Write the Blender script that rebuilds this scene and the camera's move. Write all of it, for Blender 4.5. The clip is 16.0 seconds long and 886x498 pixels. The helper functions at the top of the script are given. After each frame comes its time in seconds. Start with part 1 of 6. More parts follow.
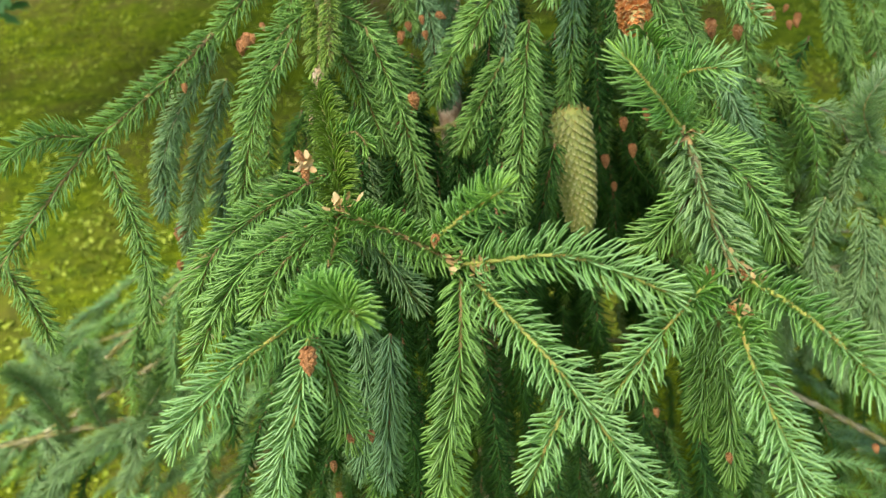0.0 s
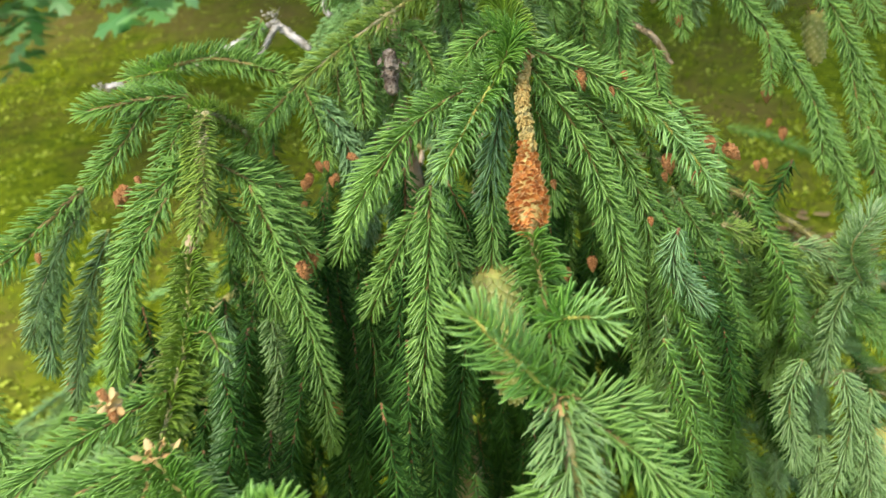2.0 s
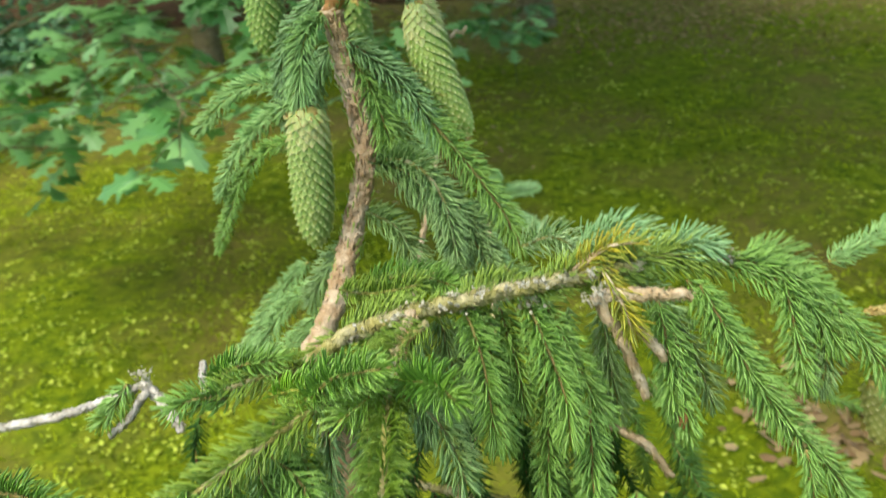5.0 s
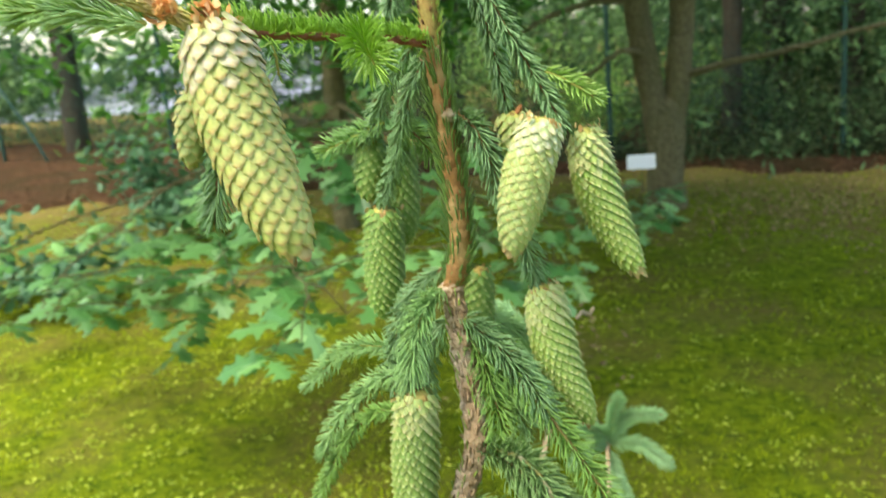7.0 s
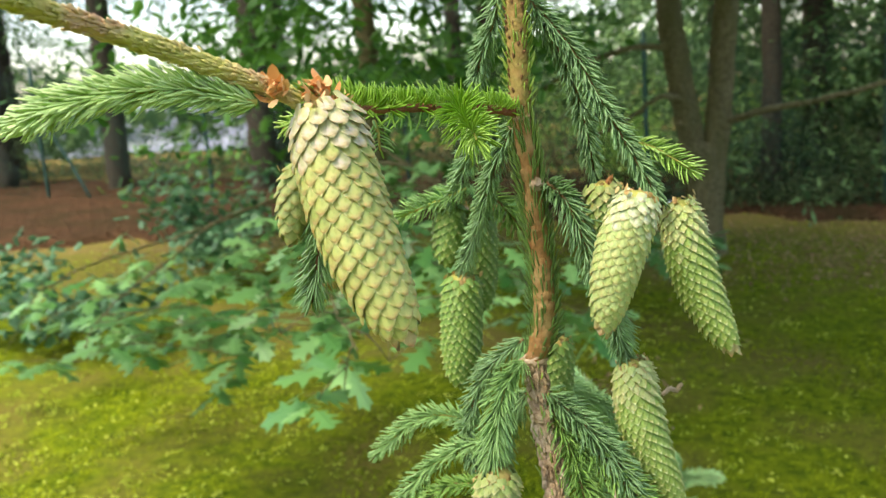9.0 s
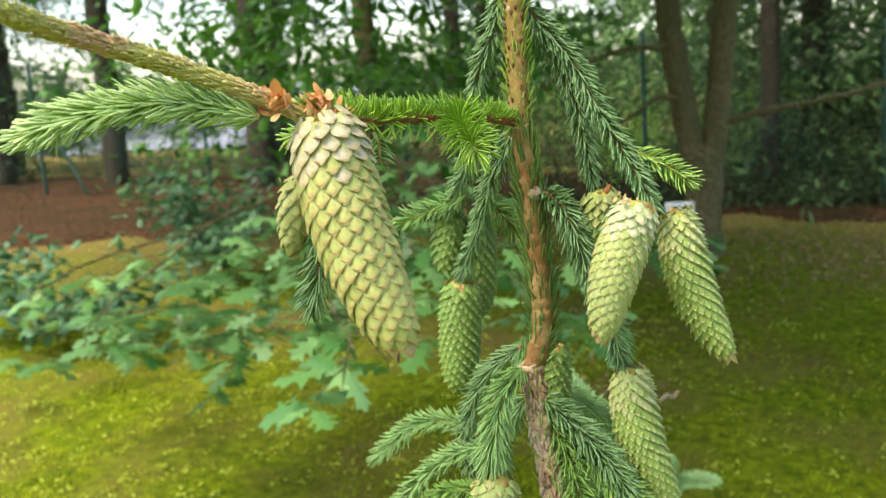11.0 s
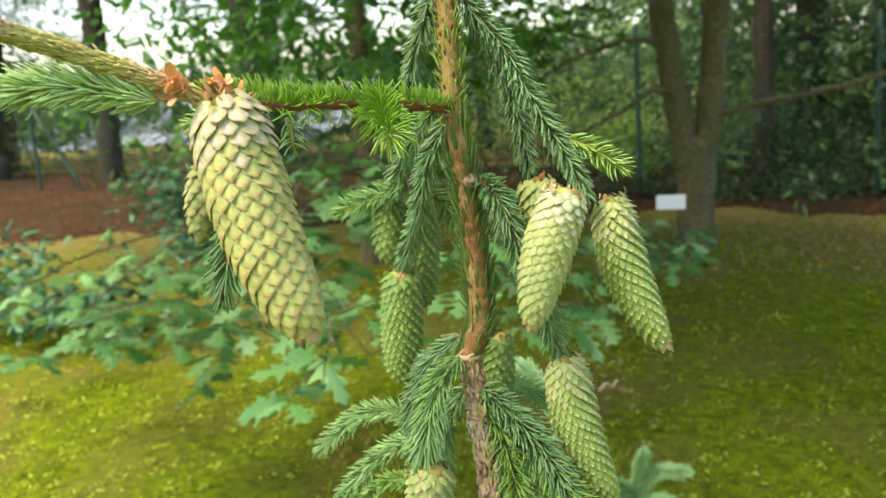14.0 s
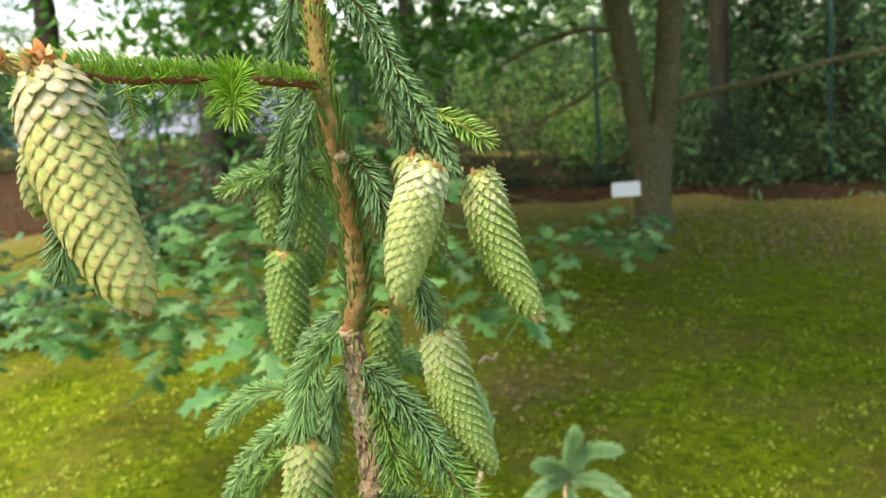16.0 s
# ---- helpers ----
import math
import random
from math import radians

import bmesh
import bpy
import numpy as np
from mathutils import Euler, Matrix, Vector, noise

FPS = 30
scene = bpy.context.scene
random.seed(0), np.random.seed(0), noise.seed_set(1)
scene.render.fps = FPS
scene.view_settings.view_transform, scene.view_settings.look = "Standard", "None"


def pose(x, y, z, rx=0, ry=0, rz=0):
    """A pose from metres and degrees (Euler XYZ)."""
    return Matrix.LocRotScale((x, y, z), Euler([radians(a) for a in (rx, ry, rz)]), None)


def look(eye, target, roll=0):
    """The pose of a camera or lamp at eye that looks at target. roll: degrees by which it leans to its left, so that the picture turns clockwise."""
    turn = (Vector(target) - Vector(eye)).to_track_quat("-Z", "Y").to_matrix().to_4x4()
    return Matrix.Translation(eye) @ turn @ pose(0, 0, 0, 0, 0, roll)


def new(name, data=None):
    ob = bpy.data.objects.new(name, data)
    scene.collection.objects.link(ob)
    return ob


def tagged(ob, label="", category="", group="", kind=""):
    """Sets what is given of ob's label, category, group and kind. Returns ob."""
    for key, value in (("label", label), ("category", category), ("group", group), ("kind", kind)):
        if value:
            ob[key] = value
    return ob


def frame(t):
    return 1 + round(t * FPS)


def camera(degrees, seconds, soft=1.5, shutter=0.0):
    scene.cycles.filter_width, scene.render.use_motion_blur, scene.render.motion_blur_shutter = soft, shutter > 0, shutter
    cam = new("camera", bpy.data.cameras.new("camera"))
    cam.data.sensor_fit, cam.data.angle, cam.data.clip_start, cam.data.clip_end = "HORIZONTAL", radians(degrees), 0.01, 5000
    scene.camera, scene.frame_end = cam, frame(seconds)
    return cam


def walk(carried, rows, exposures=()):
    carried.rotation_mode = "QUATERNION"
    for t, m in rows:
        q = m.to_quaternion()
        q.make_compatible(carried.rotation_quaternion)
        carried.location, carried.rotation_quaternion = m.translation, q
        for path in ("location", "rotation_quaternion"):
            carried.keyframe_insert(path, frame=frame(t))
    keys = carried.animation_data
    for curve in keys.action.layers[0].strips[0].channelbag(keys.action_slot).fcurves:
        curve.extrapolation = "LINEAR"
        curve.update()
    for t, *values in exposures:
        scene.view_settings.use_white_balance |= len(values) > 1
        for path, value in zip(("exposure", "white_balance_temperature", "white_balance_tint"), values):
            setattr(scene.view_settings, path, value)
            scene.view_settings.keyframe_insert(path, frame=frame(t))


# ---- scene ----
cam = camera(54.30, 16.0, soft=1.3, shutter=0.45)
# the lens is set to close range: what lies far behind is soft
cam.data.dof.use_dof, cam.data.dof.focus_distance, cam.data.dof.aperture_fstop = True, 0.46, 14.0
PATH = [
    (0, (-0.0755, -1.0649, 1.4157), (-0.0657, 0.6310, 0.3555), -6.66),
    (0.5, (-0.0596, -1.0533, 1.4265), (-0.0695, 0.6418, 0.3651), -6.55),
    (1, (-0.0450, -1.0114, 1.4435), (-0.0938, 0.7056, 0.4190), -7.12),
    (1.5, (-0.0149, -0.9716, 1.4566), (-0.0911, 0.7578, 0.4549), -7.59),
    (2, (0.0230, -0.9452, 1.4487), (-0.0473, 0.7839, 0.4462), -7.42),
    (2.5, (0.0335, -0.9048, 1.4655), (-0.0396, 0.8384, 0.4877), -7.27),
    (3, (0.0549, -0.8598, 1.4859), (-0.0119, 0.9208, 0.5776), -7.08),
    (3.2, (0.0586, -0.8450, 1.4905), (-0.0089, 0.9456, 0.6021), -7.06),
    (5.3, (0.1418, -0.6383, 1.5632), (-0.1234, 1.1797, 0.7727), -6.88),
    (5.5, (0.1468, -0.6258, 1.5691), (-0.1704, 1.1968, 0.8091), -6.88),
    (6, (0.1600, -0.6105, 1.5853), (-0.2551, 1.2273, 0.9142), -7.00),
    (6.5, (0.1541, -0.5972, 1.6043), (-0.2996, 1.2691, 1.0465), -6.36),
    (7, (0.1336, -0.5870, 1.6241), (-0.3211, 1.3079, 1.1739), -5.03),
    (7.5, (0.1138, -0.5827, 1.6321), (-0.3476, 1.3249, 1.2469), -4.59),
    (8, (0.1041, -0.5833, 1.6421), (-0.3885, 1.3229, 1.2900), -4.62),
    (8.5, (0.0954, -0.5799, 1.6430), (-0.4258, 1.3184, 1.2900), -4.63),
    (9, (0.0954, -0.5752, 1.6439), (-0.4274, 1.3225, 1.2897), -4.40),
    (11.5, (0.0968, -0.5789, 1.6513), (-0.4221, 1.3190, 1.2924), -4.14),
    (12, (0.1013, -0.5777, 1.6494), (-0.4182, 1.3196, 1.2886), -4.14),
    (12.5, (0.1067, -0.5792, 1.6498), (-0.4151, 1.3175, 1.2890), -4.16),
    (13, (0.1158, -0.5774, 1.6489), (-0.4078, 1.3184, 1.2856), -4.16),
    (13.5, (0.1263, -0.5689, 1.6453), (-0.3949, 1.3268, 1.2781), -4.18),
    (14, (0.1361, -0.5648, 1.6430), (-0.3786, 1.3321, 1.2730), -4.33),
    (14.5, (0.1468, -0.5606, 1.6384), (-0.3386, 1.3431, 1.2640), -4.42),
    (15, (0.1615, -0.5581, 1.6341), (-0.3033, 1.3490, 1.2511), -4.56),
    (15.5, (0.1787, -0.5558, 1.6304), (-0.2658, 1.3546, 1.2398), -4.65),
    (16, (0.1975, -0.5564, 1.6279), (-0.2449, 1.3538, 1.2337), -4.92),
]
walk(cam, [(t, look(eye, target, roll)) for t, eye, target, roll in PATH],
     [(0.0, 1.82, 6800, 11), (1.0, 1.94, 6900, 11), (2.0, 2.04, 7000, 11), (3.2, 2.05, 7200, 11), (5.5, 2.14, 7300, 5), (7.3, 2.32, 7500, 8), (9.0, 2.13, 7550, 13), (16.0, 2.22, 7700, 13)])

# ---- overcast daylight ----
world = bpy.data.worlds.new("sky")
scene.world = world
world.use_nodes = True
sky = world.node_tree.nodes.new("ShaderNodeTexSky")
sky.sky_type, sky.sun_disc = "NISHITA", False
sky.sun_elevation, sky.sun_rotation = radians(58), radians(215)
sky.air_density, sky.dust_density, sky.ozone_density = 1.0, 2.0, 1.0
world.node_tree.links.new(sky.outputs["Color"], world.node_tree.nodes["Background"].inputs["Color"])
world.node_tree.nodes["Background"].inputs["Strength"].default_value = 0.12
sun = new("sun", bpy.data.lights.new("sun", "SUN"))
sun.data.energy, sun.data.angle, sun.data.color = 1.5, radians(25), (1.0, 0.97, 0.92)
# towards the light: behind the camera, to its left, high up
sun.matrix_world = look((0, 0, 0), (0.32, 0.42, -0.85))


# ---- materials ----
def node_material(name):
    m = bpy.data.materials.new(name)
    m.use_nodes = True
    return m, m.node_tree.nodes, m.node_tree.links, m.node_tree.nodes["Principled BSDF"]


def mix_colour(nodes, links, a, b, factor):
    n = nodes.new("ShaderNodeMix")
    n.data_type = "RGBA"
    for socket, value in ((n.inputs[6], a), (n.inputs[7], b), (n.inputs[0], factor)):
        if isinstance(value, tuple):
            socket.default_value = (*value, 1.0)
        elif isinstance(value, (int, float)):
            socket.default_value = value
        else:
            links.new(value, socket)
    return n.outputs[2]


def noise_value(nodes, links, scale, detail=4.0, rough=0.6, low=0.35, high=0.65):
    where = nodes.new("ShaderNodeTexCoord")
    n = nodes.new("ShaderNodeTexNoise")
    n.inputs["Scale"].default_value, n.inputs["Detail"].default_value, n.inputs["Roughness"].default_value = scale, detail, rough
    links.new(where.outputs["Object"], n.inputs["Vector"])
    span = nodes.new("ShaderNodeMapRange")
    span.inputs["From Min"].default_value, span.inputs["From Max"].default_value = low, high
    links.new(n.outputs["Fac"], span.inputs["Value"])
    return span.outputs["Result"]


def add_bump(nodes, links, shader, height, strength, distance):
    n = nodes.new("ShaderNodeBump")
    n.inputs["Strength"].default_value, n.inputs["Distance"].default_value = strength, distance
    links.new(height, n.inputs["Height"])
    links.new(n.outputs["Normal"], shader.inputs["Normal"])


def surface(name, a, b, c=None, coarse=6.0, fine=60.0, rough=0.8, bump=0.4, depth=0.002, spec=0.3):
    """Mottled matter: colours a and b at a fine scale, c in larger patches."""
    m, nodes, links, shader = node_material(name)
    small = noise_value(nodes, links, fine)
    colour = mix_colour(nodes, links, a, b, small)
    if c:
        colour = mix_colour(nodes, links, colour, c, noise_value(nodes, links, coarse, 3.0, 0.55, 0.45, 0.7))
    links.new(colour, shader.inputs["Base Color"])
    shader.inputs["Roughness"].default_value, shader.inputs["Specular IOR Level"].default_value = rough, spec
    if bump:
        add_bump(nodes, links, shader, small, bump, depth)
    return m


def leafy(name, dark, light, tip=None, rough=0.38, through_light=0.15, spec=0.5, patches=None, whole=False, clump=1.1, line=None):
    """Needles, leaves and blades: each one differs, with a paler growing end where tip is given."""
    m, nodes, links, shader = node_material(name)
    odd = nodes.new("ShaderNodeObjectInfo").outputs["Random"] if whole else nodes.new("ShaderNodeNewGeometry").outputs["Random Per Island"]
    colour = mix_colour(nodes, links, dark, light, odd)
    if patches:
        colour = mix_colour(nodes, links, colour, patches, noise_value(nodes, links, clump, 3.0, 0.65, 0.42, 0.62))
    if tip:
        mark = nodes.new("ShaderNodeAttribute")
        mark.attribute_name = "tip"
        colour = mix_colour(nodes, links, colour, tip, mark.outputs["Fac"])
    # pale bands along each needle; glints are put into their colour too
    if line:
        mark = nodes.new("ShaderNodeAttribute")
        mark.attribute_name = "line"
        colour = mix_colour(nodes, links, colour, line, mark.outputs["Fac"])
    links.new(colour, shader.inputs["Base Color"])
    shader.inputs["Roughness"].default_value, shader.inputs["Specular IOR Level"].default_value = rough, spec
    if through_light:
        glow = nodes.new("ShaderNodeBsdfTranslucent")
        links.new(colour, glow.inputs["Color"])
        both = nodes.new("ShaderNodeMixShader")
        both.inputs[0].default_value = through_light
        links.new(shader.outputs[0], both.inputs[1])
        links.new(glow.outputs[0], both.inputs[2])
        links.new(both.outputs[0], nodes["Material Output"].inputs["Surface"])
    return m


NEEDLES = {
    "fresh": leafy("needles_fresh", (0.07, 0.235, 0.022), (0.20, 0.43, 0.055), (0.28, 0.48, 0.06), line=(0.32, 0.54, 0.21)),
    "bright": leafy("needles_bright", (0.13, 0.33, 0.014), (0.24, 0.49, 0.03), (0.34, 0.56, 0.08), line=(0.44, 0.66, 0.20)),
    "mid": leafy("needles_green", (0.045, 0.165, 0.015), (0.165, 0.365, 0.042), (0.24, 0.44, 0.05), line=(0.26, 0.46, 0.11)),
    "dark": leafy("needles_dark", (0.035, 0.125, 0.022), (0.15, 0.33, 0.08), line=(0.26, 0.45, 0.20)),
    # mint green, raised in colour to stand in for light and sheen from above
    "mint": leafy("needles_mint_green_lit", (0.22, 0.49, 0.085), (0.42, 0.67, 0.18), line=(0.66, 0.84, 0.42)),
    # inner foliage: shade inside the crown is put into this darker colour
    "old": leafy("needles_inner_shade", (0.016, 0.06, 0.010), (0.07, 0.18, 0.03), None, 0.6, 0.1, 0.15),
    "grey": leafy("needles_grey_green", (0.05, 0.15, 0.02), (0.18, 0.345, 0.07), line=(0.31, 0.48, 0.19)),
    "blue": leafy("needles_blue_green", (0.085, 0.25, 0.05), (0.22, 0.44, 0.105), line=(0.35, 0.58, 0.21)),
    "pale": leafy("needles_pale", (0.09, 0.24, 0.045), (0.25, 0.44, 0.10), line=(0.50, 0.65, 0.38)),
    "olive": leafy("needles_olive", (0.075, 0.18, 0.012), (0.22, 0.36, 0.035), line=(0.31, 0.44, 0.08)),
    "yellow": leafy("needles_yellowed", (0.42, 0.36, 0.02), (0.30, 0.36, 0.05)),
    "pressed": leafy("needles_pressed", (0.03, 0.09, 0.012), (0.10, 0.20, 0.032), (0.17, 0.27, 0.045), line=(0.15, 0.26, 0.06)),
}
NEEDLES["tuft"] = leafy("needles_pale_blue", (0.13, 0.34, 0.11), (0.26, 0.52, 0.19), line=(0.42, 0.66, 0.34))
NEEDLES["darkred"] = NEEDLES["dark"]
NEEDLES["armtop"] = NEEDLES["bright"]
BARK = {
    "leader": surface("leader_bark", (0.31, 0.155, 0.05), (0.19, 0.10, 0.03), (0.37, 0.25, 0.10), 40, 260, 0.7, 0.6, 0.0008),
    "leader_top": surface("leader_top_bark", (0.30, 0.23, 0.06), (0.20, 0.15, 0.035), (0.36, 0.20, 0.07), 60, 300, 0.7, 0.6, 0.0008),
    "peg": surface("needle_pegs", (0.07, 0.032, 0.012), (0.16, 0.08, 0.025), None, 60, 300, 0.8, 0.3, 0.0005),
    # aged bark of the stem and trunk, in its own colour
    "old": surface("flaking_bark", (0.42, 0.30, 0.17), (0.27, 0.17, 0.085), (0.58, 0.48, 0.34), 55, 300, 0.9, 0.7, 0.0012),
    "brown": surface("twig_bark", (0.20, 0.095, 0.04), (0.32, 0.17, 0.075), (0.12, 0.06, 0.03), 80, 500, 0.7, 0.6, 0.0006),
    "red": surface("red_twig_bark", (0.18, 0.055, 0.03), (0.28, 0.10, 0.055), None, 80, 500, 0.6, 0.5, 0.0006),
    "green": surface("green_twig", (0.34, 0.38, 0.07), (0.42, 0.40, 0.10), (0.38, 0.25, 0.07), 60, 500, 0.6, 0.4, 0.0005),
    "olive": surface("mossy_twig", (0.36, 0.33, 0.11), (0.24, 0.22, 0.06), (0.50, 0.45, 0.28), 70, 420, 0.9, 0.9, 0.001),
    "tawny": surface("tawny_twig", (0.22, 0.20, 0.055), (0.27, 0.19, 0.07), (0.17, 0.105, 0.045), 60, 500, 0.7, 0.5, 0.0005),
    "white": surface("lichened_twig", (0.52, 0.49, 0.42), (0.30, 0.27, 0.22), (0.62, 0.60, 0.55), 60, 300, 0.9, 0.9, 0.001),
    "tan": surface("dead_twig", (0.50, 0.38, 0.22), (0.34, 0.23, 0.12), (0.60, 0.50, 0.36), 70, 300, 0.9, 0.8, 0.0008),
    "husk": surface("dry_stalk", (0.52, 0.40, 0.13), (0.40, 0.25, 0.07), (0.58, 0.50, 0.20), 90, 500, 0.8, 0.9, 0.001),
    "pale": surface("peeled_twig", (0.55, 0.42, 0.25), (0.40, 0.25, 0.12), (0.66, 0.58, 0.44), 70, 300, 0.8, 0.9, 0.001),
    "spike": surface("new_shoot_skin", (0.45, 0.46, 0.11), (0.60, 0.54, 0.21), (0.60, 0.29, 0.24), 22, 420, 0.5, 0.5, 0.0006),
}
TWIG = {"tuft": "green", "old": "brown", "mint": "green", "fresh": "green", "bright": "green", "mid": "tawny", "dark": "brown", "darkred": "red", "grey": "olive", "blue": "green",
        "pale": "olive", "olive": "olive", "yellow": "tan", "armtop": "red"}


def scaly(name, base, other, rim, tip, rough=0.5, bloom=None):
    """Cone scales: body colour by scale, a tinted tip and a thin rim by the mesh's own marks, here and there a waxy bloom."""
    m, nodes, links, shader = node_material(name)
    info = nodes.new("ShaderNodeObjectInfo")
    colour = mix_colour(nodes, links, base, other, info.outputs["Random"])
    if bloom:
        colour = mix_colour(nodes, links, colour, bloom, noise_value(nodes, links, 1.3, 2.0, 0.5, 0.4, 0.7))
    for key, tint in (("tint", tip), ("edge", rim)):
        mark = nodes.new("ShaderNodeAttribute")
        mark.attribute_name = key
        colour = mix_colour(nodes, links, colour, tint, mark.outputs["Fac"])
    colour = mix_colour(nodes, links, colour, tuple(0.72 * c for c in base), noise_value(nodes, links, 5.0, 3.0, 0.6, 0.52, 0.85))
    links.new(colour, shader.inputs["Base Color"])
    shader.inputs["Roughness"].default_value, shader.inputs["Specular IOR Level"].default_value = rough, 0.4
    shader.inputs["Subsurface Weight"].default_value, shader.inputs["Subsurface Scale"].default_value = 0.12, 0.002
    add_bump(nodes, links, shader, noise_value(nodes, links, 7.0), 0.2, 0.02)
    return m


SCALE = {
    "A": scaly("scales_yellow_green", (0.35, 0.41, 0.105), (0.43, 0.455, 0.145), (0.84, 0.76, 0.38), (0.54, 0.38, 0.16)),
    "A_top": scaly("scales_blushed", (0.37, 0.41, 0.13), (0.44, 0.43, 0.20), (0.70, 0.63, 0.30), (0.56, 0.43, 0.22), 0.5, (0.56, 0.47, 0.42)),
    "A_tip": scaly("scales_tip_tan", (0.36, 0.34, 0.12), (0.42, 0.32, 0.15), (0.58, 0.46, 0.22), (0.42, 0.19, 0.09)),
    "pale": scaly("scales_pale_green", (0.32, 0.42, 0.12), (0.40, 0.48, 0.17), (0.64, 0.62, 0.30), (0.50, 0.47, 0.19)),
    "pale_top": scaly("scales_whitish", (0.33, 0.42, 0.14), (0.40, 0.46, 0.20), (0.64, 0.63, 0.37), (0.54, 0.51, 0.29), 0.5, (0.56, 0.58, 0.42)),
    # darker scales for the cone behind: shade put into the colour
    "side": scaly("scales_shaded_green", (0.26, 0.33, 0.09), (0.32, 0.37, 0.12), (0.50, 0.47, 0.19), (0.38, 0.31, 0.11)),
    "knobby": scaly("scales_light_green", (0.20, 0.32, 0.052), (0.27, 0.38, 0.08), (0.58, 0.58, 0.28), (0.38, 0.45, 0.13)),
    "knobby_top": scaly("scales_cream", (0.33, 0.42, 0.11), (0.42, 0.46, 0.18), (0.62, 0.55, 0.32), (0.48, 0.47, 0.20)),
    "green": scaly("scales_green", (0.14, 0.235, 0.038), (0.19, 0.28, 0.055), (0.48, 0.50, 0.21), (0.28, 0.35, 0.095)),
    "green_top": scaly("scales_green_cream", (0.25, 0.34, 0.08), (0.33, 0.37, 0.13), (0.55, 0.46, 0.24), (0.40, 0.37, 0.15)),
    "dark": scaly("scales_deep_green", (0.105, 0.215, 0.028), (0.15, 0.26, 0.04), (0.46, 0.50, 0.19), (0.22, 0.33, 0.07)),
    "olive": scaly("scales_olive", (0.26, 0.29, 0.055), (0.32, 0.34, 0.08), (0.62, 0.58, 0.27), (0.42, 0.40, 0.13)),
    "dry": scaly("scales_dry_brown", (0.38, 0.11, 0.018), (0.62, 0.26, 0.06), (0.66, 0.40, 0.16), (0.5, 0.2, 0.05), 0.8),
}
BUD = surface("bud_scales", (0.58, 0.23, 0.07), (0.34, 0.12, 0.035), (0.66, 0.40, 0.18), 120, 5, 0.6, 0.6, 0.05)
BUD_PALE = leafy("split_bud_scales", (0.50, 0.30, 0.11), (0.62, 0.45, 0.2), None, 0.6, 0.2)
PAPER = leafy("papery_bracts", (0.72, 0.31, 0.09), (0.84, 0.54, 0.27), None, 0.6, 0.3)
def lawn_soil():
    """Moss and soil: green where the lawn is whole, brown where the mesh is marked as worn."""
    m, nodes, links, shader = node_material("mossy_lawn_soil")
    small = noise_value(nodes, links, 17)
    green = mix_colour(nodes, links, (0.045, 0.08, 0.004), (0.14, 0.18, 0.008), small)
    green = mix_colour(nodes, links, green, (0.12, 0.10, 0.024), noise_value(nodes, links, 1.3, 3.0, 0.55, 0.45, 0.7))
    brown = mix_colour(nodes, links, (0.105, 0.082, 0.025), (0.20, 0.155, 0.05), noise_value(nodes, links, 23))
    mark = nodes.new("ShaderNodeAttribute")
    mark.attribute_name = "worn"
    ragged = nodes.new("ShaderNodeMath")
    ragged.operation, ragged.use_clamp = "MULTIPLY_ADD", True
    links.new(noise_value(nodes, links, 5.0, 5.0, 0.7, 0.3, 0.7), ragged.inputs[0])
    ragged.inputs[1].default_value = 0.8
    less = nodes.new("ShaderNodeMath")
    less.operation = "MULTIPLY_ADD"
    links.new(mark.outputs["Fac"], less.inputs[0])
    less.inputs[1].default_value, less.inputs[2].default_value = 1.5, -0.8
    links.new(less.outputs[0], ragged.inputs[2])
    links.new(mix_colour(nodes, links, green, brown, ragged.outputs[0]), shader.inputs["Base Color"])
    shader.inputs["Roughness"].default_value, shader.inputs["Specular IOR Level"].default_value = 0.95, 0.05
    add_bump(nodes, links, shader, small, 0.3, 0.01)
    return m


GROUND = lawn_soil()
GRASS = leafy("grass_blades", (0.145, 0.225, 0.009), (0.315, 0.385, 0.02), (0.37, 0.44, 0.028), 0.8, 0.4, 0.03, (0.045, 0.085, 0.004), False, 5.0)
FLECK = leafy("clover_leaves", (0.20, 0.30, 0.015), (0.50, 0.57, 0.09), None, 0.7, 0.3, 0.15)
MULCH = surface("bark_mulch", (0.048, 0.027, 0.014), (0.112, 0.062, 0.031), (0.05, 0.038, 0.016), 1.6, 14, 0.95, 1.0, 0.05, 0.05)
OAK = leafy("oak_leaf_green", (0.045, 0.18, 0.035), (0.23, 0.46, 0.155), None, 0.36, 0.3, 0.5, None, True)
OAK_FAR = leafy("oak_canopy_green", (0.03, 0.13, 0.02), (0.125, 0.34, 0.05), None, 0.5, 0.4)
# light green, brightened to stand in for daylight through a canopy gap
BUSH_LIT = leafy("bush_leaf_lit_green", (0.09, 0.26, 0.045), (0.34, 0.58, 0.14), None, 0.5, 0.5)
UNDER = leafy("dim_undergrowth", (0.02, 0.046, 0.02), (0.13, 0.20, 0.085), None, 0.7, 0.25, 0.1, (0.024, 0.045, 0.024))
LITTER = leafy("dry_leaf_litter", (0.15, 0.09, 0.04), (0.33, 0.25, 0.12), None, 0.8, 0.1, 0.2)
HAZEL = leafy("shrub_leaf_blue_green", (0.03, 0.11, 0.048), (0.09, 0.225, 0.105), None, 0.5, 0.3)
CONIFER = leafy("conifer_foliage", (0.026, 0.078, 0.03), (0.13, 0.25, 0.09), None, 0.6, 0.3, 0.2)
WOODS = leafy("far_foliage", (0.05, 0.12, 0.04), (0.16, 0.27, 0.09), None, 0.7, 0.2, 0.2)
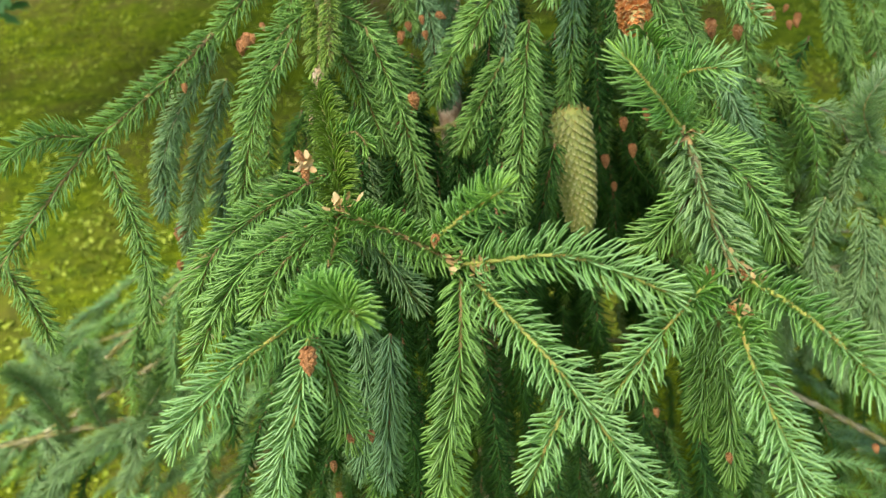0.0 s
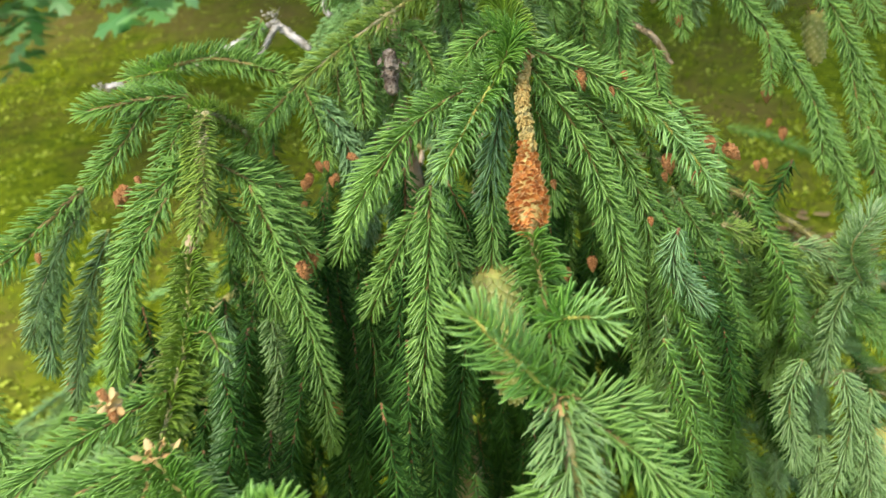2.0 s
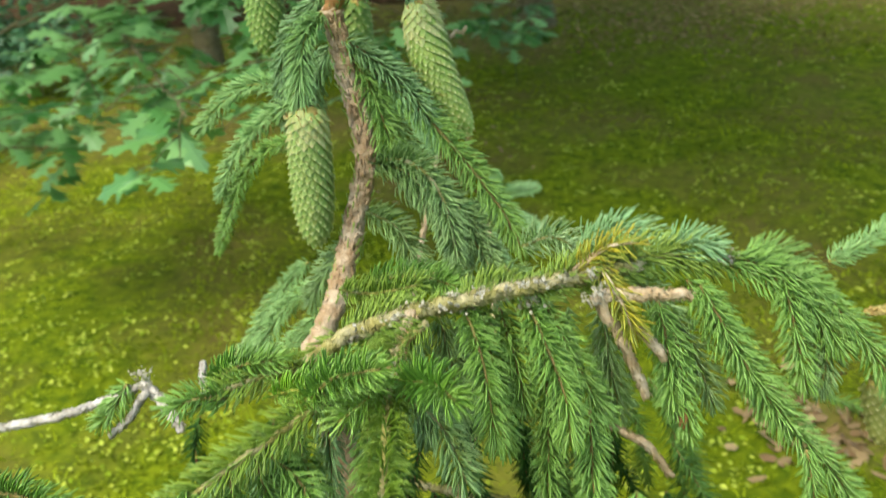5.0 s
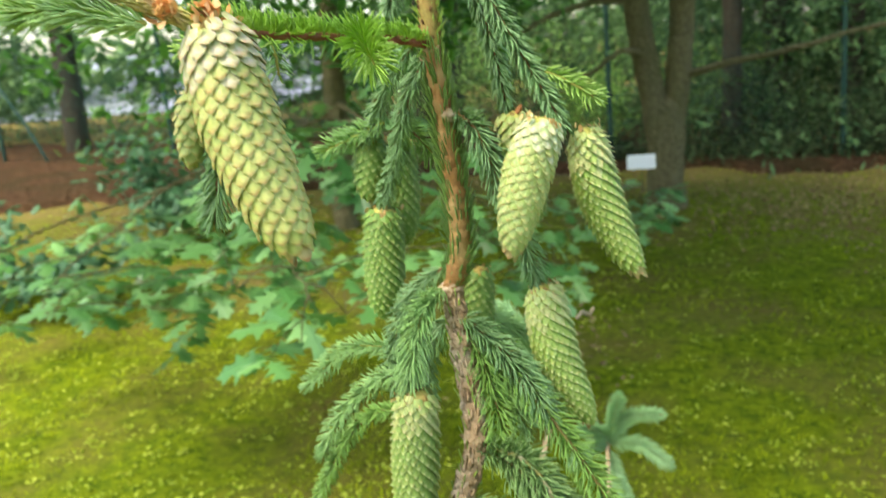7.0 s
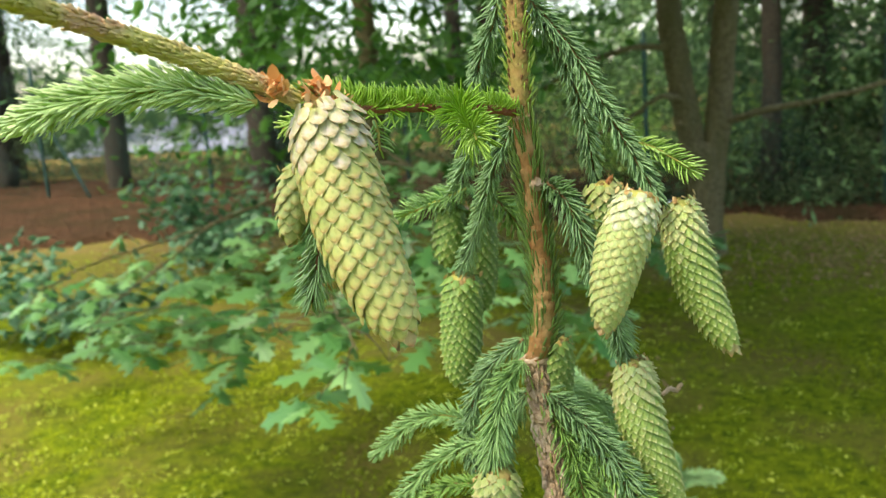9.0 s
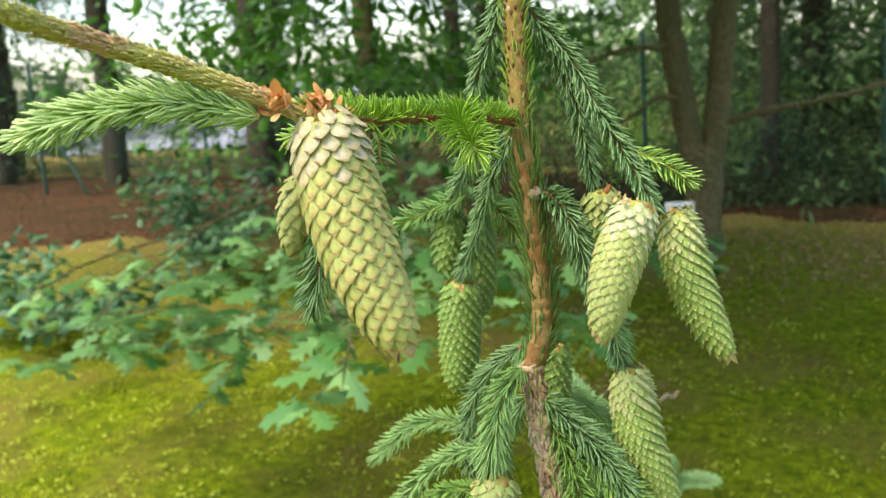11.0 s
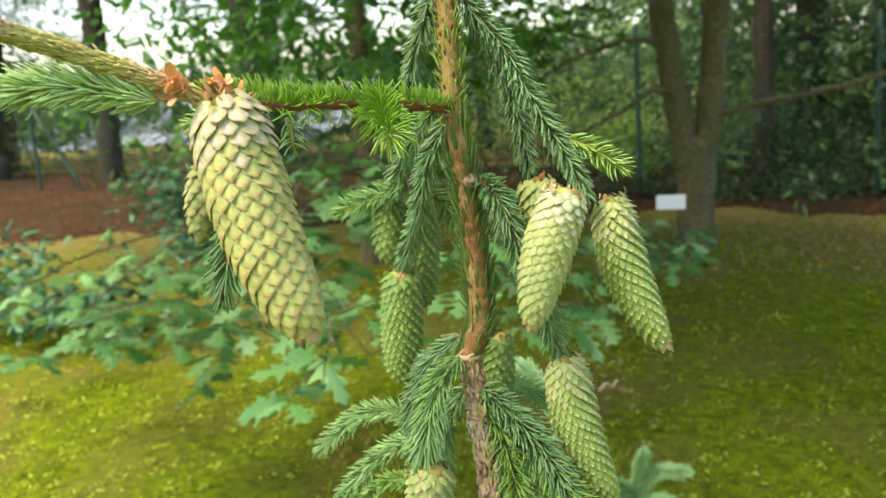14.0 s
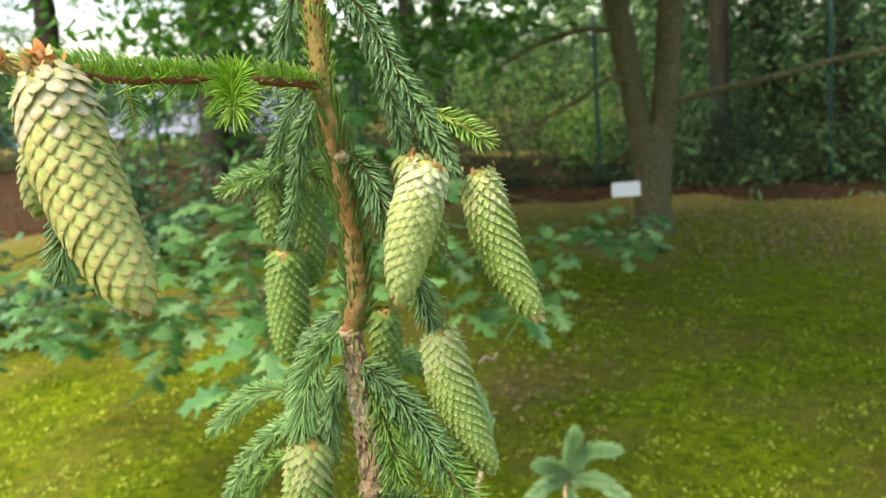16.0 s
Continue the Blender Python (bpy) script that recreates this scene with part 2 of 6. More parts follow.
TRUNK = surface("tree_bark", (0.12, 0.105, 0.05), (0.22, 0.19, 0.095), (0.12, 0.12, 0.05), 3, 30, 0.95, 0.9, 0.02)
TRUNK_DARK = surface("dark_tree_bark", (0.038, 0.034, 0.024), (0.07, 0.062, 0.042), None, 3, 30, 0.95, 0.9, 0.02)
GREEN_PAINT = surface("green_fence_paint", (0.012, 0.05, 0.04), (0.02, 0.07, 0.055), None, 4, 60, 0.5, 0.1, 0.001)
PLATE = surface("white_plate", (0.72, 0.73, 0.72), (0.78, 0.79, 0.78), None, 6, 60, 0.4, 0.0)
STAKE = surface("mossy_stake", (0.05, 0.065, 0.02), (0.085, 0.10, 0.03), None, 6, 60, 0.6, 0.3, 0.001)
GRAVEL = surface("pale_gravel", (0.20, 0.23, 0.29), (0.28, 0.31, 0.38), (0.14, 0.18, 0.15), 0.5, 8, 0.95, 0.5, 0.02)
LICHEN = surface("grey_lichen", (0.46, 0.44, 0.33), (0.57, 0.54, 0.43), (0.38, 0.35, 0.22), 90, 400, 0.95, 1.0, 0.002)
OLD_CONE = surface("weathered_cone", (0.20, 0.15, 0.10), (0.44, 0.38, 0.30), (0.08, 0.055, 0.04), 90, 300, 0.95, 1.0, 0.002)


# ---- building helpers ----
def raw_mesh(name, verts, sizes, corners, material, marks=None, smooth=True):
    """A mesh from arrays: vertices, corners per face, the corners' vertices; marks: {attribute: value per vertex}."""
    me = bpy.data.meshes.new(name)
    verts, sizes, corners = np.asarray(verts, np.float32), np.asarray(sizes, np.int32), np.asarray(corners, np.int32)
    me.vertices.add(len(verts))
    me.vertices.foreach_set("co", verts.ravel())
    me.loops.add(len(corners))
    me.loops.foreach_set("vertex_index", corners)
    me.polygons.add(len(sizes))
    me.polygons.foreach_set("loop_start", np.concatenate([[0], np.cumsum(sizes)[:-1]]).astype(np.int32))
    me.polygons.foreach_set("loop_total", sizes)
    me.polygons.foreach_set("use_smooth", np.full(len(sizes), smooth))
    for key, values in (marks or {}).items():
        me.attributes.new(key, "FLOAT", "POINT").data.foreach_set("value", np.asarray(values, np.float32))
    me.update(calc_edges=True)
    me.validate()
    me.materials.append(material)
    return me


def mesh_part(name, me, parent=None, label="", kind=""):
    ob = new(name, me)
    ob.parent = parent
    return tagged(ob, label, kind=kind)


def thing(name, label, category, at=(0, 0, 0), kind="", group=""):
    ob = new(name)
    ob.empty_display_size = 0.05
    ob.location = at
    return tagged(ob, label, category, group, kind)


def smooth_path(points, step):
    """A smooth line through the points, sampled about every step metres: places, tangents, and two normals."""
    p = np.array(points, float)
    q = np.vstack([2 * p[0] - p[1], p, 2 * p[-1] - p[-2]])
    out = []
    for i in range(1, len(q) - 2):
        n = max(2, int(np.linalg.norm(q[i + 1] - q[i]) / step))
        u = np.arange(n)[:, None] / n
        a, b, c, d = q[i - 1], q[i], q[i + 1], q[i + 2]
        out.append(0.5 * (2 * b + (c - a) * u + (2 * a - 5 * b + 4 * c - d) * u**2 + (3 * b - a - 3 * c + d) * u**3))
    line = np.vstack(out + [p[-1:]])
    t = np.gradient(line, axis=0)
    t /= np.linalg.norm(t, axis=1)[:, None] + 1e-12
    n = np.cross(t, (0.31, 0.17, 0.93))
    n /= np.linalg.norm(n, axis=1)[:, None] + 1e-12
    return line, t, n, np.cross(t, n)


def tube(points, radii, sides=8, step=0.004, rough=0.0, seed=0, wobble=0.0):
    """Vertices, face sizes and corners of a tapering stem with a closed end."""
    rng = np.random.default_rng(seed)
    line, t, n, b = smooth_path(points, step)
    k = len(line)
    r = np.interp(np.linspace(0, 1, k), np.linspace(0, 1, len(radii)), radii)[:, None] * (1 + rough * rng.standard_normal((k, sides)))
    if wobble:
        line = line + wobble * rng.standard_normal((k, 3))
    az = np.arange(sides) * 2 * np.pi / sides
    ring = line[:, None] + r[..., None] * (np.cos(az)[None, :, None] * n[:, None] + np.sin(az)[None, :, None] * b[:, None])
    v = np.vstack([ring.reshape(-1, 3), line[0] - t[0] * radii[0] * 0.4, line[-1] + t[-1] * radii[-1] * 0.8])
    i, j = np.meshgrid(np.arange(k - 1), np.arange(sides), indexing="ij")
    jj = (j + 1) % sides
    quads = np.stack([i * sides + j, i * sides + jj, (i + 1) * sides + jj, (i + 1) * sides + j], -1).reshape(-1)
    a = np.arange(sides)
    first = np.stack([np.full(sides, k * sides), (a + 1) % sides, a], -1).reshape(-1)
    last = np.stack([np.full(sides, k * sides + 1), (k - 1) * sides + a, (k - 1) * sides + (a + 1) % sides], -1).reshape(-1)
    sizes = np.concatenate([np.full((k - 1) * sides, 4), np.full(2 * sides, 3)])
    return v, sizes, np.concatenate([quads, first, last])


def needle_cloud(points, nl, per_metre, width, angle, lift, seed, stem=0.001, fine=True, start=0.0, comb=0.0, bow=0.35):
    """Needles in a spiral round a stem, leaning forwards, closing in at its tip; comb parts them on the outer side."""
    rng = np.random.default_rng(seed)
    line, t, n, b = smooth_path(points, 0.003)
    run = np.concatenate([[0], np.cumsum(np.linalg.norm(np.diff(line, axis=0), axis=1))])
    count = max(8, int(run[-1] * per_metre))
    u = np.clip(start + (1 - start) * (np.arange(count) + rng.random(count)) / count, 0, 1)
    at = lambda a: np.stack([np.interp(u * run[-1], run, a[:, c]) for c in range(3)], 1)  # noqa: E731
    p, t, n, b = at(line), at(t), at(n), at(b)
    az = np.arange(count) * 2.39996 + rng.normal(0, 0.35, count)
    d = np.cos(az)[:, None] * n + np.sin(az)[:, None] * b
    d = d + lift * np.array([0, 0, 1.0]) * rng.uniform(0.3, 1.0, (count, 1))
    if comb:
        outer = np.array([0.0, -0.94, 0.34])
        d = d - comb * np.clip(d @ outer, 0, None)[:, None] * outer
    d -= (d * t).sum(1)[:, None] * t
    d /= np.linalg.norm(d, axis=1)[:, None] + 1e-9
    close = np.clip((u - 0.86) / 0.14, 0, 1)
    lean = np.radians(np.clip(rng.normal(angle, 9, count), 8, 105)) * (1 - 0.62 * close)
    way = np.cos(lean)[:, None] * t + np.sin(lean)[:, None] * d
    length = nl * rng.uniform(0.78, 1.1, count) * np.interp(u, [0, 0.08, 0.3, 0.85, 1], [0.72, 0.9, 1, 0.95, 0.66])
    side = np.cross(way, d + 0.01)
    side /= np.linalg.norm(side, axis=1)[:, None] + 1e-9
    up = np.cross(side, way)
    up *= np.sign((up * d).sum(1))[:, None] + 1e-6
    root = p + d * stem * 0.7
    w = width * rng.uniform(0.82, 1.15, (count, 1))
    if fine:
        further = way + bow * t + rng.normal(0, 0.07, (count, 3))
        further /= np.linalg.norm(further, axis=1)[:, None]
        bent = further + 0.3 * t
        bent /= np.linalg.norm(bent, axis=1)[:, None]
        mid = root + way * (0.45 * length)[:, None]
        high = mid + further * (0.43 * length)[:, None]
        end = high + bent * (0.12 * length)[:, None]
        rings = [(root, 0.36), (mid, 0.5), (high, 0.42)]
        v = np.stack([q + way_out for at_ring, k in rings for q, way_out in
                      ((at_ring, side * w * k), (at_ring, up * w * k), (at_ring, -side * w * k - up * w * k * 0.45))] + [end], 1)
        f = np.array([q for r in (0, 3) for a, b in ((0, 1), (1, 2), (2, 0)) for q in (r + a, r + b, r + b + 3, r + a + 3)] + [6, 7, 9, 7, 8, 9, 8, 6, 9])
        sizes, per, stripe = [4] * 6 + [3] * 3, 10, [0.1, 0.5, 0, 0.1, 1, 0, 0.2, 1, 0, 0.5]
    else:
        end = root + (way + 0.12 * t) * length[:, None]
        v = np.stack([root + side * w * 0.5, root + up * w * 0.5, root - side * w * 0.5 - up * w * 0.3, end], 1)
        f = np.array([0, 1, 3, 1, 2, 3, 2, 0, 3])
        sizes, per, stripe = [3, 3, 3], 4, [0, 0.6, 0, 0.3]
    corners = (f[None] + (np.arange(count) * per)[:, None]).ravel()
    tip = np.repeat(np.clip((u - 0.55) / 0.45, 0, 1) ** 2 * 0.8, per)
    return v.reshape(-1, 3), np.tile(sizes, count), corners, {"tip": tip, "line": np.tile(stripe, count)}


def leaf_arrays(count, outline, rng, centre, spread, size, droop=0.5):
    """Many small flat-folded leaves about a centre: outline holds (along, half width) pairs."""
    o = np.array(outline)
    k = len(o)
    base = np.concatenate([np.stack([o[:, 1], o[:, 0], -0.25 * o[:, 1]], 1), np.stack([-o[:, 1], o[:, 0], -0.25 * o[:, 1]], 1),
                           np.stack([0 * o[:, 0], o[:, 0], 0.05 * np.sin(3 * o[:, 0])], 1)])
    f = []
    for i in range(k - 1):
        f += [2 * k + i, i, i + 1, 2 * k + i + 1, k + i, 2 * k + i, 2 * k + i + 1, k + i + 1]
    f = np.array(f)
    yaw, pitch, roll = rng.uniform(0, 2 * np.pi, count), rng.normal(-droop, 0.45, count), rng.normal(0, 0.5, count)
    cy, sy, cp, sp, cr, sr = np.cos(yaw), np.sin(yaw), np.cos(pitch), np.sin(pitch), np.cos(roll), np.sin(roll)
    ahead = np.stack([-sy * cp, cy * cp, sp], 1)
    flat = np.stack([cy, sy, 0 * yaw], 1)
    high = np.cross(flat, ahead)
    right, high = cr[:, None] * flat + sr[:, None] * high, cr[:, None] * high - sr[:, None] * flat
    s = size * rng.uniform(0.65, 1.15, (count, 1, 1))
    where = np.asarray(centre) + rng.normal(0, 1, (count, 3)) * np.asarray(spread)
    v = where[:, None] + s * (base[None, :, :1] * right[:, None] + base[None, :, 1:2] * ahead[:, None] + base[None, :, 2:] * high[:, None])
    corners = (f[None] + (np.arange(count) * len(base))[:, None]).ravel()
    return v.reshape(-1, 3), np.full(count * 2 * (k - 1), 4), corners


def joined(pieces):
    """Several (vertices, sizes, corners) as one."""
    v, s, c, base = [], [], [], 0
    for a, b, d, *_ in pieces:
        v.append(a), s.append(b), c.append(np.asarray(d) + base)
        base += len(a)
    return np.vstack(v), np.concatenate(s), np.concatenate(c)


SEED = [100]


def next_seed():
    SEED[0] += 1
    return SEED[0]


def ground_z(x, y):
    """The lawn's gentle fall to the right."""
    return -0.034 * np.clip(x, -12, 12) + 0.0194 * np.clip(y, -12, 14)



MULCH_X, MULCH_Y = [-16, -7, -4.7, -2, 0, 1, 2, 9], [6.4, 6.9, 7.4, 8.4, 8.9, 8.8, 8.6, 8.3]


def worn_lawn(x, y):
    """How bare the lawn is, 0 to 1: towards the mulch bed, under the oak and in a few trodden hollows."""
    front = np.interp(x, MULCH_X, MULCH_Y)
    w = np.clip(1 - (front - y) / np.where(x < -1.0, 2.8, 2.6), 0, 1) * 0.9
    for a, b, r, k in ((-0.45, 3.45, 0.45, 0.8), (0.95, 1.36, 0.22, 0.9), (0.3, 4.2, 0.6, 0.5), (-0.1, 6.6, 0.8, 0.8), (1.4, 6.2, 0.9, 0.55), (-1.3, 4.3, 0.9, 0.6), (-2.6, 4.6, 0.9, 0.7), (1.9, 4.4, 0.5, 0.45)):
        w = np.maximum(w, k * np.exp(-((x - a) ** 2 + 1.6 * (y - b) ** 2) / (r * r)))
    return w


# where the oak's lower twigs end: place, leaves, size
OAK_SPOTS = [
    (-1.85, 1.80, 0.85, 5, 1),
    (-2.51, 2.40, 0.82, 8, 1),
    (-2.15, 2.40, 0.85, 9, 1),
    (-1.89, 2.20, 0.81, 8, 1),
    (-1.63, 2.20, 0.94, 10, 1),
    (-1.55, 2.00, 0.83, 9, 1),
    (-1.72, 2.60, 1.01, 10, 1),
    (-1.26, 1.90, 0.98, 8, 1),
    (-0.89, 1.38, 1.07, 3, 1),
    (-0.84, 1.50, 1.08, 6, 0.9),
    (-0.66, 1.25, 1.03, 6, 1),
    (-0.61, 1.40, 0.99, 4, 0.9),
    (-0.68, 1.25, 0.95, 2, 0.8),
    (-1.60, 2.80, 1.09, 10, 1),
    (-1.13, 2.20, 1.14, 9, 1),
    (-0.75, 1.60, 1.06, 6, 0.9),
]
OAK_SPOTS += [
    (-0.81, 2.40, 1.18, 10, 1),
    (-0.66, 2.00, 1.11, 8, 1),
    (-0.37, 1.60, 1.11, 6, 0.9),
    (-0.97, 2.80, 1.28, 10, 1),
    (-0.25, 2.20, 0.85, 5, 1),
    (-0.18, 2.40, 0.83, 5, 1),
    (-0.34, 2.20, 0.97, 5, 1),
    (-2.25, 3.00, 0.91, 10, 1),
    (-3.07, 3.20, 0.79, 10, 1),
    (-3.19, 3.00, 0.60, 8, 1),
    (-3.28, 4.00, 0.85, 10, 1),
    (-3.05, 4.00, 0.81, 10, 1),
    (-0.22, 4.50, 0.67, 7, 1),
    (0.21, 5.20, 0.49, 8, 1),
    (0.06, 5.00, 0.47, 8, 1),
    (-0.11, 5.00, 0.61, 6, 1),
]
OAK_SPOTS += [
    (-0.63, 2.60, 1.03, 8, 1),
    (-1.49, 2.60, 1.08, 9, 1),
    (-1.17, 2.30, 1.05, 9, 1),
    (-0.90, 2.00, 1.02, 7, 1),
    (-1.71, 2.60, 0.92, 8, 1),
    (-1.76, 2.30, 0.85, 7, 1),
    (-1.51, 2.10, 0.79, 7, 1),
    (-1.11, 2.00, 0.95, 8, 1),
    (-1.56, 3.00, 1.14, 7, 1),
    (-0.96, 2.40, 1.08, 6, 1),
    (0.10, 5.00, 0.56, 6, 1),
    (0.20, 5.05, 0.53, 6, 1),
    (0.30, 5.00, 0.56, 5, 1),
    (0.02, 4.90, 0.62, 5, 1),
    (-0.14, 3.60, 0.74, 6, 1),
    (-0.10, 3.10, 0.62, 4, 1),
    (-0.20, 3.50, 0.68, 6, 1),
    (-0.96, 2.60, 1.36, 7, 1),
    (-0.80, 2.40, 1.32, 7, 1),
    (-0.89, 2.50, 1.19, 6, 1),
    (-0.84, 2.80, 1.34, 6, 1),
    (-0.44, 1.90, 1.25, 4, 1),
    (-0.41, 1.80, 1.15, 4, 1),
    (-0.65, 2.00, 1.16, 4, 1),
    (-0.34, 3.00, 0.66, 4, 1),
    (-1.11, 2.70, 1.36, 6, 1),
]


# ---- the ground and the far side of the garden ----
def build_ground():
    u = np.linspace(-1, 1, 181)
    x, y = np.meshgrid(np.sign(u) * (6 * np.abs(u) + 600 * np.abs(u) ** 6), np.sign(u) * (10 * np.abs(u) + 600 * np.abs(u) ** 6), indexing="ij")
    z = ground_z(x, y) + 0.02 * np.sin(1.7 * x + 0.6 * y) * np.cos(1.3 * y - 0.4 * x) * (np.abs(x) < 30)
    n = len(u)
    i, j = np.meshgrid(np.arange(n - 1), np.arange(n - 1), indexing="ij")
    quads = np.stack([i * n + j, (i + 1) * n + j, (i + 1) * n + j + 1, i * n + j + 1], -1).reshape(-1)
    me = raw_mesh("ground", np.stack([x, y, z], -1).reshape(-1, 3), np.full((n - 1) ** 2, 4), quads, GROUND, {"worn": worn_lawn(x, y).ravel()})
    return tagged(new("ground", me), "mossy yellow-green lawn with bare brown patches", "lawn", kind="structure")


def build_mulch():
    """A raised bed of bark litter under the trees, with a wandering front edge."""
    n, m = 120, 14
    x = np.linspace(-16, 9, n)
    front = np.interp(x, MULCH_X, MULCH_Y) + 0.15 * np.sin(3.1 * x) + 0.1 * np.sin(7.7 * x + 1)
    v = []
    for k in range(m):
        y = front + (12.2 - front) * (k / (m - 1)) ** 1.5
        v.append(np.stack([x, y, ground_z(x, y) + 0.03 + 0.05 * min(1, k / 2) - (0.08 if k == 0 else 0) + 0.015 * np.sin(5 * x + 2 * k)], 1))
    v = np.vstack(v)
    i, j = np.meshgrid(np.arange(m - 1), np.arange(n - 1), indexing="ij")
    quads = np.stack([i * n + j, i * n + j + 1, (i + 1) * n + j + 1, (i + 1) * n + j], -1).reshape(-1)
    tagged(new("mulch_bed", raw_mesh("mulch_bed", v, np.full((m - 1) * (n - 1), 4), quads, MULCH)),
           "reddish brown bark mulch bed under the trees", "mulch bed", kind="structure")


def build_grass():
    rng = np.random.default_rng(5)
    count = 110000
    far = rng.random(count) ** 1.25
    y = 0.15 + 9.2 * far
    x = rng.uniform(-1, 1, count) * (1.6 + 0.75 * y) - 0.12 * y
    patchy = np.sin(2.1 * x + 0.7 * y + 0.6) * np.cos(1.6 * y - 0.9 * x) + 0.6 * np.sin(5.3 * x - 2.2 * y) * np.cos(4.1 * y + 1.0)
    keep = rng.random(count) > np.clip((patchy - 0.2) * 0.9, 0, 0.7) + 0.9 * worn_lawn(x, y)
    x, y = x[keep], y[keep]
    tall = rng.uniform(0.008, 0.02, len(x)) * (0.6 + 0.6 * (np.sin(2.3 * x + 1.1 * y) * np.cos(1.9 * y - x) > -0.2))
    wide = 0.0026 + 0.0007 * y
    az, fall = rng.uniform(0, 6.283, len(x)), rng.uniform(1.0, 2.6, len(x))
    root = np.stack([x, y, ground_z(x, y) + 0.02 * np.sin(1.7 * x + 0.6 * y) * np.cos(1.3 * y - 0.4 * x) - 0.004], 1)
    out = np.stack([np.cos(az), np.sin(az), 0 * az], 1)
    across = np.stack([-np.sin(az), np.cos(az), 0 * az], 1) * wide[:, None]
    mid = root + tall[:, None] * (0.6 * np.array([0, 0, 1.0]) + 0.25 * fall[:, None] * out)
    end = root + tall[:, None] * (np.array([0, 0, 0.9]) + 0.9 * fall[:, None] * out)
    v = np.stack([root + across, root - across, mid - across * 0.8, mid + across * 0.8, end], 1).reshape(-1, 3)
    f = np.array([0, 1, 2, 3, 3, 2, 4])
    corners = (f[None] + (np.arange(len(x)) * 5)[:, None]).ravel()
    me = raw_mesh("grass", v, np.tile([4, 3], len(x)), corners, GRASS, {"tip": np.tile([0, 0, 0.2, 0.2, 0.6], len(x))})
    tagged(new("grass", me), "short yellow-green lawn grass and moss", "grass", kind="stuff")
    count = 26000
    clump = rng.integers(0, 3000, count)
    cy = 0.4 + 8 * rng.random(3000) ** 1.3
    cx = rng.uniform(-1, 1, 3000) * (1.4 + 0.6 * cy) - 0.12 * cy
    spread = 0.012 + 0.03 * rng.random(3000)
    x, y = cx[clump] + rng.normal(0, 1, count) * spread[clump], cy[clump] + rng.normal(0, 1, count) * spread[clump]
    keep = rng.random(count) < np.where(x < 0.1 * y - 0.4, 1.0, 0.65) - 0.9 * worn_lawn(x, y)
    x, y = x[keep], y[keep]
    pieces = leaf_arrays(len(x), [(0, 0.05), (0.6, 0.45), (1, 0.1)], rng, (0, 0, 0), (0, 0, 0), 0.018, 0.0)
    v = pieces[0].reshape(len(x), -1, 3) + np.stack([x, y, ground_z(x, y) + rng.uniform(0.003, 0.012, len(x)) + 0.02 * np.sin(1.7 * x + 0.6 * y) * np.cos(1.3 * y - 0.4 * x)], 1)[:, None]
    tagged(new("clover", raw_mesh("clover", v.reshape(-1, 3), *pieces[1:], FLECK)),
           "yellow-green clover leaves scattered in the lawn", "clover", kind="stuff")


def tree_trunk(name, lines, material, parent, rough=0.04):
    """Trunk or limb parts, each a tapered stem: lines of (points, radii)."""
    for n, (points, radii) in enumerate(lines):
        arrays = tube(points, radii, 14 if radii[0] > 0.06 else 8, 0.08 if radii[0] > 0.03 else 0.03, rough, next_seed(), 0.004)
        mesh_part("trunk" if n == 0 else "limb", raw_mesh(name, *arrays, material), parent)


LOBES = [(0, 0.02), (0.08, 0.08), (0.24, 0.34), (0.25, 0.17), (0.34, 0.17), (0.55, 0.50), (0.52, 0.22), (0.62, 0.20), (0.84, 0.40), (0.78, 0.17), (0.88, 0.15), (1.0, 0.0)]
KITE = [(0, 0.03), (0.42, 0.27), (1, 0.0)]
SIMPLE = [(0, 0.02), (0.3, 0.26), (0.55, 0.2), (0.75, 0.24), (1, 0.0)]


def conifer_mesh(name, height, reach, low, seed, twigs=420):
    """Drooping sprays along whorled boughs, thinning to the top."""
    rng = np.random.default_rng(seed)
    v, quads = [], 0
    for k in range(twigs):
        h = low + (height - low) * rng.random() ** 1.2
        r = reach * (1 - (h / height) ** 1.4) + 0.15
        az, droop = rng.uniform(0, 6.283), rng.uniform(0.15, 0.5)
        m = 44
        s = rng.random(m) ** 0.7
        out = np.array([np.cos(az), np.sin(az), 0])
        p = out * (s * r)[:, None] + np.array([0, 0, 1]) * (h - droop * s**1.6 * r)[:, None] + rng.normal(0, 0.07, (m, 3))
        w = rng.normal(0, 1, (m, 3)) * (0.7, 0.7, 0.35) + out * 0.6 + (0, 0, -0.5)
        w /= np.linalg.norm(w, axis=1)[:, None]
        side = np.cross(w, rng.normal(0, 1, (m, 3)))
        side /= np.linalg.norm(side, axis=1)[:, None]
        length, wide = rng.uniform(0.08, 0.22, (m, 1)), rng.uniform(0.010, 0.022, (m, 1))
        v.append(np.stack([p, p + w * length * 0.5 + side * wide, p + w * length, p + w * length * 0.5 - side * wide], 1).reshape(-1, 3))
        quads += m
    return raw_mesh(name, np.vstack(v), np.full(quads, 4), np.arange(4 * quads), CONIFER)


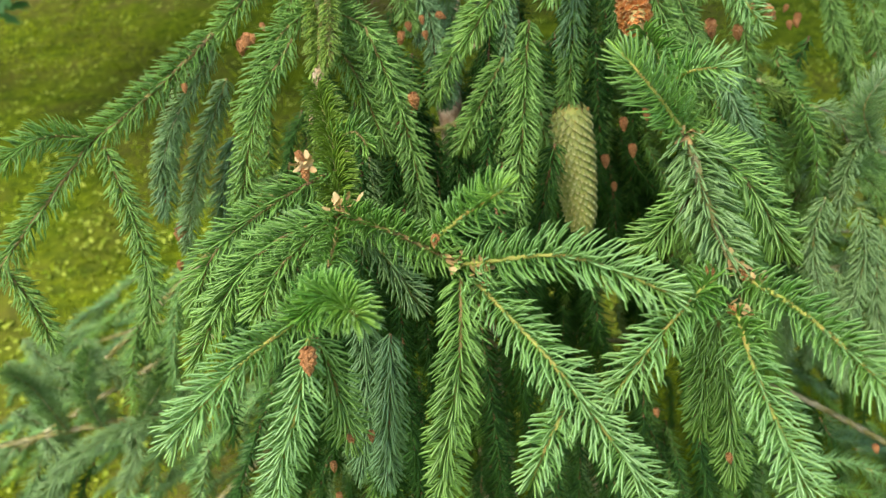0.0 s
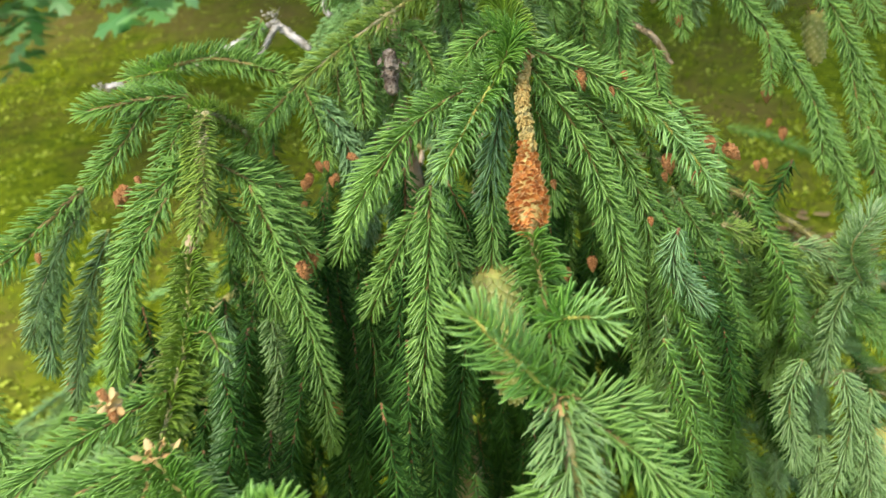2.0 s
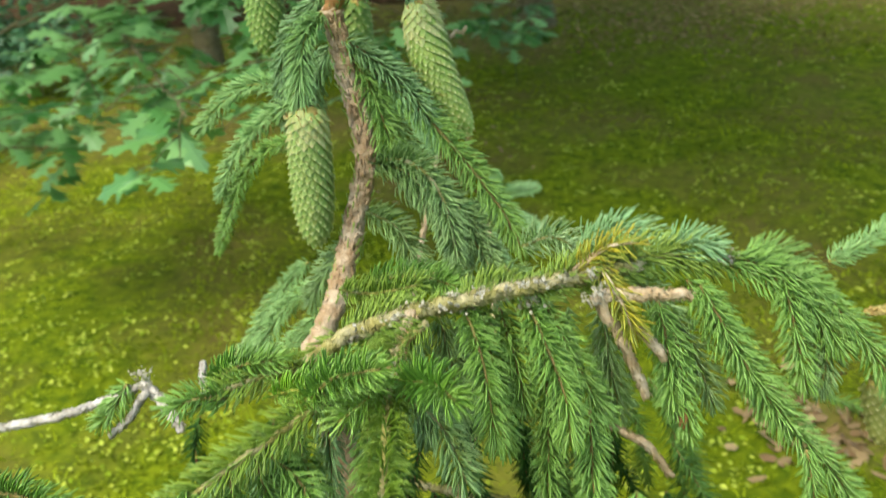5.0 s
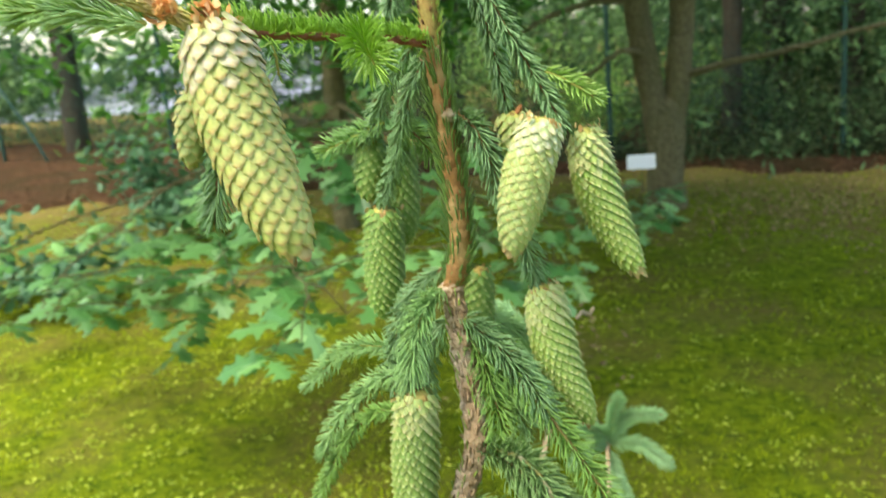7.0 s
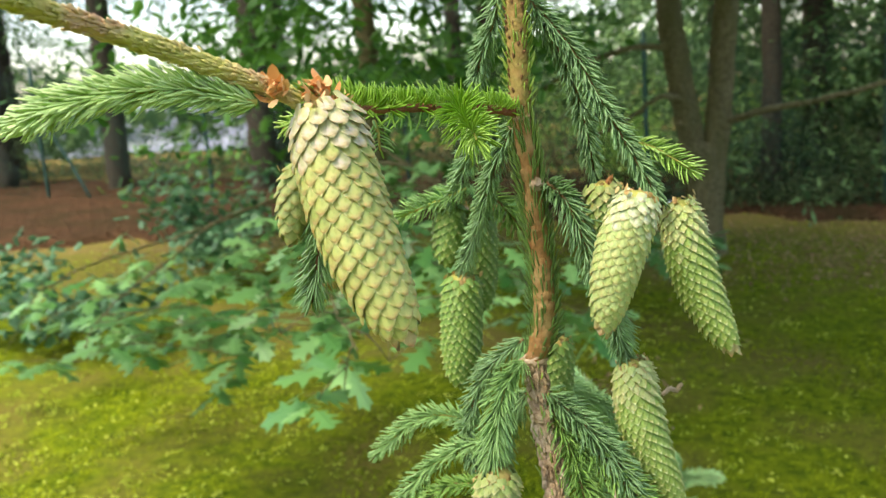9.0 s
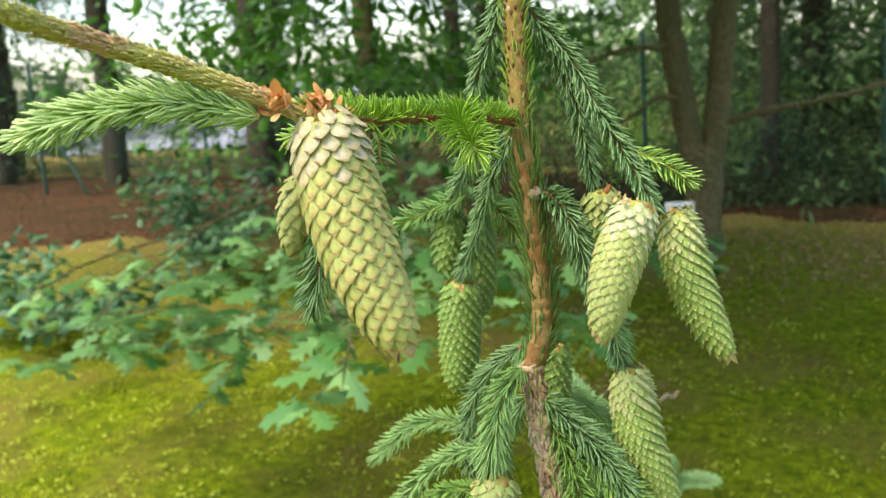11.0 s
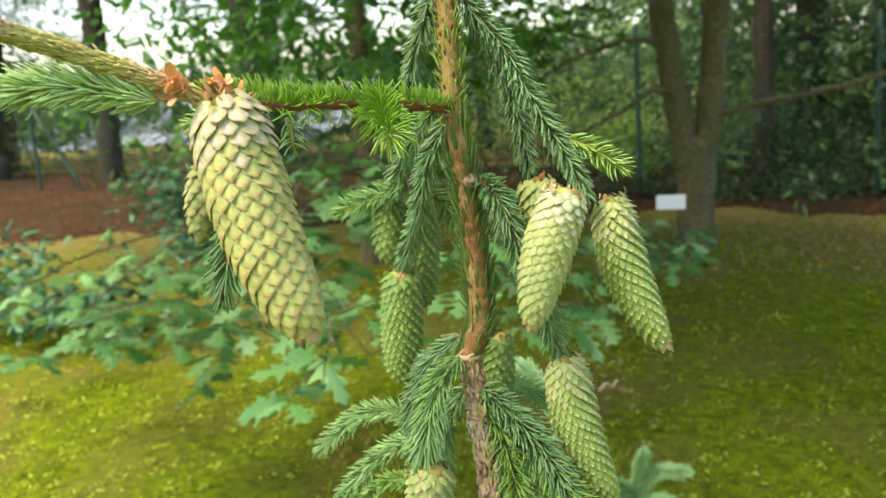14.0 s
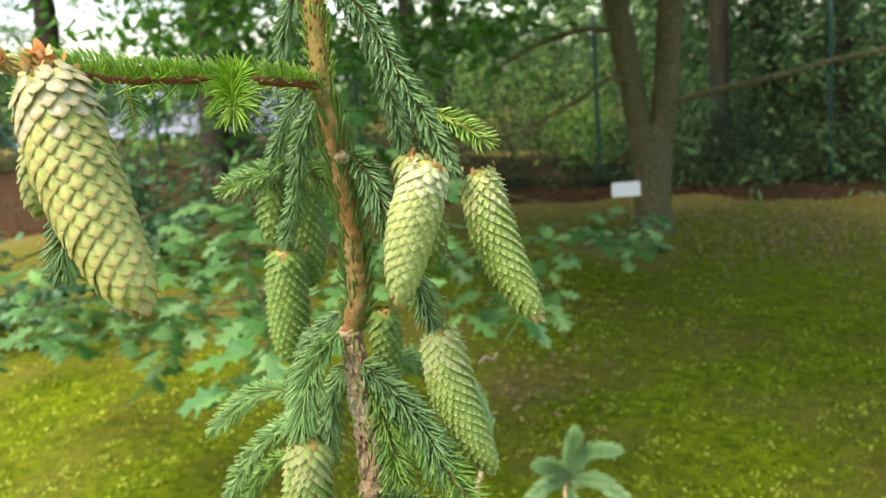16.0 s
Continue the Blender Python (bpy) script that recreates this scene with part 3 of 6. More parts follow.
def build_conifers():
    crowns = [conifer_mesh("crown", 9.0, 2.3, 0.1, 31, 420), conifer_mesh("crown", 11.0, 2.6, 0.5, 32, 400)]
    bare = conifer_mesh("crown", 10.0, 2.4, 3.0, 33, 320)
    for x, y, kind, r, label in (
        (1.8, 11.3, 1, 0.14, "dense dark spruce behind the fence"), (3.4, 10.7, 0, 0.14, "dense dark spruce behind the fence"),
        (1.15, 9.9, 2, 0.10, "dark slim conifer standing in the mulch bed"), (2.6, 10.9, 2, 0.14, "dark conifer with a bare lower trunk"),
        (-8.3, 11.2, 2, 0.16, "conifer with a dark bare lower trunk"), (-10.6, 11.4, 2, 0.18, "conifer with a dark bare lower trunk"),
        (-5.7, 11.0, 2, 0.19, "tall conifer with a bare dark trunk"),
        (-3.2, 12.9, 2, 0.12, "slim dark conifer behind the fence"),
        (-11.9, 13.2, 1, 0.15, "dense dark green spruce"), (-3.3, 15.8, 1, 0.15, "dense dark green spruce"), (-6.9, 14.4, 0, 0.15, "dense dark green spruce"),
        (0.75, 12.9, 0, 0.15, "dense dark green spruce"), (2.2, 13.4, 1, 0.15, "dense dark green spruce"), (4.4, 12.2, 0, 0.16, "dense dark green spruce"),
        (6.6, 11.5, 1, 0.16, "dense dark green spruce"), (3.4, 14.6, 0, 0.16, "dense dark green spruce"),
        (0.9, 16.5, 1, 0.16, "dense dark green spruce"), (5.8, 15.5, 0, 0.16, "dense dark green spruce"), (-13.5, 13.5, 1, 0.16, "dense dark green spruce"),
    ):
        z = float(ground_z(x, y))
        t = thing("conifer_tree", label, "tree", (x, y, z), group="conifers behind the lawn")
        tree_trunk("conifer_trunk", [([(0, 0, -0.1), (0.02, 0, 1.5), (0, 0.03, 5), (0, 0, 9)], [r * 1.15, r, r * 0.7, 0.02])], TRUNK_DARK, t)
        c = mesh_part("crown", (crowns[0], crowns[1], bare)[kind], t)
        c.rotation_euler.z = random.uniform(0, 6.28)
        s = random.uniform(0.9, 1.15)
        c.scale = (s, s, s * random.uniform(0.9, 1.1))


def build_forked_tree():
    t = thing("forked_tree", "broadleaf tree with a forked grey-brown trunk", "tree", (0.33, 7.0, 0.12))
    tree_trunk("forked_trunk", [
        ([(0, 0, -0.1), (0.0, 0, 0.25), (0.01, 0, 0.72), (0.02, 0, 0.9)], [0.2, 0.155, 0.16, 0.12]),
        ([(-0.03, 0, 0.5), (-0.11, 0, 1.1), (-0.23, 0.05, 1.9), (-0.36, 0.1, 3.2), (-0.6, 0.2, 5)], [0.11, 0.105, 0.1, 0.08, 0.04]),
        ([(0.05, 0, 0.5), (0.12, 0.02, 1.1), (0.19, 0.04, 1.9), (0.3, 0.0, 3.4), (0.7, 0.1, 5.4)], [0.11, 0.1, 0.095, 0.08, 0.03]),
        ([(0.14, 0, 1.1), (0.5, -0.1, 1.2), (0.95, -0.2, 1.26), (1.4, -0.2, 1.36), (2.3, -0.3, 1.5)], [0.035, 0.026, 0.022, 0.018, 0.006]),
        ([(-0.05, 0, 1.22), (-0.3, -0.15, 1.36), (-0.6, -0.3, 1.2), (-1.15, -0.5, 0.95)], [0.03, 0.022, 0.018, 0.006]),
        ([(-0.24, 0, 1.75), (-0.55, -0.1, 1.77), (-0.95, -0.25, 1.66), (-1.45, -0.45, 1.38)], [0.03, 0.024, 0.018, 0.006]),
        # long limbs out to the unseen crown
        ([(0.2, 0, 2.4), (0.9, -0.8, 3.2), (1.6, -1.8, 3.6)], [0.05, 0.035, 0.01]), ([(-0.28, 0, 2.6), (-0.9, -1.4, 3.4), (-0.8, -3.4, 4.0), (-0.7, -5.0, 4.2)], [0.05, 0.04, 0.025, 0.008]),
        ([(0.2, 0, 2.9), (1.6, 0.2, 3.7), (2.6, 0.1, 4.0)], [0.05, 0.03, 0.01])], TRUNK, t)
    rng = np.random.default_rng(8)
    # unseen crown, set forward of the trunk so that it shades the lawn
    pieces = [leaf_arrays(90, KITE, rng, rng.normal(0, 1, 3) * (1.2, 2.2, 0.6) + (-0.7, -3.2, 4.2), (0.4, 0.4, 0.2), 0.17) for _ in range(260)]
    mesh_part("crown", raw_mesh("crown", *joined(pieces), OAK_FAR), t, kind="stuff")


def build_fence():
    f = thing("wire_fence", "dark green wire mesh fence on slim posts", "fence", kind="structure")
    ends = [(-14.5, 10.8), (-11.6, 10.5), (-8.82, 10.2), (-6.0, 9.98), (-3.1, 9.7), (-0.2, 9.42), (2.2, 9.2), (4.9, 8.95), (7.6, 8.7)]
    for x, y in ends:
        z = float(ground_z(x, y))
        mesh_part("post", raw_mesh("post", *tube([(x, y, z - 0.1), (x, y, z + 1.0), (x, y, z + 1.95)], [0.027, 0.027, 0.027], 10, 0.3), GREEN_PAINT), f)
    x, y = -8.75, 10.15
    mesh_part("brace", raw_mesh("brace", *tube([(x + 0.75, y - 0.05, 0.45), (x + 0.4, y, 1.1), (x + 0.02, y, 1.75)], [0.02, 0.02, 0.02], 8, 0.3), GREEN_PAINT), f)
    wires = []
    for (xa, ya), (xb, yb) in zip(ends, ends[1:]):
        n = 44
        for k in range(n):
            for way in (1, -1):
                a, b = k / n, k / n + way * 0.62
                if not 0 <= b <= 1:
                    continue
                pa, pb = (xa + (xb - xa) * a, ya + (yb - ya) * a), (xa + (xb - xa) * b, ya + (yb - ya) * b)
                za, zb = float(ground_z(*pa)), float(ground_z(*pb))
                wires.append(tube([(*pa, za + 0.02), ((pa[0] + pb[0]) / 2, (pa[1] + pb[1]) / 2, (za + zb) / 2 + 0.95), (*pb, zb + 1.88)], [0.0022, 0.0022], 3, 2.0))
    mesh_part("wire_mesh", raw_mesh("wire_mesh", *joined(wires), GREEN_PAINT), f, kind="stuff")


def build_sign():
    s = thing("plant_label", "small white blank plant label on a thin stake", "sign", (0.13, 5.2, float(ground_z(0.13, 5.2))))
    bm = bmesh.new()
    bmesh.ops.create_cube(bm, size=1, matrix=Matrix.Translation((0, 0, 0.695)) @ Matrix.Rotation(radians(-12), 4, "X") @ Matrix.Diagonal((0.185, 0.006, 0.095, 1)))
    bmesh.ops.bevel(bm, geom=bm.edges[:], offset=0.0025, segments=2, affect="EDGES")
    me = bpy.data.meshes.new("plate")
    bm.to_mesh(me), bm.free()
    me.materials.append(PLATE)
    mesh_part("plate", me, s)
    mesh_part("stake", raw_mesh("stake", *tube([(0, 0.012, -0.1), (0, 0.012, 0.4), (0, 0.014, 0.685)], [0.004, 0.004, 0.004], 8, 0.2), STAKE), s)


def build_road():
    x = np.linspace(-60, -8.5, 40)
    v = np.vstack([np.stack([x, 20 + 0.06 * x + w + 0.4 * np.sin(x * 0.2), ground_z(x, x * 0 + 14) + 0.03 + 0.02 * w * w], 1) for w in (0, 4.0, 9.0)])
    n = 40
    i, j = np.meshgrid(np.arange(2), np.arange(n - 1), indexing="ij")
    quads = np.stack([i * n + j, i * n + j + 1, (i + 1) * n + j + 1, (i + 1) * n + j], -1).reshape(-1)
    tagged(new("road", raw_mesh("road", v, np.full(2 * (n - 1), 4), quads, GRAVEL)), "pale grey gravel lane behind the fence", "road", kind="structure")


def build_far_woods_screen():
    rng = np.random.default_rng(21)
    pieces = []
    for k in range(520):
        az, far = rng.uniform(0, 6.283), rng.uniform(26, 36)
        x, y = far * math.sin(az), far * math.cos(az)
        # the tall half behind the camera is unseen, added to block low skylight
        low = 8.0 if y < 0 or x < -28 or x > 1.5 else 1.0 if x < -8 else 3.0
        h = rng.uniform(0.05, 1) * low
        pieces.append(leaf_arrays(60, KITE, rng, (x, y, h + 0.5), (1.6, 1.6, 0.9), 0.8))
    tagged(new("far_woods_screen", raw_mesh("far_woods_screen", *joined(pieces), WOODS)), "distant hazy green woodland edge, continued unseen behind the camera to cut low skylight", "woods", kind="stuff")


def build_oak():
    """Young oak behind the spruce: its lowest limbs hang over the lawn, its upper leaves close the view, an unseen
    crown above gives shade.
    """
    base = (-2.35, 6.3, float(ground_z(-2.35, 6.3)))
    t = thing("oak_tree", "oak with low spreading limbs of lobed green leaves", "tree", base)
    bx, by, bz = base
    limbs = [[(-2.1, 4.6, 1.15), (-1.55, 3.0, 1.1), (-0.95, 1.8, 1.12), (-0.62, 1.22, 1.08)], [(-2.6, 4.4, 1.0), (-2.3, 3.1, 0.95), (-2.05, 2.2, 0.9), (-1.82, 1.78, 0.87)],
             [(-1.6, 4.8, 1.2), (-1.0, 3.4, 1.2), (-0.45, 2.2, 1.05), (-0.2, 2.1, 0.92)], [(-3.1, 5.0, 0.85), (-3.3, 3.9, 0.8), (-3.0, 3.0, 0.82)],
             [(-1.4, 5.2, 1.0), (-0.6, 4.8, 0.85), (0.2, 4.9, 0.65)]]
    local = lambda p: (p[0] - bx, p[1] - by, p[2] - bz)  # noqa: E731
    lines = [([(0, 0, -0.1), (0.02, 0, 0.8), (0.05, -0.05, 2.2), (-0.1, 0, 5.2)], [0.11, 0.085, 0.07, 0.03]), ([(0.03, -0.03, 2.4), (-1.2, -0.6, 3.4), (-2.4, -1.0, 4.0)], [0.04, 0.028, 0.01]), ([(0.0, 0, 2.9), (0.5, -1.1, 3.7), (0.7, -2.2, 4.1)], [0.04, 0.025, 0.01]), ([(-0.03, 0, 3.2), (-0.6, 1.1, 4.0), (-1.4, 2.0, 4.4)], [0.035, 0.025, 0.01])]
    for n, limb in enumerate(limbs):
        lines.append(([(0.02, 0, 0.75 + 0.08 * n), *map(local, limb)], [0.016, 0.011, 0.008, 0.005, 0.002][: len(limb) + 1]))
    tree_trunk("oak_wood", lines, TRUNK, t)
    leaves = []
    for k in range(4):
        r = np.random.default_rng(40 + k)
        o = [(a + 0.02 * r.standard_normal() * (0 < a < 1), h * r.uniform(0.8, 1.15)) for a, h in LOBES]
        v, s, c = leaf_arrays(1, o, r, (0, 0, 0), (0, 0, 0), 1.0)
        o = np.array(o)
        kk = len(o)
        bend = -0.08 * o[:, 0] ** 2
        v = np.concatenate([np.stack([o[:, 1], o[:, 0] + 0.15, bend - 0.07 * o[:, 1]], 1), np.stack([-o[:, 1] * r.uniform(0.85, 1.1), o[:, 0] + 0.15 + 0.02, bend - 0.07 * o[:, 1]], 1),
                            np.stack([0 * o[:, 0], o[:, 0] + 0.15, bend + 0.01], 1), [(0.008, 0, 0), (-0.008, 0, 0), (0, 0, -0.012)]])
        s = np.concatenate([s, [4, 4]])
        c = np.concatenate([c, [3 * kk, 0, 2 * kk, 3 * kk + 2, 3 * kk + 2, 2 * kk, kk, 3 * kk + 1]])
        leaves.append(raw_mesh("leaf", v, s, c, OAK, None, False))
    rng = random.Random(12)
    wood = np.vstack([smooth_path(limb, 0.05)[0] for limb in limbs])
    for x, y, z, n, s in OAK_SPOTS:
        # a twig from the nearest limb, forking to whorls of leaves
        spot = np.array((x, y, z))
        start = wood[np.argmin(np.linalg.norm(wood - spot, axis=1))]
        if np.linalg.norm(start - spot) > 0.08:
            twigs = [tube([local(start), local(0.5 * (start + spot) + (0, 0, 0.03)), local(spot)], [0.0032, 0.0024, 0.0016], 5, 0.06)]
        else:
            twigs = []
        left = int(n * (1.2 if x < -2.3 else 2.3))
        while left > 0:
            centre = spot + (rng.gauss(0, 0.11 * s), rng.gauss(0, 0.14 * s), rng.gauss(0, 0.055 * s))
            twigs.append(tube([local(spot), local(0.5 * (spot + centre) + (0, 0, 0.012)), local(centre)], [0.0017, 0.0014, 0.001], 5, 0.05))
            first, count = rng.uniform(0, 6.283), min(left, rng.randint(4, 6))
            for k in range(count):
                ob = mesh_part("leaf", leaves[rng.randrange(4)], t)
                ob.location = local(centre + (rng.gauss(0, 0.01), rng.gauss(0, 0.01), rng.gauss(0, 0.008)))
                ob.rotation_euler = (rng.gauss(-0.3, 0.28), rng.gauss(0, 0.25), first + k * 6.283 / count + rng.gauss(0, 0.25))
                size = rng.uniform(0.085, 0.13) * s
                ob.scale = (size * rng.uniform(0.72, 0.95), size, size)
            left -= count
        mesh_part("twig", raw_mesh("twig", *joined(twigs), TRUNK), t)
    r = np.random.default_rng(17)
    pieces = []
    for k in range(125):
        x, y, z = r.uniform(-4.8, -0.6), r.uniform(4.4, 7.8), 1.7 + 2.6 * r.random() ** 1.5
        if x / (y + 0.6) < -0.57 and r.random() < 0.85:
            continue
        pieces.append(leaf_arrays(30, SIMPLE, r, local((x, y, z)), (0.22, 0.22, 0.1), 0.13))
    for k in range(34):
        x, y, z = r.uniform(-4.8, -2.2), r.uniform(6.0, 8), r.uniform(0.7, 2.2)
        pieces.append(leaf_arrays(22, SIMPLE, r, local((x, y, z)), (0.22, 0.22, 0.12), 0.11))
    # unseen upper crown, added to shade the mulch, shrubs and lawn below
    for k in range(130):
        spot = (r.uniform(-6.2, -1.2), r.uniform(3.6, 9.0), r.uniform(3.2, 5.6))
        pieces.append(leaf_arrays(26, KITE, r, local(spot), (0.4, 0.4, 0.16), 0.24))
    mesh_part("canopy", raw_mesh("canopy", *joined(pieces), OAK_FAR), t, kind="stuff")


def build_litter():
    """Dry leaves and twigs gathered in a worn hollow of the lawn."""
    r = np.random.default_rng(71)
    v, s, c = joined([leaf_arrays(170, SIMPLE, r, (0.92, 1.36, 0.0), (0.13, 0.12, 0.0), 0.05, 0.05), leaf_arrays(160, SIMPLE, r, (-0.28, 3.5, 0.0), (0.2, 0.35, 0.0), 0.035, 0.05),
                      leaf_arrays(4200, SIMPLE, r, (1.6, 7.1, 0.0), (1.5, 0.75, 0.0), 0.034, 0.05), leaf_arrays(1500, SIMPLE, r, (-3.4, 6.4, 0.0), (0.9, 0.7, 0.0), 0.034, 0.05)])
    v[:, 2] += ground_z(v[:, 0], v[:, 1]) + 0.022
    tagged(new("leaf_litter", raw_mesh("leaf_litter", v, s, c, LITTER)), "dry brown and tan leaf litter on the lawn", "leaf litter", kind="stuff")


def build_undergrowth():
    r = np.random.default_rng(61)
    pieces = []
    for k in range(680):
        x, h = r.uniform(-15, 8), r.uniform(0.05, 1.75)
        if -9.6 < x < -7.5 and h > 0.4:
            continue
        if x > 0.2:
            h *= 0.55
        y = (9.25 if x > 0.6 else 10.0) + r.uniform(0, 1.8) + (0.9 if x < -3 else 0)
        pieces.append(leaf_arrays(60, KITE, r, (x, y, ground_z(x, y) + h), (0.25, 0.2, 0.15), 0.055))
    for k in range(200):
        x = r.uniform(-1.6, 6)
        y = r.uniform(9.05, 9.35)
        pieces.append(leaf_arrays(60, KITE, r, (x, y, ground_z(x, y) + 0.03 + 0.22 * r.random()), (0.16, 0.1, 0.06), 0.05))
    for k in range(150):
        x, y = r.uniform(0.5, 8), r.uniform(9.15, 9.9)
        pieces.append(leaf_arrays(60, KITE, r, (x, y, ground_z(x, y) + 0.1 + 0.5 * r.random() ** 1.5), (0.25, 0.2, 0.12), 0.055))
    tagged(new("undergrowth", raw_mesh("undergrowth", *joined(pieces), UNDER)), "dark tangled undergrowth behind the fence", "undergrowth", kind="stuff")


def build_bushes():
    """Lighter bushes behind the fence; the daylight on them is put into their leaf colour."""
    for n, (x, y, wide, high) in enumerate(((-1.1, 10.9, 0.7, 1.6), (-0.35, 10.4, 0.5, 1.0), (0.9, 11.2, 0.6, 1.3), (-2.2, 11.4, 0.6, 1.4), (-1.5, 13.4, 1.1, 2.3), (-0.8, 14.6, 1.0, 2.2))):
        b = thing("bush", "light green leafy bush behind the fence", "bush", (x, y, float(ground_z(x, y))), group="bushes behind the fence")
        r = np.random.default_rng(80 + n)
        pieces = []
        for k in range(9):
            e = np.array([r.normal(0, 0.6) * wide, r.normal(0, 0.3) * wide, high * r.uniform(0.45, 1.0)])
            mesh_part("stem", raw_mesh("stem", *tube([(e[0] * 0.2, e[1] * 0.2, -0.05), tuple(e * (0.6, 0.6, 0.6)), tuple(e)], [0.012, 0.008, 0.003], 6, 0.1), TRUNK), b)
            pieces += [leaf_arrays(40, SIMPLE, r, e * u, (0.2 * wide, 0.2, 0.12), 0.07) for u in (0.55, 0.8, 1.0)]
        mesh_part("foliage", raw_mesh("foliage", *joined(pieces), BUSH_LIT), b, kind="stuff")


def build_shrubs():
    """Two airy shrubs in front of the mulch bed: fans of narrow leaves on thin arching stems."""
    for n, (x, y, wide, high, stems) in enumerate(((-3.75, 4.1, 0.75, 0.62, 9), (-3.55, 5.6, 0.62, 0.95, 10))):
        s = thing("shrub", "airy blue-green shrub beside the mulch bed", "shrub", (x, y, float(ground_z(x, y))), group="shrubs by the mulch bed")
        r = np.random.default_rng(3 + n)
        pieces = []
        for k in range(stems):
            e = np.array([r.uniform(-1, 1) * wide, r.uniform(-0.7, 0.6) * wide, r.uniform(0.45, 1.0) * high])
            mesh_part("stem", raw_mesh("stem", *tube([(e[0] * 0.15, e[1] * 0.15, -0.05), tuple(e * (0.5, 0.5, 0.75)), tuple(e)], [0.005, 0.004, 0.0015], 6, 0.05), TRUNK), s)
            for u in (0.55, 0.72, 0.86, 1.0):
                pieces.append(leaf_arrays(20, SIMPLE, r, e * u, (0.13, 0.13, 0.045), 0.10, 0.15))
        mesh_part("foliage", raw_mesh("foliage", *joined(pieces), HAZEL), s, kind="stuff")


build_ground()
build_mulch()
build_road()
build_fence()
build_forked_tree()
build_conifers()
build_oak()
build_shrubs()
build_undergrowth()
build_bushes()
build_sign()
build_litter()
build_far_woods_screen()


# ---- the weeping spruce ----
spruce = thing("weeping_spruce", "weeping spruce with drooping needled shoots and young green cones", "tree")
ANGLE = {"tuft": 50, "old": 60, "mint": 50, "fresh": 66, "bright": 58, "mid": 63, "dark": 50, "darkred": 46, "grey": 60, "blue": 56, "pale": 62, "olive": 64, "yellow": 56, "armtop": 62}


def shoot(style, points, nl=0.013, r=0.0012, den=1.0, part="shoot", fine=True, lift=0.3, angle=0, comb=0.32):
    """A twig and the needles round it."""
    seed = next_seed()
    nl *= 1.18
    twig = mesh_part(part, raw_mesh(part, *tube(points, [r, r * 0.8, r * 0.45], 6 if fine else 5, 0.006 if fine else 0.02, 0.12, seed, r * 0.1), BARK[TWIG[style]]), spruce)
    per = (3250 if fine else 1700) * den * {"fresh": 0.88, "bright": 0.72, "dark": 1.12, "darkred": 1.2}.get(style, 1.0)
    arrays = needle_cloud(points, nl, per, 0.00122 if fine else 0.0021, angle or ANGLE[style], 1.5 if style == "armtop" else lift, seed, r, fine, 0.0, (comb if style != "dark" else 0.25) if fine and style not in ("armtop", "blue") else 0.0)
    mesh_part("needles", raw_mesh("needles", *arrays[:3], NEEDLES[style], arrays[3]), twig, kind="stuff")
    return twig


def bare_twig(style, points, r=0.0025):
    """A leafless twig, rough with the pegs that its needles left."""
    seed = next_seed()
    pegs = needle_cloud(points, 0.0046, 2300, 0.0022, 15, 0, seed, r * 1.2) if style in ("husk", "pale") else needle_cloud(points, 0.0046 if style == "olive" else 0.0022, 2100, 0.0016, 38, 0, seed, r * 1.2, False)
    arrays = joined([tube(points, [r, r * 0.9, r * 0.7], 9, 0.004, 0.05 if style == "husk" else 0.13, seed, r * (0.05 if style == "husk" else 0.2)), pegs])
    return mesh_part("bare_twig", raw_mesh("bare_twig", *arrays, BARK[style]), spruce, {"white": "whitish lichen-covered dead twig", "tan": "dry tan dead twig",
                     "husk": "dry ochre flower stalk", "pale": "pale peeled twig", "olive": "mossy olive-brown bough"}[style])


SHIELD = [(0.0, 0.46, 0.0, 0, 0), (0.36, 0.575, 0.06, 0, 0), (0.66, 0.57, 0.10, 0, 0.05), (0.80, 0.50, 0.135, 0, 0.6), (0.92, 0.40, 0.128, 0, 1.0), (0.98, 0.32, 0.118, 0.15, 0.8), (1.0, 0.26, 0.135, 1, 0.2)]
BEAK = [(0.0, 0.44, 0.0, 0, 0), (0.34, 0.56, 0.07, 0, 0), (0.60, 0.54, 0.12, 0, 0.1), (0.79, 0.43, 0.145, 0, 0.5), (0.91, 0.27, 0.18, 0.25, 1), (1.0, 0.13, 0.27, 1, 1)]
HUSK = [(0.0, 0.42, 0.0, 0, 0), (0.4, 0.56, 0.13, 0, 0), (0.66, 0.50, 0.22, 0, 0), (0.84, 0.36, 0.21, 0.25, 0.3), (0.93, 0.24, 0.19, 0.9, 0.6), (0.82, 0.08, 0.26, 1, 1)]


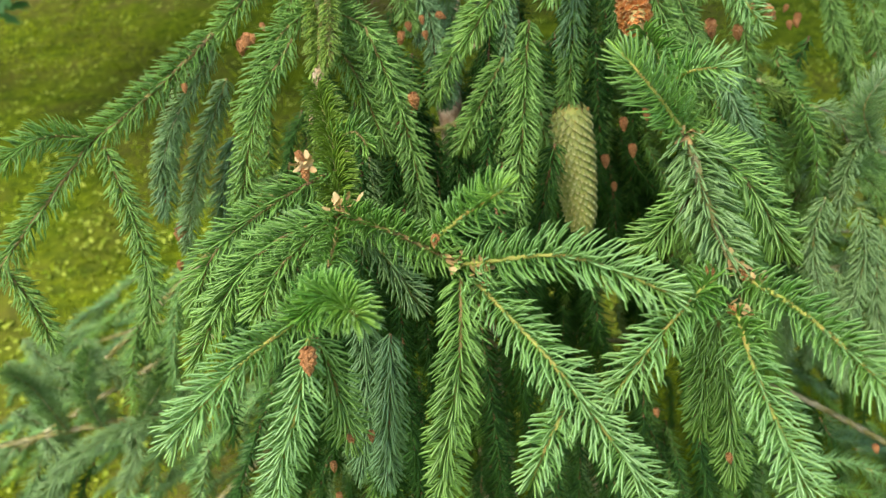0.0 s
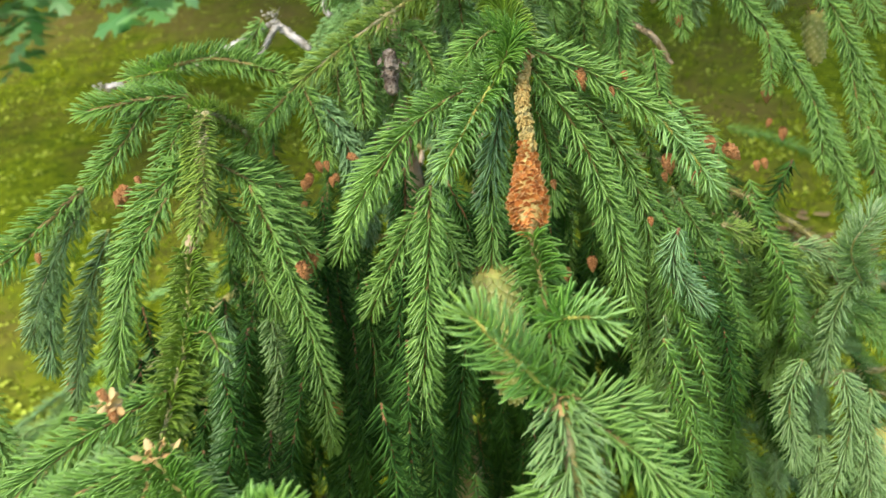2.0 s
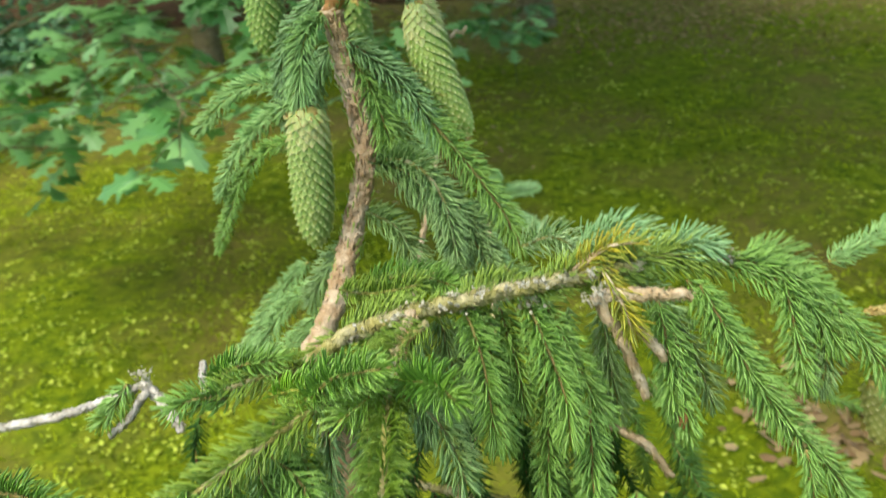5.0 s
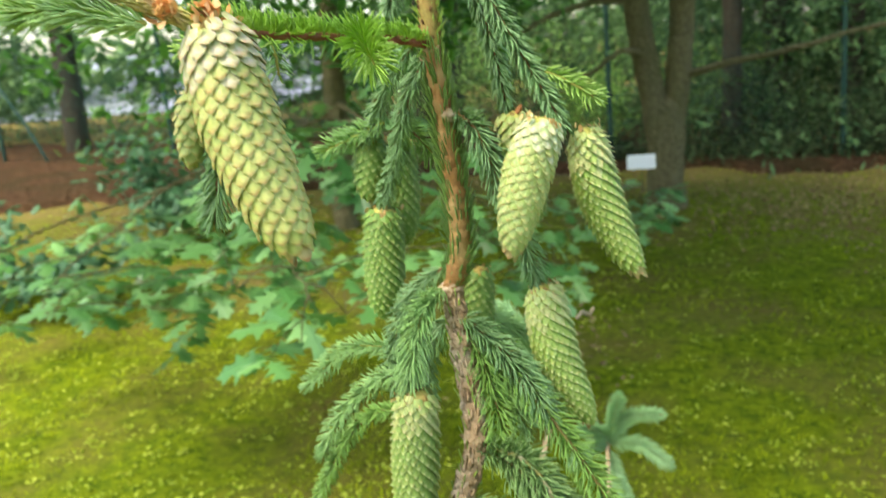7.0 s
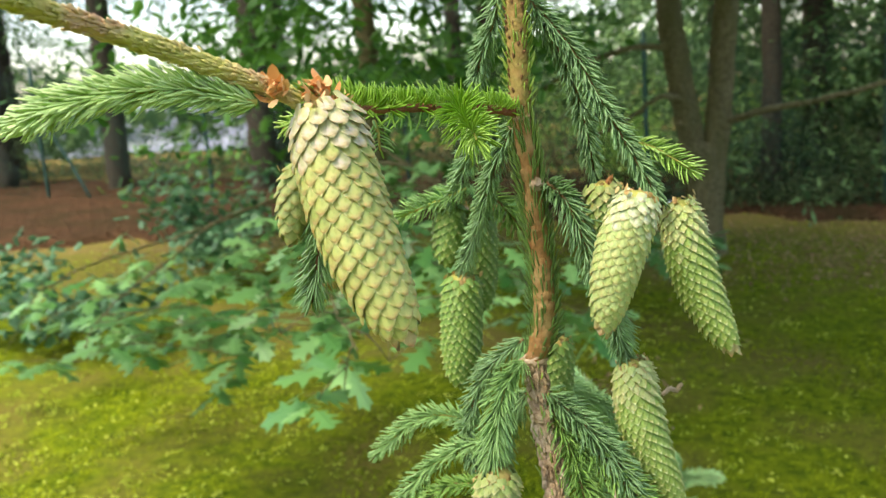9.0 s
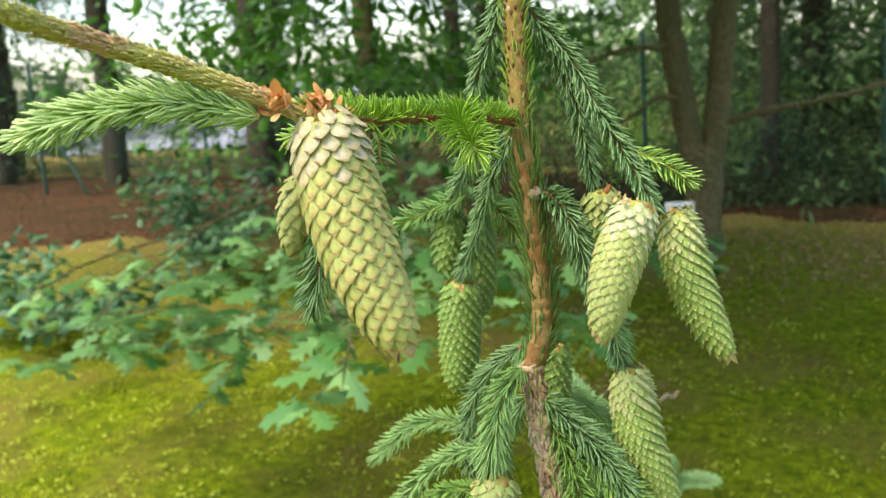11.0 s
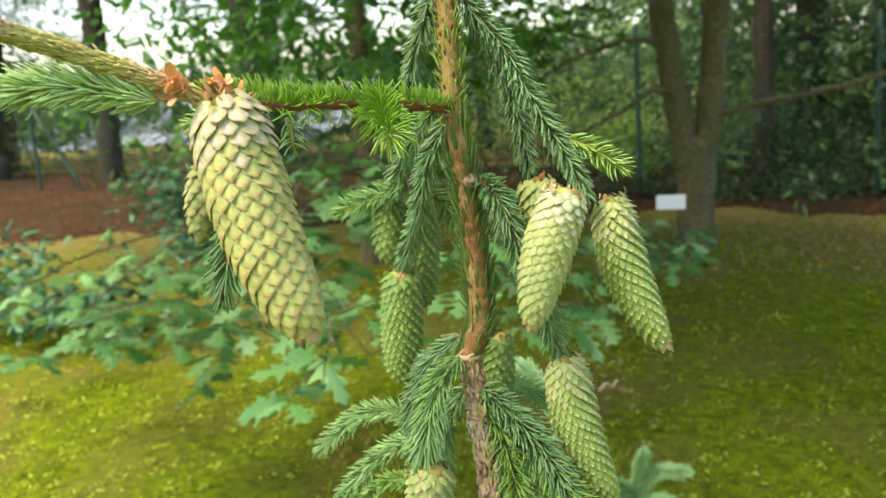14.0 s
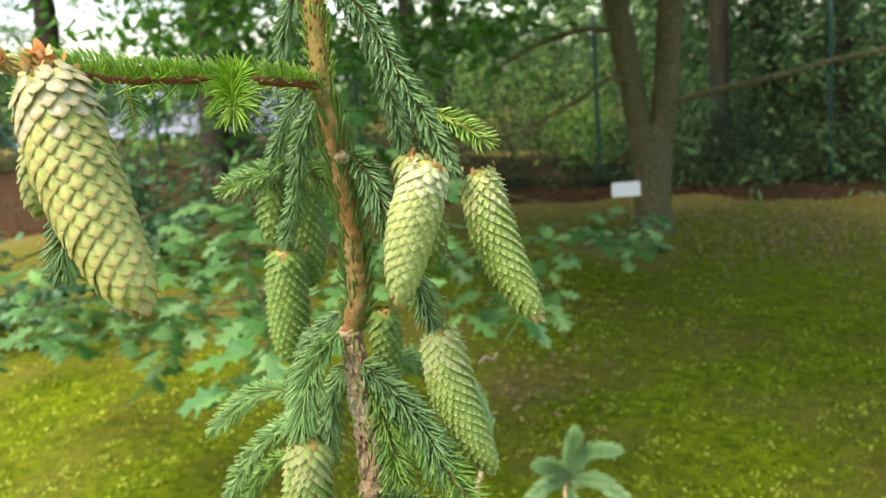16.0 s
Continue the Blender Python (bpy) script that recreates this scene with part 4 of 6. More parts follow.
def scale_mesh(look_name, rows):
    """One cone scale: a rounded shield that follows the cone's girth, thin at its free edge; rows: along, half width, height, rim, tint."""
    v, edge, tint = [], [], []
    across = (-1, -0.86, -0.45, 0, 0.45, 0.86, 1)
    n = len(across)
    for a, h, up, rim, blush in rows:
        for c in across:
            x = c * h
            v.append((x, a - (0.11 * c * c + 0.04 * abs(c)) * (a > 0.5), up - 0.52 * x * x + (0.05 + 0.04 * (0.6 < a < 0.95)) * (1 - c * c) + (0.02 if abs(c) == 1 and a > 0.5 else 0)))
            edge.append(max(rim, (0.85 if rows is SHIELD else 0.3) if abs(c) == 1 and a > 0.5 else 0))
            tint.append(blush * (1 - 0.85 * c * c))
    m = len(v)
    v += v
    v += [(x * 0.96, y * 0.98, z - 0.022) for x, y, z in v[:m]]
    f = []
    for i in range(len(rows) - 1):
        for j in range(n - 1):
            f += [i * n + j, i * n + j + 1, i * n + j + n + 1, i * n + j + n]
        for j in (0, n - 1):
            a, b = i * n + j, i * n + j + n
            f += [a + m, b + m, b + 2 * m, a + 2 * m]
    last = (len(rows) - 1) * n
    for j in range(n - 1):
        f += [last + j + m, last + j + 1 + m, last + j + 1 + 2 * m, last + j + 2 * m]
    return raw_mesh("scale", v, np.full(len(f) // 4, 4), f, SCALE[look_name], {"edge": edge * 3, "tint": tint * 3})


SCALES = {}
PROFILE = ([0, 0.06, 0.16, 0.36, 0.6, 0.8, 0.92, 1.0], [0.55, 0.79, 0.93, 1.0, 0.92, 0.74, 0.55, 0.26])
DRY_PROFILE = ([0, 0.1, 0.3, 0.55, 0.78, 0.92, 1.0], [0.34, 0.42, 0.56, 0.82, 1.0, 0.78, 0.3])
PLUMP_PROFILE = ([0, 0.06, 0.16, 0.36, 0.6, 0.8, 0.92, 1.0], [0.57, 0.81, 0.94, 1.0, 0.95, 0.80, 0.64, 0.32])
BLUNT_PROFILE = ([0, 0.08, 0.3, 0.6, 0.85, 0.96, 1.0], [0.72, 0.92, 1.0, 0.92, 0.78, 0.58, 0.25])
BARREL_PROFILE = ([0, 0.06, 0.25, 0.45, 0.68, 0.85, 0.95, 1.0], [0.68, 0.88, 0.98, 1.0, 0.97, 0.82, 0.6, 0.3])
# scale size, outward tilt, shape, label
LOOKS = {"A": (0.0082, 3.5, SHIELD, "plump yellow-green cone with tan-edged scales"), "side": (0.0064, 7, SHIELD, "small green cone behind a larger one"),
         "pale": (0.0068, 4, SHIELD, "pale green young cone"), "knobby": (0.0061, 7, BEAK, "light green young cone with pale raised scale tips"),
         "green": (0.0064, 8, BEAK, "green young cone with pale scale tips"), "dark": (0.0062, 8, BEAK, "deep green young cone in shade"),
         "olive": (0.0058, 9, BEAK, "olive green hanging cone"), "dry": (0.0041, 48, HUSK, "dry rust-brown opened cone")}


def cone(style, ends, w=0.03, bend=0.0):
    """A hanging cone: a spindle core under a spiral of scales, bent sideways towards -x by that share of its length."""
    size, tilt, rows, label = LOOKS[style]
    shape = {"A": PLUMP_PROFILE, "dry": DRY_PROFILE, "olive": BLUNT_PROFILE, "green": BARREL_PROFILE, "dark": BARREL_PROFILE}.get(style, PROFILE)
    top, tip = Vector(ends[0]), Vector(ends[1])
    axis = (tip - top).normalized()
    length = (tip - top).length
    rest = axis.to_track_quat("Y", "Z").to_matrix().to_4x4()
    us = np.linspace(0, 1, 12)
    core = w * 0.42 if style != "dry" else w * 0.3
    sideways = rest.to_3x3().inverted() @ Vector((-1, 0, 0))
    sideways.y = 0
    bow = lambda u: sideways.normalized() * (bend * length * math.sin(math.pi * u))  # noqa: E731
    body = tube([(bow(u).x, u * length * 0.97, bow(u).z) for u in us], [core * float(np.interp(u, *shape)) for u in us], 14, length / 30, 0.02, next_seed())
    ob = mesh_part("cone", raw_mesh("cone", *body, BARK["husk"] if style == "dry" else BARK["green"]), spruce, label)
    ob.matrix_basis = Matrix.Translation(top) @ rest
    if style not in SCALES:
        for end in ("", "_top", "_tip"):
            SCALES[style + end] = scale_mesh(style + end if style + end in SCALE else "A_tip" if end == "_tip" and style in ("pale", "knobby") else style, rows)
    radius = lambda u: w / 2 * float(np.interp(u, *shape))  # noqa: E731
    grid = np.linspace(0, 1, 200)
    area = np.cumsum([radius(u) for u in grid])
    area /= area[-1]
    count = int(2 * math.pi * np.mean([radius(u) for u in grid]) * length / (size * size * 0.66))
    count = int(count * 1.5) if style == "dry" else count
    rng = random.Random(next_seed())
    for k in range(count):
        u = float(np.interp((k + 0.5) / count, area, grid))
        az = k * 2.39996 + (rng.uniform(-0.4, 0.4) if style == "dry" else 0)
        r = (radius(u) if style != "dry" else radius(u) * 0.6) * 0.95
        s = size * (0.72 + 0.36 * float(np.interp(u, *shape))) * (rng.uniform(0.94, 1.06) if style != "dry" else rng.uniform(0.7, 1.25))
        lean = math.radians(tilt + rng.gauss(0, 24 if style == "dry" else 1.6)) - math.atan((radius(min(1, u + 0.05)) - radius(max(0, u - 0.05))) / (0.1 * length)) * -1.0
        spot = Matrix.Translation(bow(u)) @ Matrix.Rotation(az, 4, "Y") @ Matrix.Translation((0, u * length - s * 0.45, r)) @ Matrix.Rotation(lean, 4, "X")
        end = "_top" if u < rng.gauss(0.2, 0.035) else "_tip" if u > rng.gauss(0.95, 0.02) else ""
        one = mesh_part("scale", SCALES[style + end], ob)
        one.matrix_basis = spot @ Matrix.Diagonal((s * (0.94 if style != "dry" else 0.8), s * (1.14 if style != "dry" else 0.9), s, 1))
    if style != "dry":
        pieces = leaf_arrays(34, [(0, 0.2), (0.4, 0.36), (0.8, 0.3), (1, 0.02)], np.random.default_rng(next_seed()), (0, 0.001, 0), (w * 0.2, 0.0016, w * 0.2), 0.0044, 0.0)
        mesh_part("bract", raw_mesh("bract", *pieces, BUD_PALE), ob, "dry tan papery bracts")
    return ob


def bud_mesh():
    """A plump bud of overlapping scales, pointing along y."""
    v, k, n = [], 10, 9
    for i in range(n):
        u = i / (n - 1)
        r = 0.36 * math.sin(math.pi * (0.16 + 0.84 * u) ** 0.8) + 0.02
        for j in range(k):
            a = 2 * math.pi * j / k
            q = r * (1 + 0.34 * ((i + j) % 2) * (u < 0.9))
            v.append((q * math.cos(a), u + 0.03 * (j % 2), q * math.sin(a)))
    f = []
    for i in range(n - 1):
        for j in range(k):
            f += [i * k + j, i * k + (j + 1) % k, (i + 1) * k + (j + 1) % k, (i + 1) * k + j]
    return raw_mesh("bud", v, np.full((n - 1) * k, 4), f, BUD, None, False)


def rosette(x, y, z, n=16, s=0.0055):
    """Split bud scales round a fork."""
    arrays = leaf_arrays(n, [(0, 0.14), (0.4, 0.3), (0.8, 0.2), (1, 0.02)], np.random.default_rng(next_seed()), (x, y, z), (s * 0.35, s * 0.35, s * 0.35), s, -0.3)
    mesh_part("bud_scale", raw_mesh("bud_scale", *arrays, BUD_PALE), spruce, "tan split bud scales at a fork", "stuff")


BUD_MESH = bud_mesh()


def bud(a, b):
    a, b = Vector(a), Vector(b)
    ob = mesh_part("bud", BUD_MESH, spruce, "orange-brown bud")
    s = max((b - a).length, 0.007)
    ob.matrix_basis = Matrix.Translation(a) @ (b - a).to_track_quat("Y", "Z").to_matrix().to_4x4() @ Matrix.Diagonal((s * 0.66, s * 1.0, s * 0.66, 1))


# leader and trunk
LEADER = [(0.004, -0.012, 1.79), (0.0, -0.01, 1.699), (-0.001, -0.008, 1.626), (0.004, 0.0, 1.551), (0.006, 0.0, 1.487), (-0.003, 0.0, 1.455)]
OLDER = [(-0.003, 0.0, 1.457), (0.002, -0.01, 1.417), (0.013, -0.036, 1.355), (-0.003, -0.045, 1.301), (-0.017, -0.07, 1.258), (-0.036, -0.1, 1.22)]
leader = mesh_part("leader", raw_mesh("leader", *tube(LEADER[2:], [0.0066, 0.0071, 0.0075, 0.0078], 14, 0.003, 0.06, 1, 0.0003), BARK["leader"]), spruce, "orange-brown leader with pressed dark needles")
for nl, per, wide, lean, seed, comb in ((0.014, 1500, 0.0014, 11, 77, 0.72), (0.0155, 1900, 0.0013, 25, 78, 0.95), (0.012, 620, 0.0012, 10, 76, 0.0)):
    arrays = needle_cloud(LEADER[:1:-1], nl, per, wide, lean, 0, seed, 0.0092, True, 0.0, comb, 0.1)
    mesh_part("needles", raw_mesh("needles", *arrays[:3], NEEDLES["pressed"], arrays[3]), leader, kind="stuff")
crest = mesh_part("leader_top", raw_mesh("leader_top", *tube(LEADER[:3], [0.0060, 0.0064, 0.0067], 14, 0.003, 0.05, 12, 0.0003), BARK["leader_top"]), spruce, "tan-green upper leader dotted with dark needle pegs")
arrays = needle_cloud(LEADER[2::-1], 0.0042, 1000, 0.0025, 20, 0, 74, 0.0082, True, 0.0, 0.0, 0.0)
mesh_part("peg", raw_mesh("peg", *arrays[:3], BARK["peg"]), crest, "dark needle pegs", "stuff")
for nl, per, wide, lean, seed, comb in ((0.011, 420, 0.0013, 12, 72, 0.6), (0.012, 1300, 0.0013, 30, 73, 0.95)):
    arrays = needle_cloud(LEADER[2::-1], nl, per, wide, lean, 0, seed, 0.0080, True, 0.0, comb, 0.1)
    mesh_part("needles", raw_mesh("needles", *arrays[:3], NEEDLES["olive"], arrays[3]), crest, kind="stuff")
arrays = joined([tube(OLDER, [0.0064, 0.0066, 0.0072, 0.0078, 0.0085, 0.0095], 14, 0.003, 0.09, 2, 0.0007), needle_cloud(OLDER, 0.009, 1500, 0.0032, 14, 0, 5, 0.0088), needle_cloud(OLDER[::-1], 0.008, 1500, 0.0026, 16, 0, 6, 0.0088)])
stem = mesh_part("stem", raw_mesh("stem", *arrays, BARK["old"]), spruce, "flaking pale brown older stem")
arrays = needle_cloud(OLDER[::-1], 0.012, 520, 0.0014, 30, 0, 79, 0.009)
mesh_part("needles", raw_mesh("needles", *arrays[:3], NEEDLES["olive"], arrays[3]), stem, kind="stuff")
mesh_part("trunk", raw_mesh("trunk", *tube([(-0.036, -0.1, 1.222), (-0.045, -0.06, 1.12), (-0.03, -0.01, 0.7), (-0.02, -0.02, 0.3), (-0.02, 0, -0.08)], [0.013, 0.016, 0.024, 0.03, 0.036], 14, 0.03, 0.05, 3), BARK["old"]), spruce)
for x, y, z, s in ((-0.003, 0.0, 1.456, 0.009), (-0.001, -0.008, 1.624, 0.0068), (0.006, -0.006, 1.58, 0.0055), (0.013, -0.036, 1.356, 0.0095), (0.0, -0.009, 1.70, 0.0062), (0.003, -0.011, 1.418, 0.0085)):
    arrays = joined([tube([(x, y, z + s * 0.7), (x, y, z), (x, y, z - s * 0.7)], [s * 0.6, s, s * 0.6], 12, 0.002, 0.12, next_seed()),
                     leaf_arrays(14, [(0, 0.15), (0.5, 0.3), (1, 0.02)], np.random.default_rng(next_seed()), (x, y, z), (s * 0.5, s * 0.5, s * 0.3), 0.006, -0.6)])
    mesh_part("node", raw_mesh("node", *arrays, BARK["old"]), spruce, "knobbly node ringed with dry scales")
# the stout new shoot and the papery bracts at its foot
SPIKE = [(-0.064, -0.214, 1.645), (-0.073, -0.221, 1.651), (-0.101, -0.255, 1.669), (-0.117, -0.3, 1.682), (-0.117, -0.34, 1.689)]
arrays = joined([tube(SPIKE, [0.0028, 0.0032, 0.0034, 0.0035, 0.0036], 10, 0.003, 0.06, 4), needle_cloud(SPIKE, 0.0050, 5600, 0.0015, 8, 0, 6, 0.0046, True, 0.0, 0.0, 0.05)])
mesh_part("new_shoot", raw_mesh("new_shoot", *arrays, BARK["spike"]), spruce, "stout pale green and pinkish new shoot")
for at, n in (((-0.073, -0.222, 1.650), 22), ((-0.057, -0.213, 1.649), 14), ((-0.050, -0.205, 1.642), 6)):
    arrays = leaf_arrays(2 * n + 10, [(0, 0.2), (0.35, 0.4), (0.75, 0.28), (1, 0.02)], np.random.default_rng(next_seed()), at, (0.0026, 0.0024, 0.0026), 0.0064, -0.6)
    mesh_part("bract", raw_mesh("bract", *arrays, PAPER), spruce, "curled orange papery bracts")


# the shoots, twigs, cones and buds, from the top of the tree downwards
shoot('dark', [(-0.008, 0.000, 1.722), (-0.017, 0.000, 1.687), (-0.029, 0.010, 1.666), (-0.035, 0.012, 1.644)], nl=0.0112)
shoot('dark', [(-0.016, 0.000, 1.628), (-0.036, 0.015, 1.609), (-0.051, 0.030, 1.589), (-0.066, 0.036, 1.562)], den=0.8)
shoot('darkred', [(-0.006, -0.008, 1.622), (-0.023, 0.000, 1.591), (-0.041, 0.020, 1.549), (-0.061, 0.033, 1.507)], nl=0.0112)
shoot('fresh', [(-0.051, 0.030, 1.575), (-0.077, 0.030, 1.565), (-0.102, 0.030, 1.556)], nl=0.011)
shoot('mid', [(-0.040, 0.030, 1.576), (-0.024, 0.030, 1.561), (-0.013, 0.035, 1.543)], nl=0.012)
shoot('dark', [(0.006, 0.000, 1.701), (0.033, 0.000, 1.666), (0.050, -0.005, 1.633), (0.068, -0.012, 1.600), (0.085, -0.020, 1.569)], nl=0.0118, angle=48)
shoot('dark', [(0.009, 0.006, 1.692), (0.029, 0.012, 1.654), (0.038, 0.015, 1.616), (0.043, 0.018, 1.581)], nl=0.0112)
shoot('bright', [(0.074, -0.008, 1.604), (0.091, -0.012, 1.595), (0.107, -0.015, 1.584)], nl=0.011)
shoot('dark', [(0.013, -0.004, 1.581), (0.028, -0.020, 1.568), (0.039, -0.020, 1.538), (0.054, -0.016, 1.491), (0.061, -0.012, 1.458)], nl=0.014)
shoot('armtop', [(-0.004, -0.012, 1.628), (-0.019, -0.050, 1.633), (-0.044, -0.100, 1.637), (-0.053, -0.160, 1.639), (-0.062, -0.212, 1.647)], nl=0.0125, r=0.0032, den=0.85)
shoot('mint', [(-0.079, -0.228, 1.646), (-0.107, -0.250, 1.654), (-0.133, -0.270, 1.652), (-0.161, -0.280, 1.644)], nl=0.0122, r=0.0016, den=1.9, angle=40)
shoot('bright', [(-0.024, -0.085, 1.637), (-0.016, -0.110, 1.632), (-0.002, -0.140, 1.619)], nl=0.0165, den=1.2, angle=62)
shoot('bright', [(-0.070, -0.200, 1.639), (-0.075, -0.200, 1.636), (-0.081, -0.200, 1.633)], nl=0.006)
shoot('dark', [(-0.071, -0.195, 1.591), (-0.071, -0.195, 1.575), (-0.078, -0.195, 1.548)], nl=0.011)
shoot('fresh', [(-0.050, -0.160, 1.633), (-0.048, -0.160, 1.627), (-0.048, -0.160, 1.618)], nl=0.008, den=0.5)
shoot('blue', [(-0.010, -0.006, 1.457), (-0.019, -0.030, 1.446), (-0.022, -0.050, 1.426), (-0.026, -0.055, 1.402)], nl=0.018, den=1.25, angle=40)
shoot('dark', [(-0.012, 0.010, 1.468), (-0.043, 0.020, 1.439), (-0.062, 0.030, 1.390), (-0.056, 0.030, 1.349)], nl=0.013)
shoot('blue', [(-0.053, 0.030, 1.391), (-0.076, 0.035, 1.399), (-0.107, 0.040, 1.392), (-0.143, 0.040, 1.362)], nl=0.012)
shoot('blue', [(-0.047, 0.020, 1.386), (-0.077, 0.030, 1.371), (-0.106, 0.030, 1.347), (-0.133, 0.030, 1.307)], nl=0.012)
bare_twig('tan', [(-0.035, -0.030, 1.000), (0.000, 0.150, 1.120), (0.032, 0.300, 1.235)], r=0.003)
shoot('tuft', [(0.032, 0.300, 1.235), (0.014, 0.310, 1.285), (-0.010, 0.320, 1.318), (-0.032, 0.330, 1.337)], nl=0.018, den=2.0, angle=44)
bud((-0.032, 0.330, 1.337), (-0.038, 0.330, 1.345))
shoot('blue', [(-0.012, 0.100, 1.402), (0.002, 0.150, 1.380), (0.030, 0.190, 1.345), (0.044, 0.200, 1.312)], nl=0.015, den=1.5)
shoot('dark', [(0.003, -0.005, 1.436), (0.027, -0.020, 1.422), (0.049, -0.030, 1.402), (0.067, -0.040, 1.376)], nl=0.016, den=1.1)
shoot('mid', [(0.004, -0.005, 1.427), (0.020, -0.020, 1.405), (0.029, -0.030, 1.377), (0.033, -0.040, 1.354)], nl=0.016)
shoot('dark', [(-0.010, 0.010, 1.430), (-0.031, 0.020, 1.395), (-0.038, 0.020, 1.350)], nl=0.015)
shoot('blue', [(0.005, 0.050, 1.384), (0.023, 0.060, 1.348), (0.035, 0.060, 1.315)], nl=0.015)
shoot('mid', [(0.016, -0.010, 1.416), (0.051, -0.030, 1.390), (0.082, -0.050, 1.357), (0.112, -0.070, 1.316), (0.127, -0.085, 1.286)], nl=0.015, r=0.0018)
shoot('grey', [(0.021, -0.036, 1.349), (0.052, -0.060, 1.350), (0.072, -0.080, 1.329), (0.080, -0.095, 1.287)], nl=0.016, r=0.002)
shoot('grey', [(0.021, -0.036, 1.351), (0.057, -0.050, 1.335), (0.092, -0.070, 1.303), (0.109, -0.080, 1.261)], nl=0.016)
shoot('grey', [(0.007, -0.040, 1.309), (0.033, -0.055, 1.296), (0.049, -0.065, 1.258)], nl=0.016)
shoot('grey', [(0.017, -0.036, 1.346), (0.048, -0.060, 1.342), (0.074, -0.080, 1.306), (0.079, -0.090, 1.257)], nl=0.016)
shoot('grey', [(0.035, -0.040, 1.330), (0.073, -0.060, 1.310), (0.097, -0.080, 1.282), (0.107, -0.090, 1.251)], nl=0.016)
shoot('grey', [(-0.000, -0.045, 1.283), (-0.029, -0.030, 1.262), (-0.064, 0.000, 1.209)], nl=0.014)
shoot('mid', [(-0.044, 0.010, 1.355), (-0.081, 0.020, 1.347), (-0.114, 0.030, 1.313), (-0.148, 0.035, 1.251)], nl=0.009, den=1.2)
shoot('blue', [(-0.073, 0.050, 1.227), (-0.112, 0.060, 1.188), (-0.153, 0.060, 1.133), (-0.196, 0.050, 1.075)], nl=0.012)
shoot('blue', [(-0.060, 0.030, 1.214), (-0.095, 0.030, 1.193), (-0.122, 0.030, 1.158), (-0.153, 0.030, 1.115)], nl=0.014)
shoot('blue', [(-0.044, 0.000, 1.208), (-0.079, 0.000, 1.176), (-0.114, 0.000, 1.153), (-0.150, -0.010, 1.131)], nl=0.014)
shoot('olive', [(0.020, -0.225, 1.303), (0.057, -0.214, 1.308), (0.091, -0.213, 1.312), (0.134, -0.213, 1.320), (0.168, -0.205, 1.321)], nl=0.01, r=0.0042, den=0.6, part='bough', lift=0.9)
shoot('olive', [(0.159, -0.210, 1.321), (0.197, -0.190, 1.323), (0.229, -0.180, 1.317), (0.250, -0.177, 1.311)], nl=0.016, r=0.003, den=1.2, part='bough')
shoot('mid', [(0.250, -0.177, 1.311), (0.272, -0.180, 1.302), (0.296, -0.185, 1.286), (0.321, -0.190, 1.251)], nl=0.016)
shoot('tuft', [(0.166, -0.120, 1.301), (0.194, -0.130, 1.315), (0.220, -0.140, 1.301)], nl=0.019)
shoot('pale', [(0.127, -0.090, 1.291), (0.148, -0.100, 1.301), (0.166, -0.110, 1.295)], nl=0.016)
shoot('tuft', [(0.209, -0.170, 1.310), (0.226, -0.180, 1.326), (0.242, -0.185, 1.324)], nl=0.016)
shoot('mid', [(0.267, -0.150, 1.300), (0.293, -0.140, 1.294), (0.317, -0.140, 1.269)], nl=0.017)
shoot('olive', [(0.057, -0.214, 1.308), (0.053, -0.240, 1.304), (0.050, -0.268, 1.299)], nl=0.014, r=0.003)
shoot('mid', [(0.091, -0.213, 1.310), (0.100, -0.240, 1.295), (0.104, -0.260, 1.274), (0.105, -0.270, 1.253)], nl=0.014)
shoot('mid', [(0.129, -0.215, 1.310), (0.138, -0.240, 1.294), (0.146, -0.260, 1.274), (0.147, -0.270, 1.253)], nl=0.014)
shoot('mid', [(0.111, -0.200, 1.301), (0.119, -0.220, 1.277), (0.122, -0.230, 1.249)], nl=0.014)
shoot('grey', [(0.074, -0.200, 1.299), (0.079, -0.210, 1.266), (0.080, -0.220, 1.234)], nl=0.015)
shoot('mid', [(0.206, -0.200, 1.298), (0.210, -0.210, 1.268), (0.212, -0.220, 1.233)], nl=0.013)
shoot('mid', [(0.225, -0.190, 1.306), (0.242, -0.200, 1.279), (0.262, -0.210, 1.248), (0.279, -0.220, 1.216)], nl=0.016)
shoot('yellow', [(0.171, -0.210, 1.334), (0.179, -0.220, 1.312), (0.191, -0.225, 1.292)], nl=0.012, den=0.7)
shoot('yellow', [(0.153, -0.212, 1.326), (0.168, -0.212, 1.339), (0.183, -0.210, 1.344)], nl=0.012, den=0.4)
shoot('mid', [(0.025, -0.150, 1.302), (0.059, -0.170, 1.312), (0.085, -0.190, 1.313)], nl=0.013)
shoot('olive', [(0.008, -0.170, 1.306), (0.031, -0.180, 1.307), (0.065, -0.190, 1.316)], nl=0.013)
shoot('olive', [(0.020, -0.225, 1.303), (-0.002, -0.235, 1.290), (-0.028, -0.250, 1.294), (-0.051, -0.260, 1.291)], nl=0.013, r=0.003)
shoot('mid', [(0.010, -0.290, 1.303), (0.030, -0.300, 1.322), (0.056, -0.310, 1.332)], nl=0.014)
shoot('mid', [(0.061, -0.280, 1.304), (0.080, -0.310, 1.322), (0.093, -0.330, 1.325)], nl=0.015)
shoot('mid', [(-0.136, -0.200, 1.263), (-0.149, -0.200, 1.246), (-0.164, -0.200, 1.233)], nl=0.011)
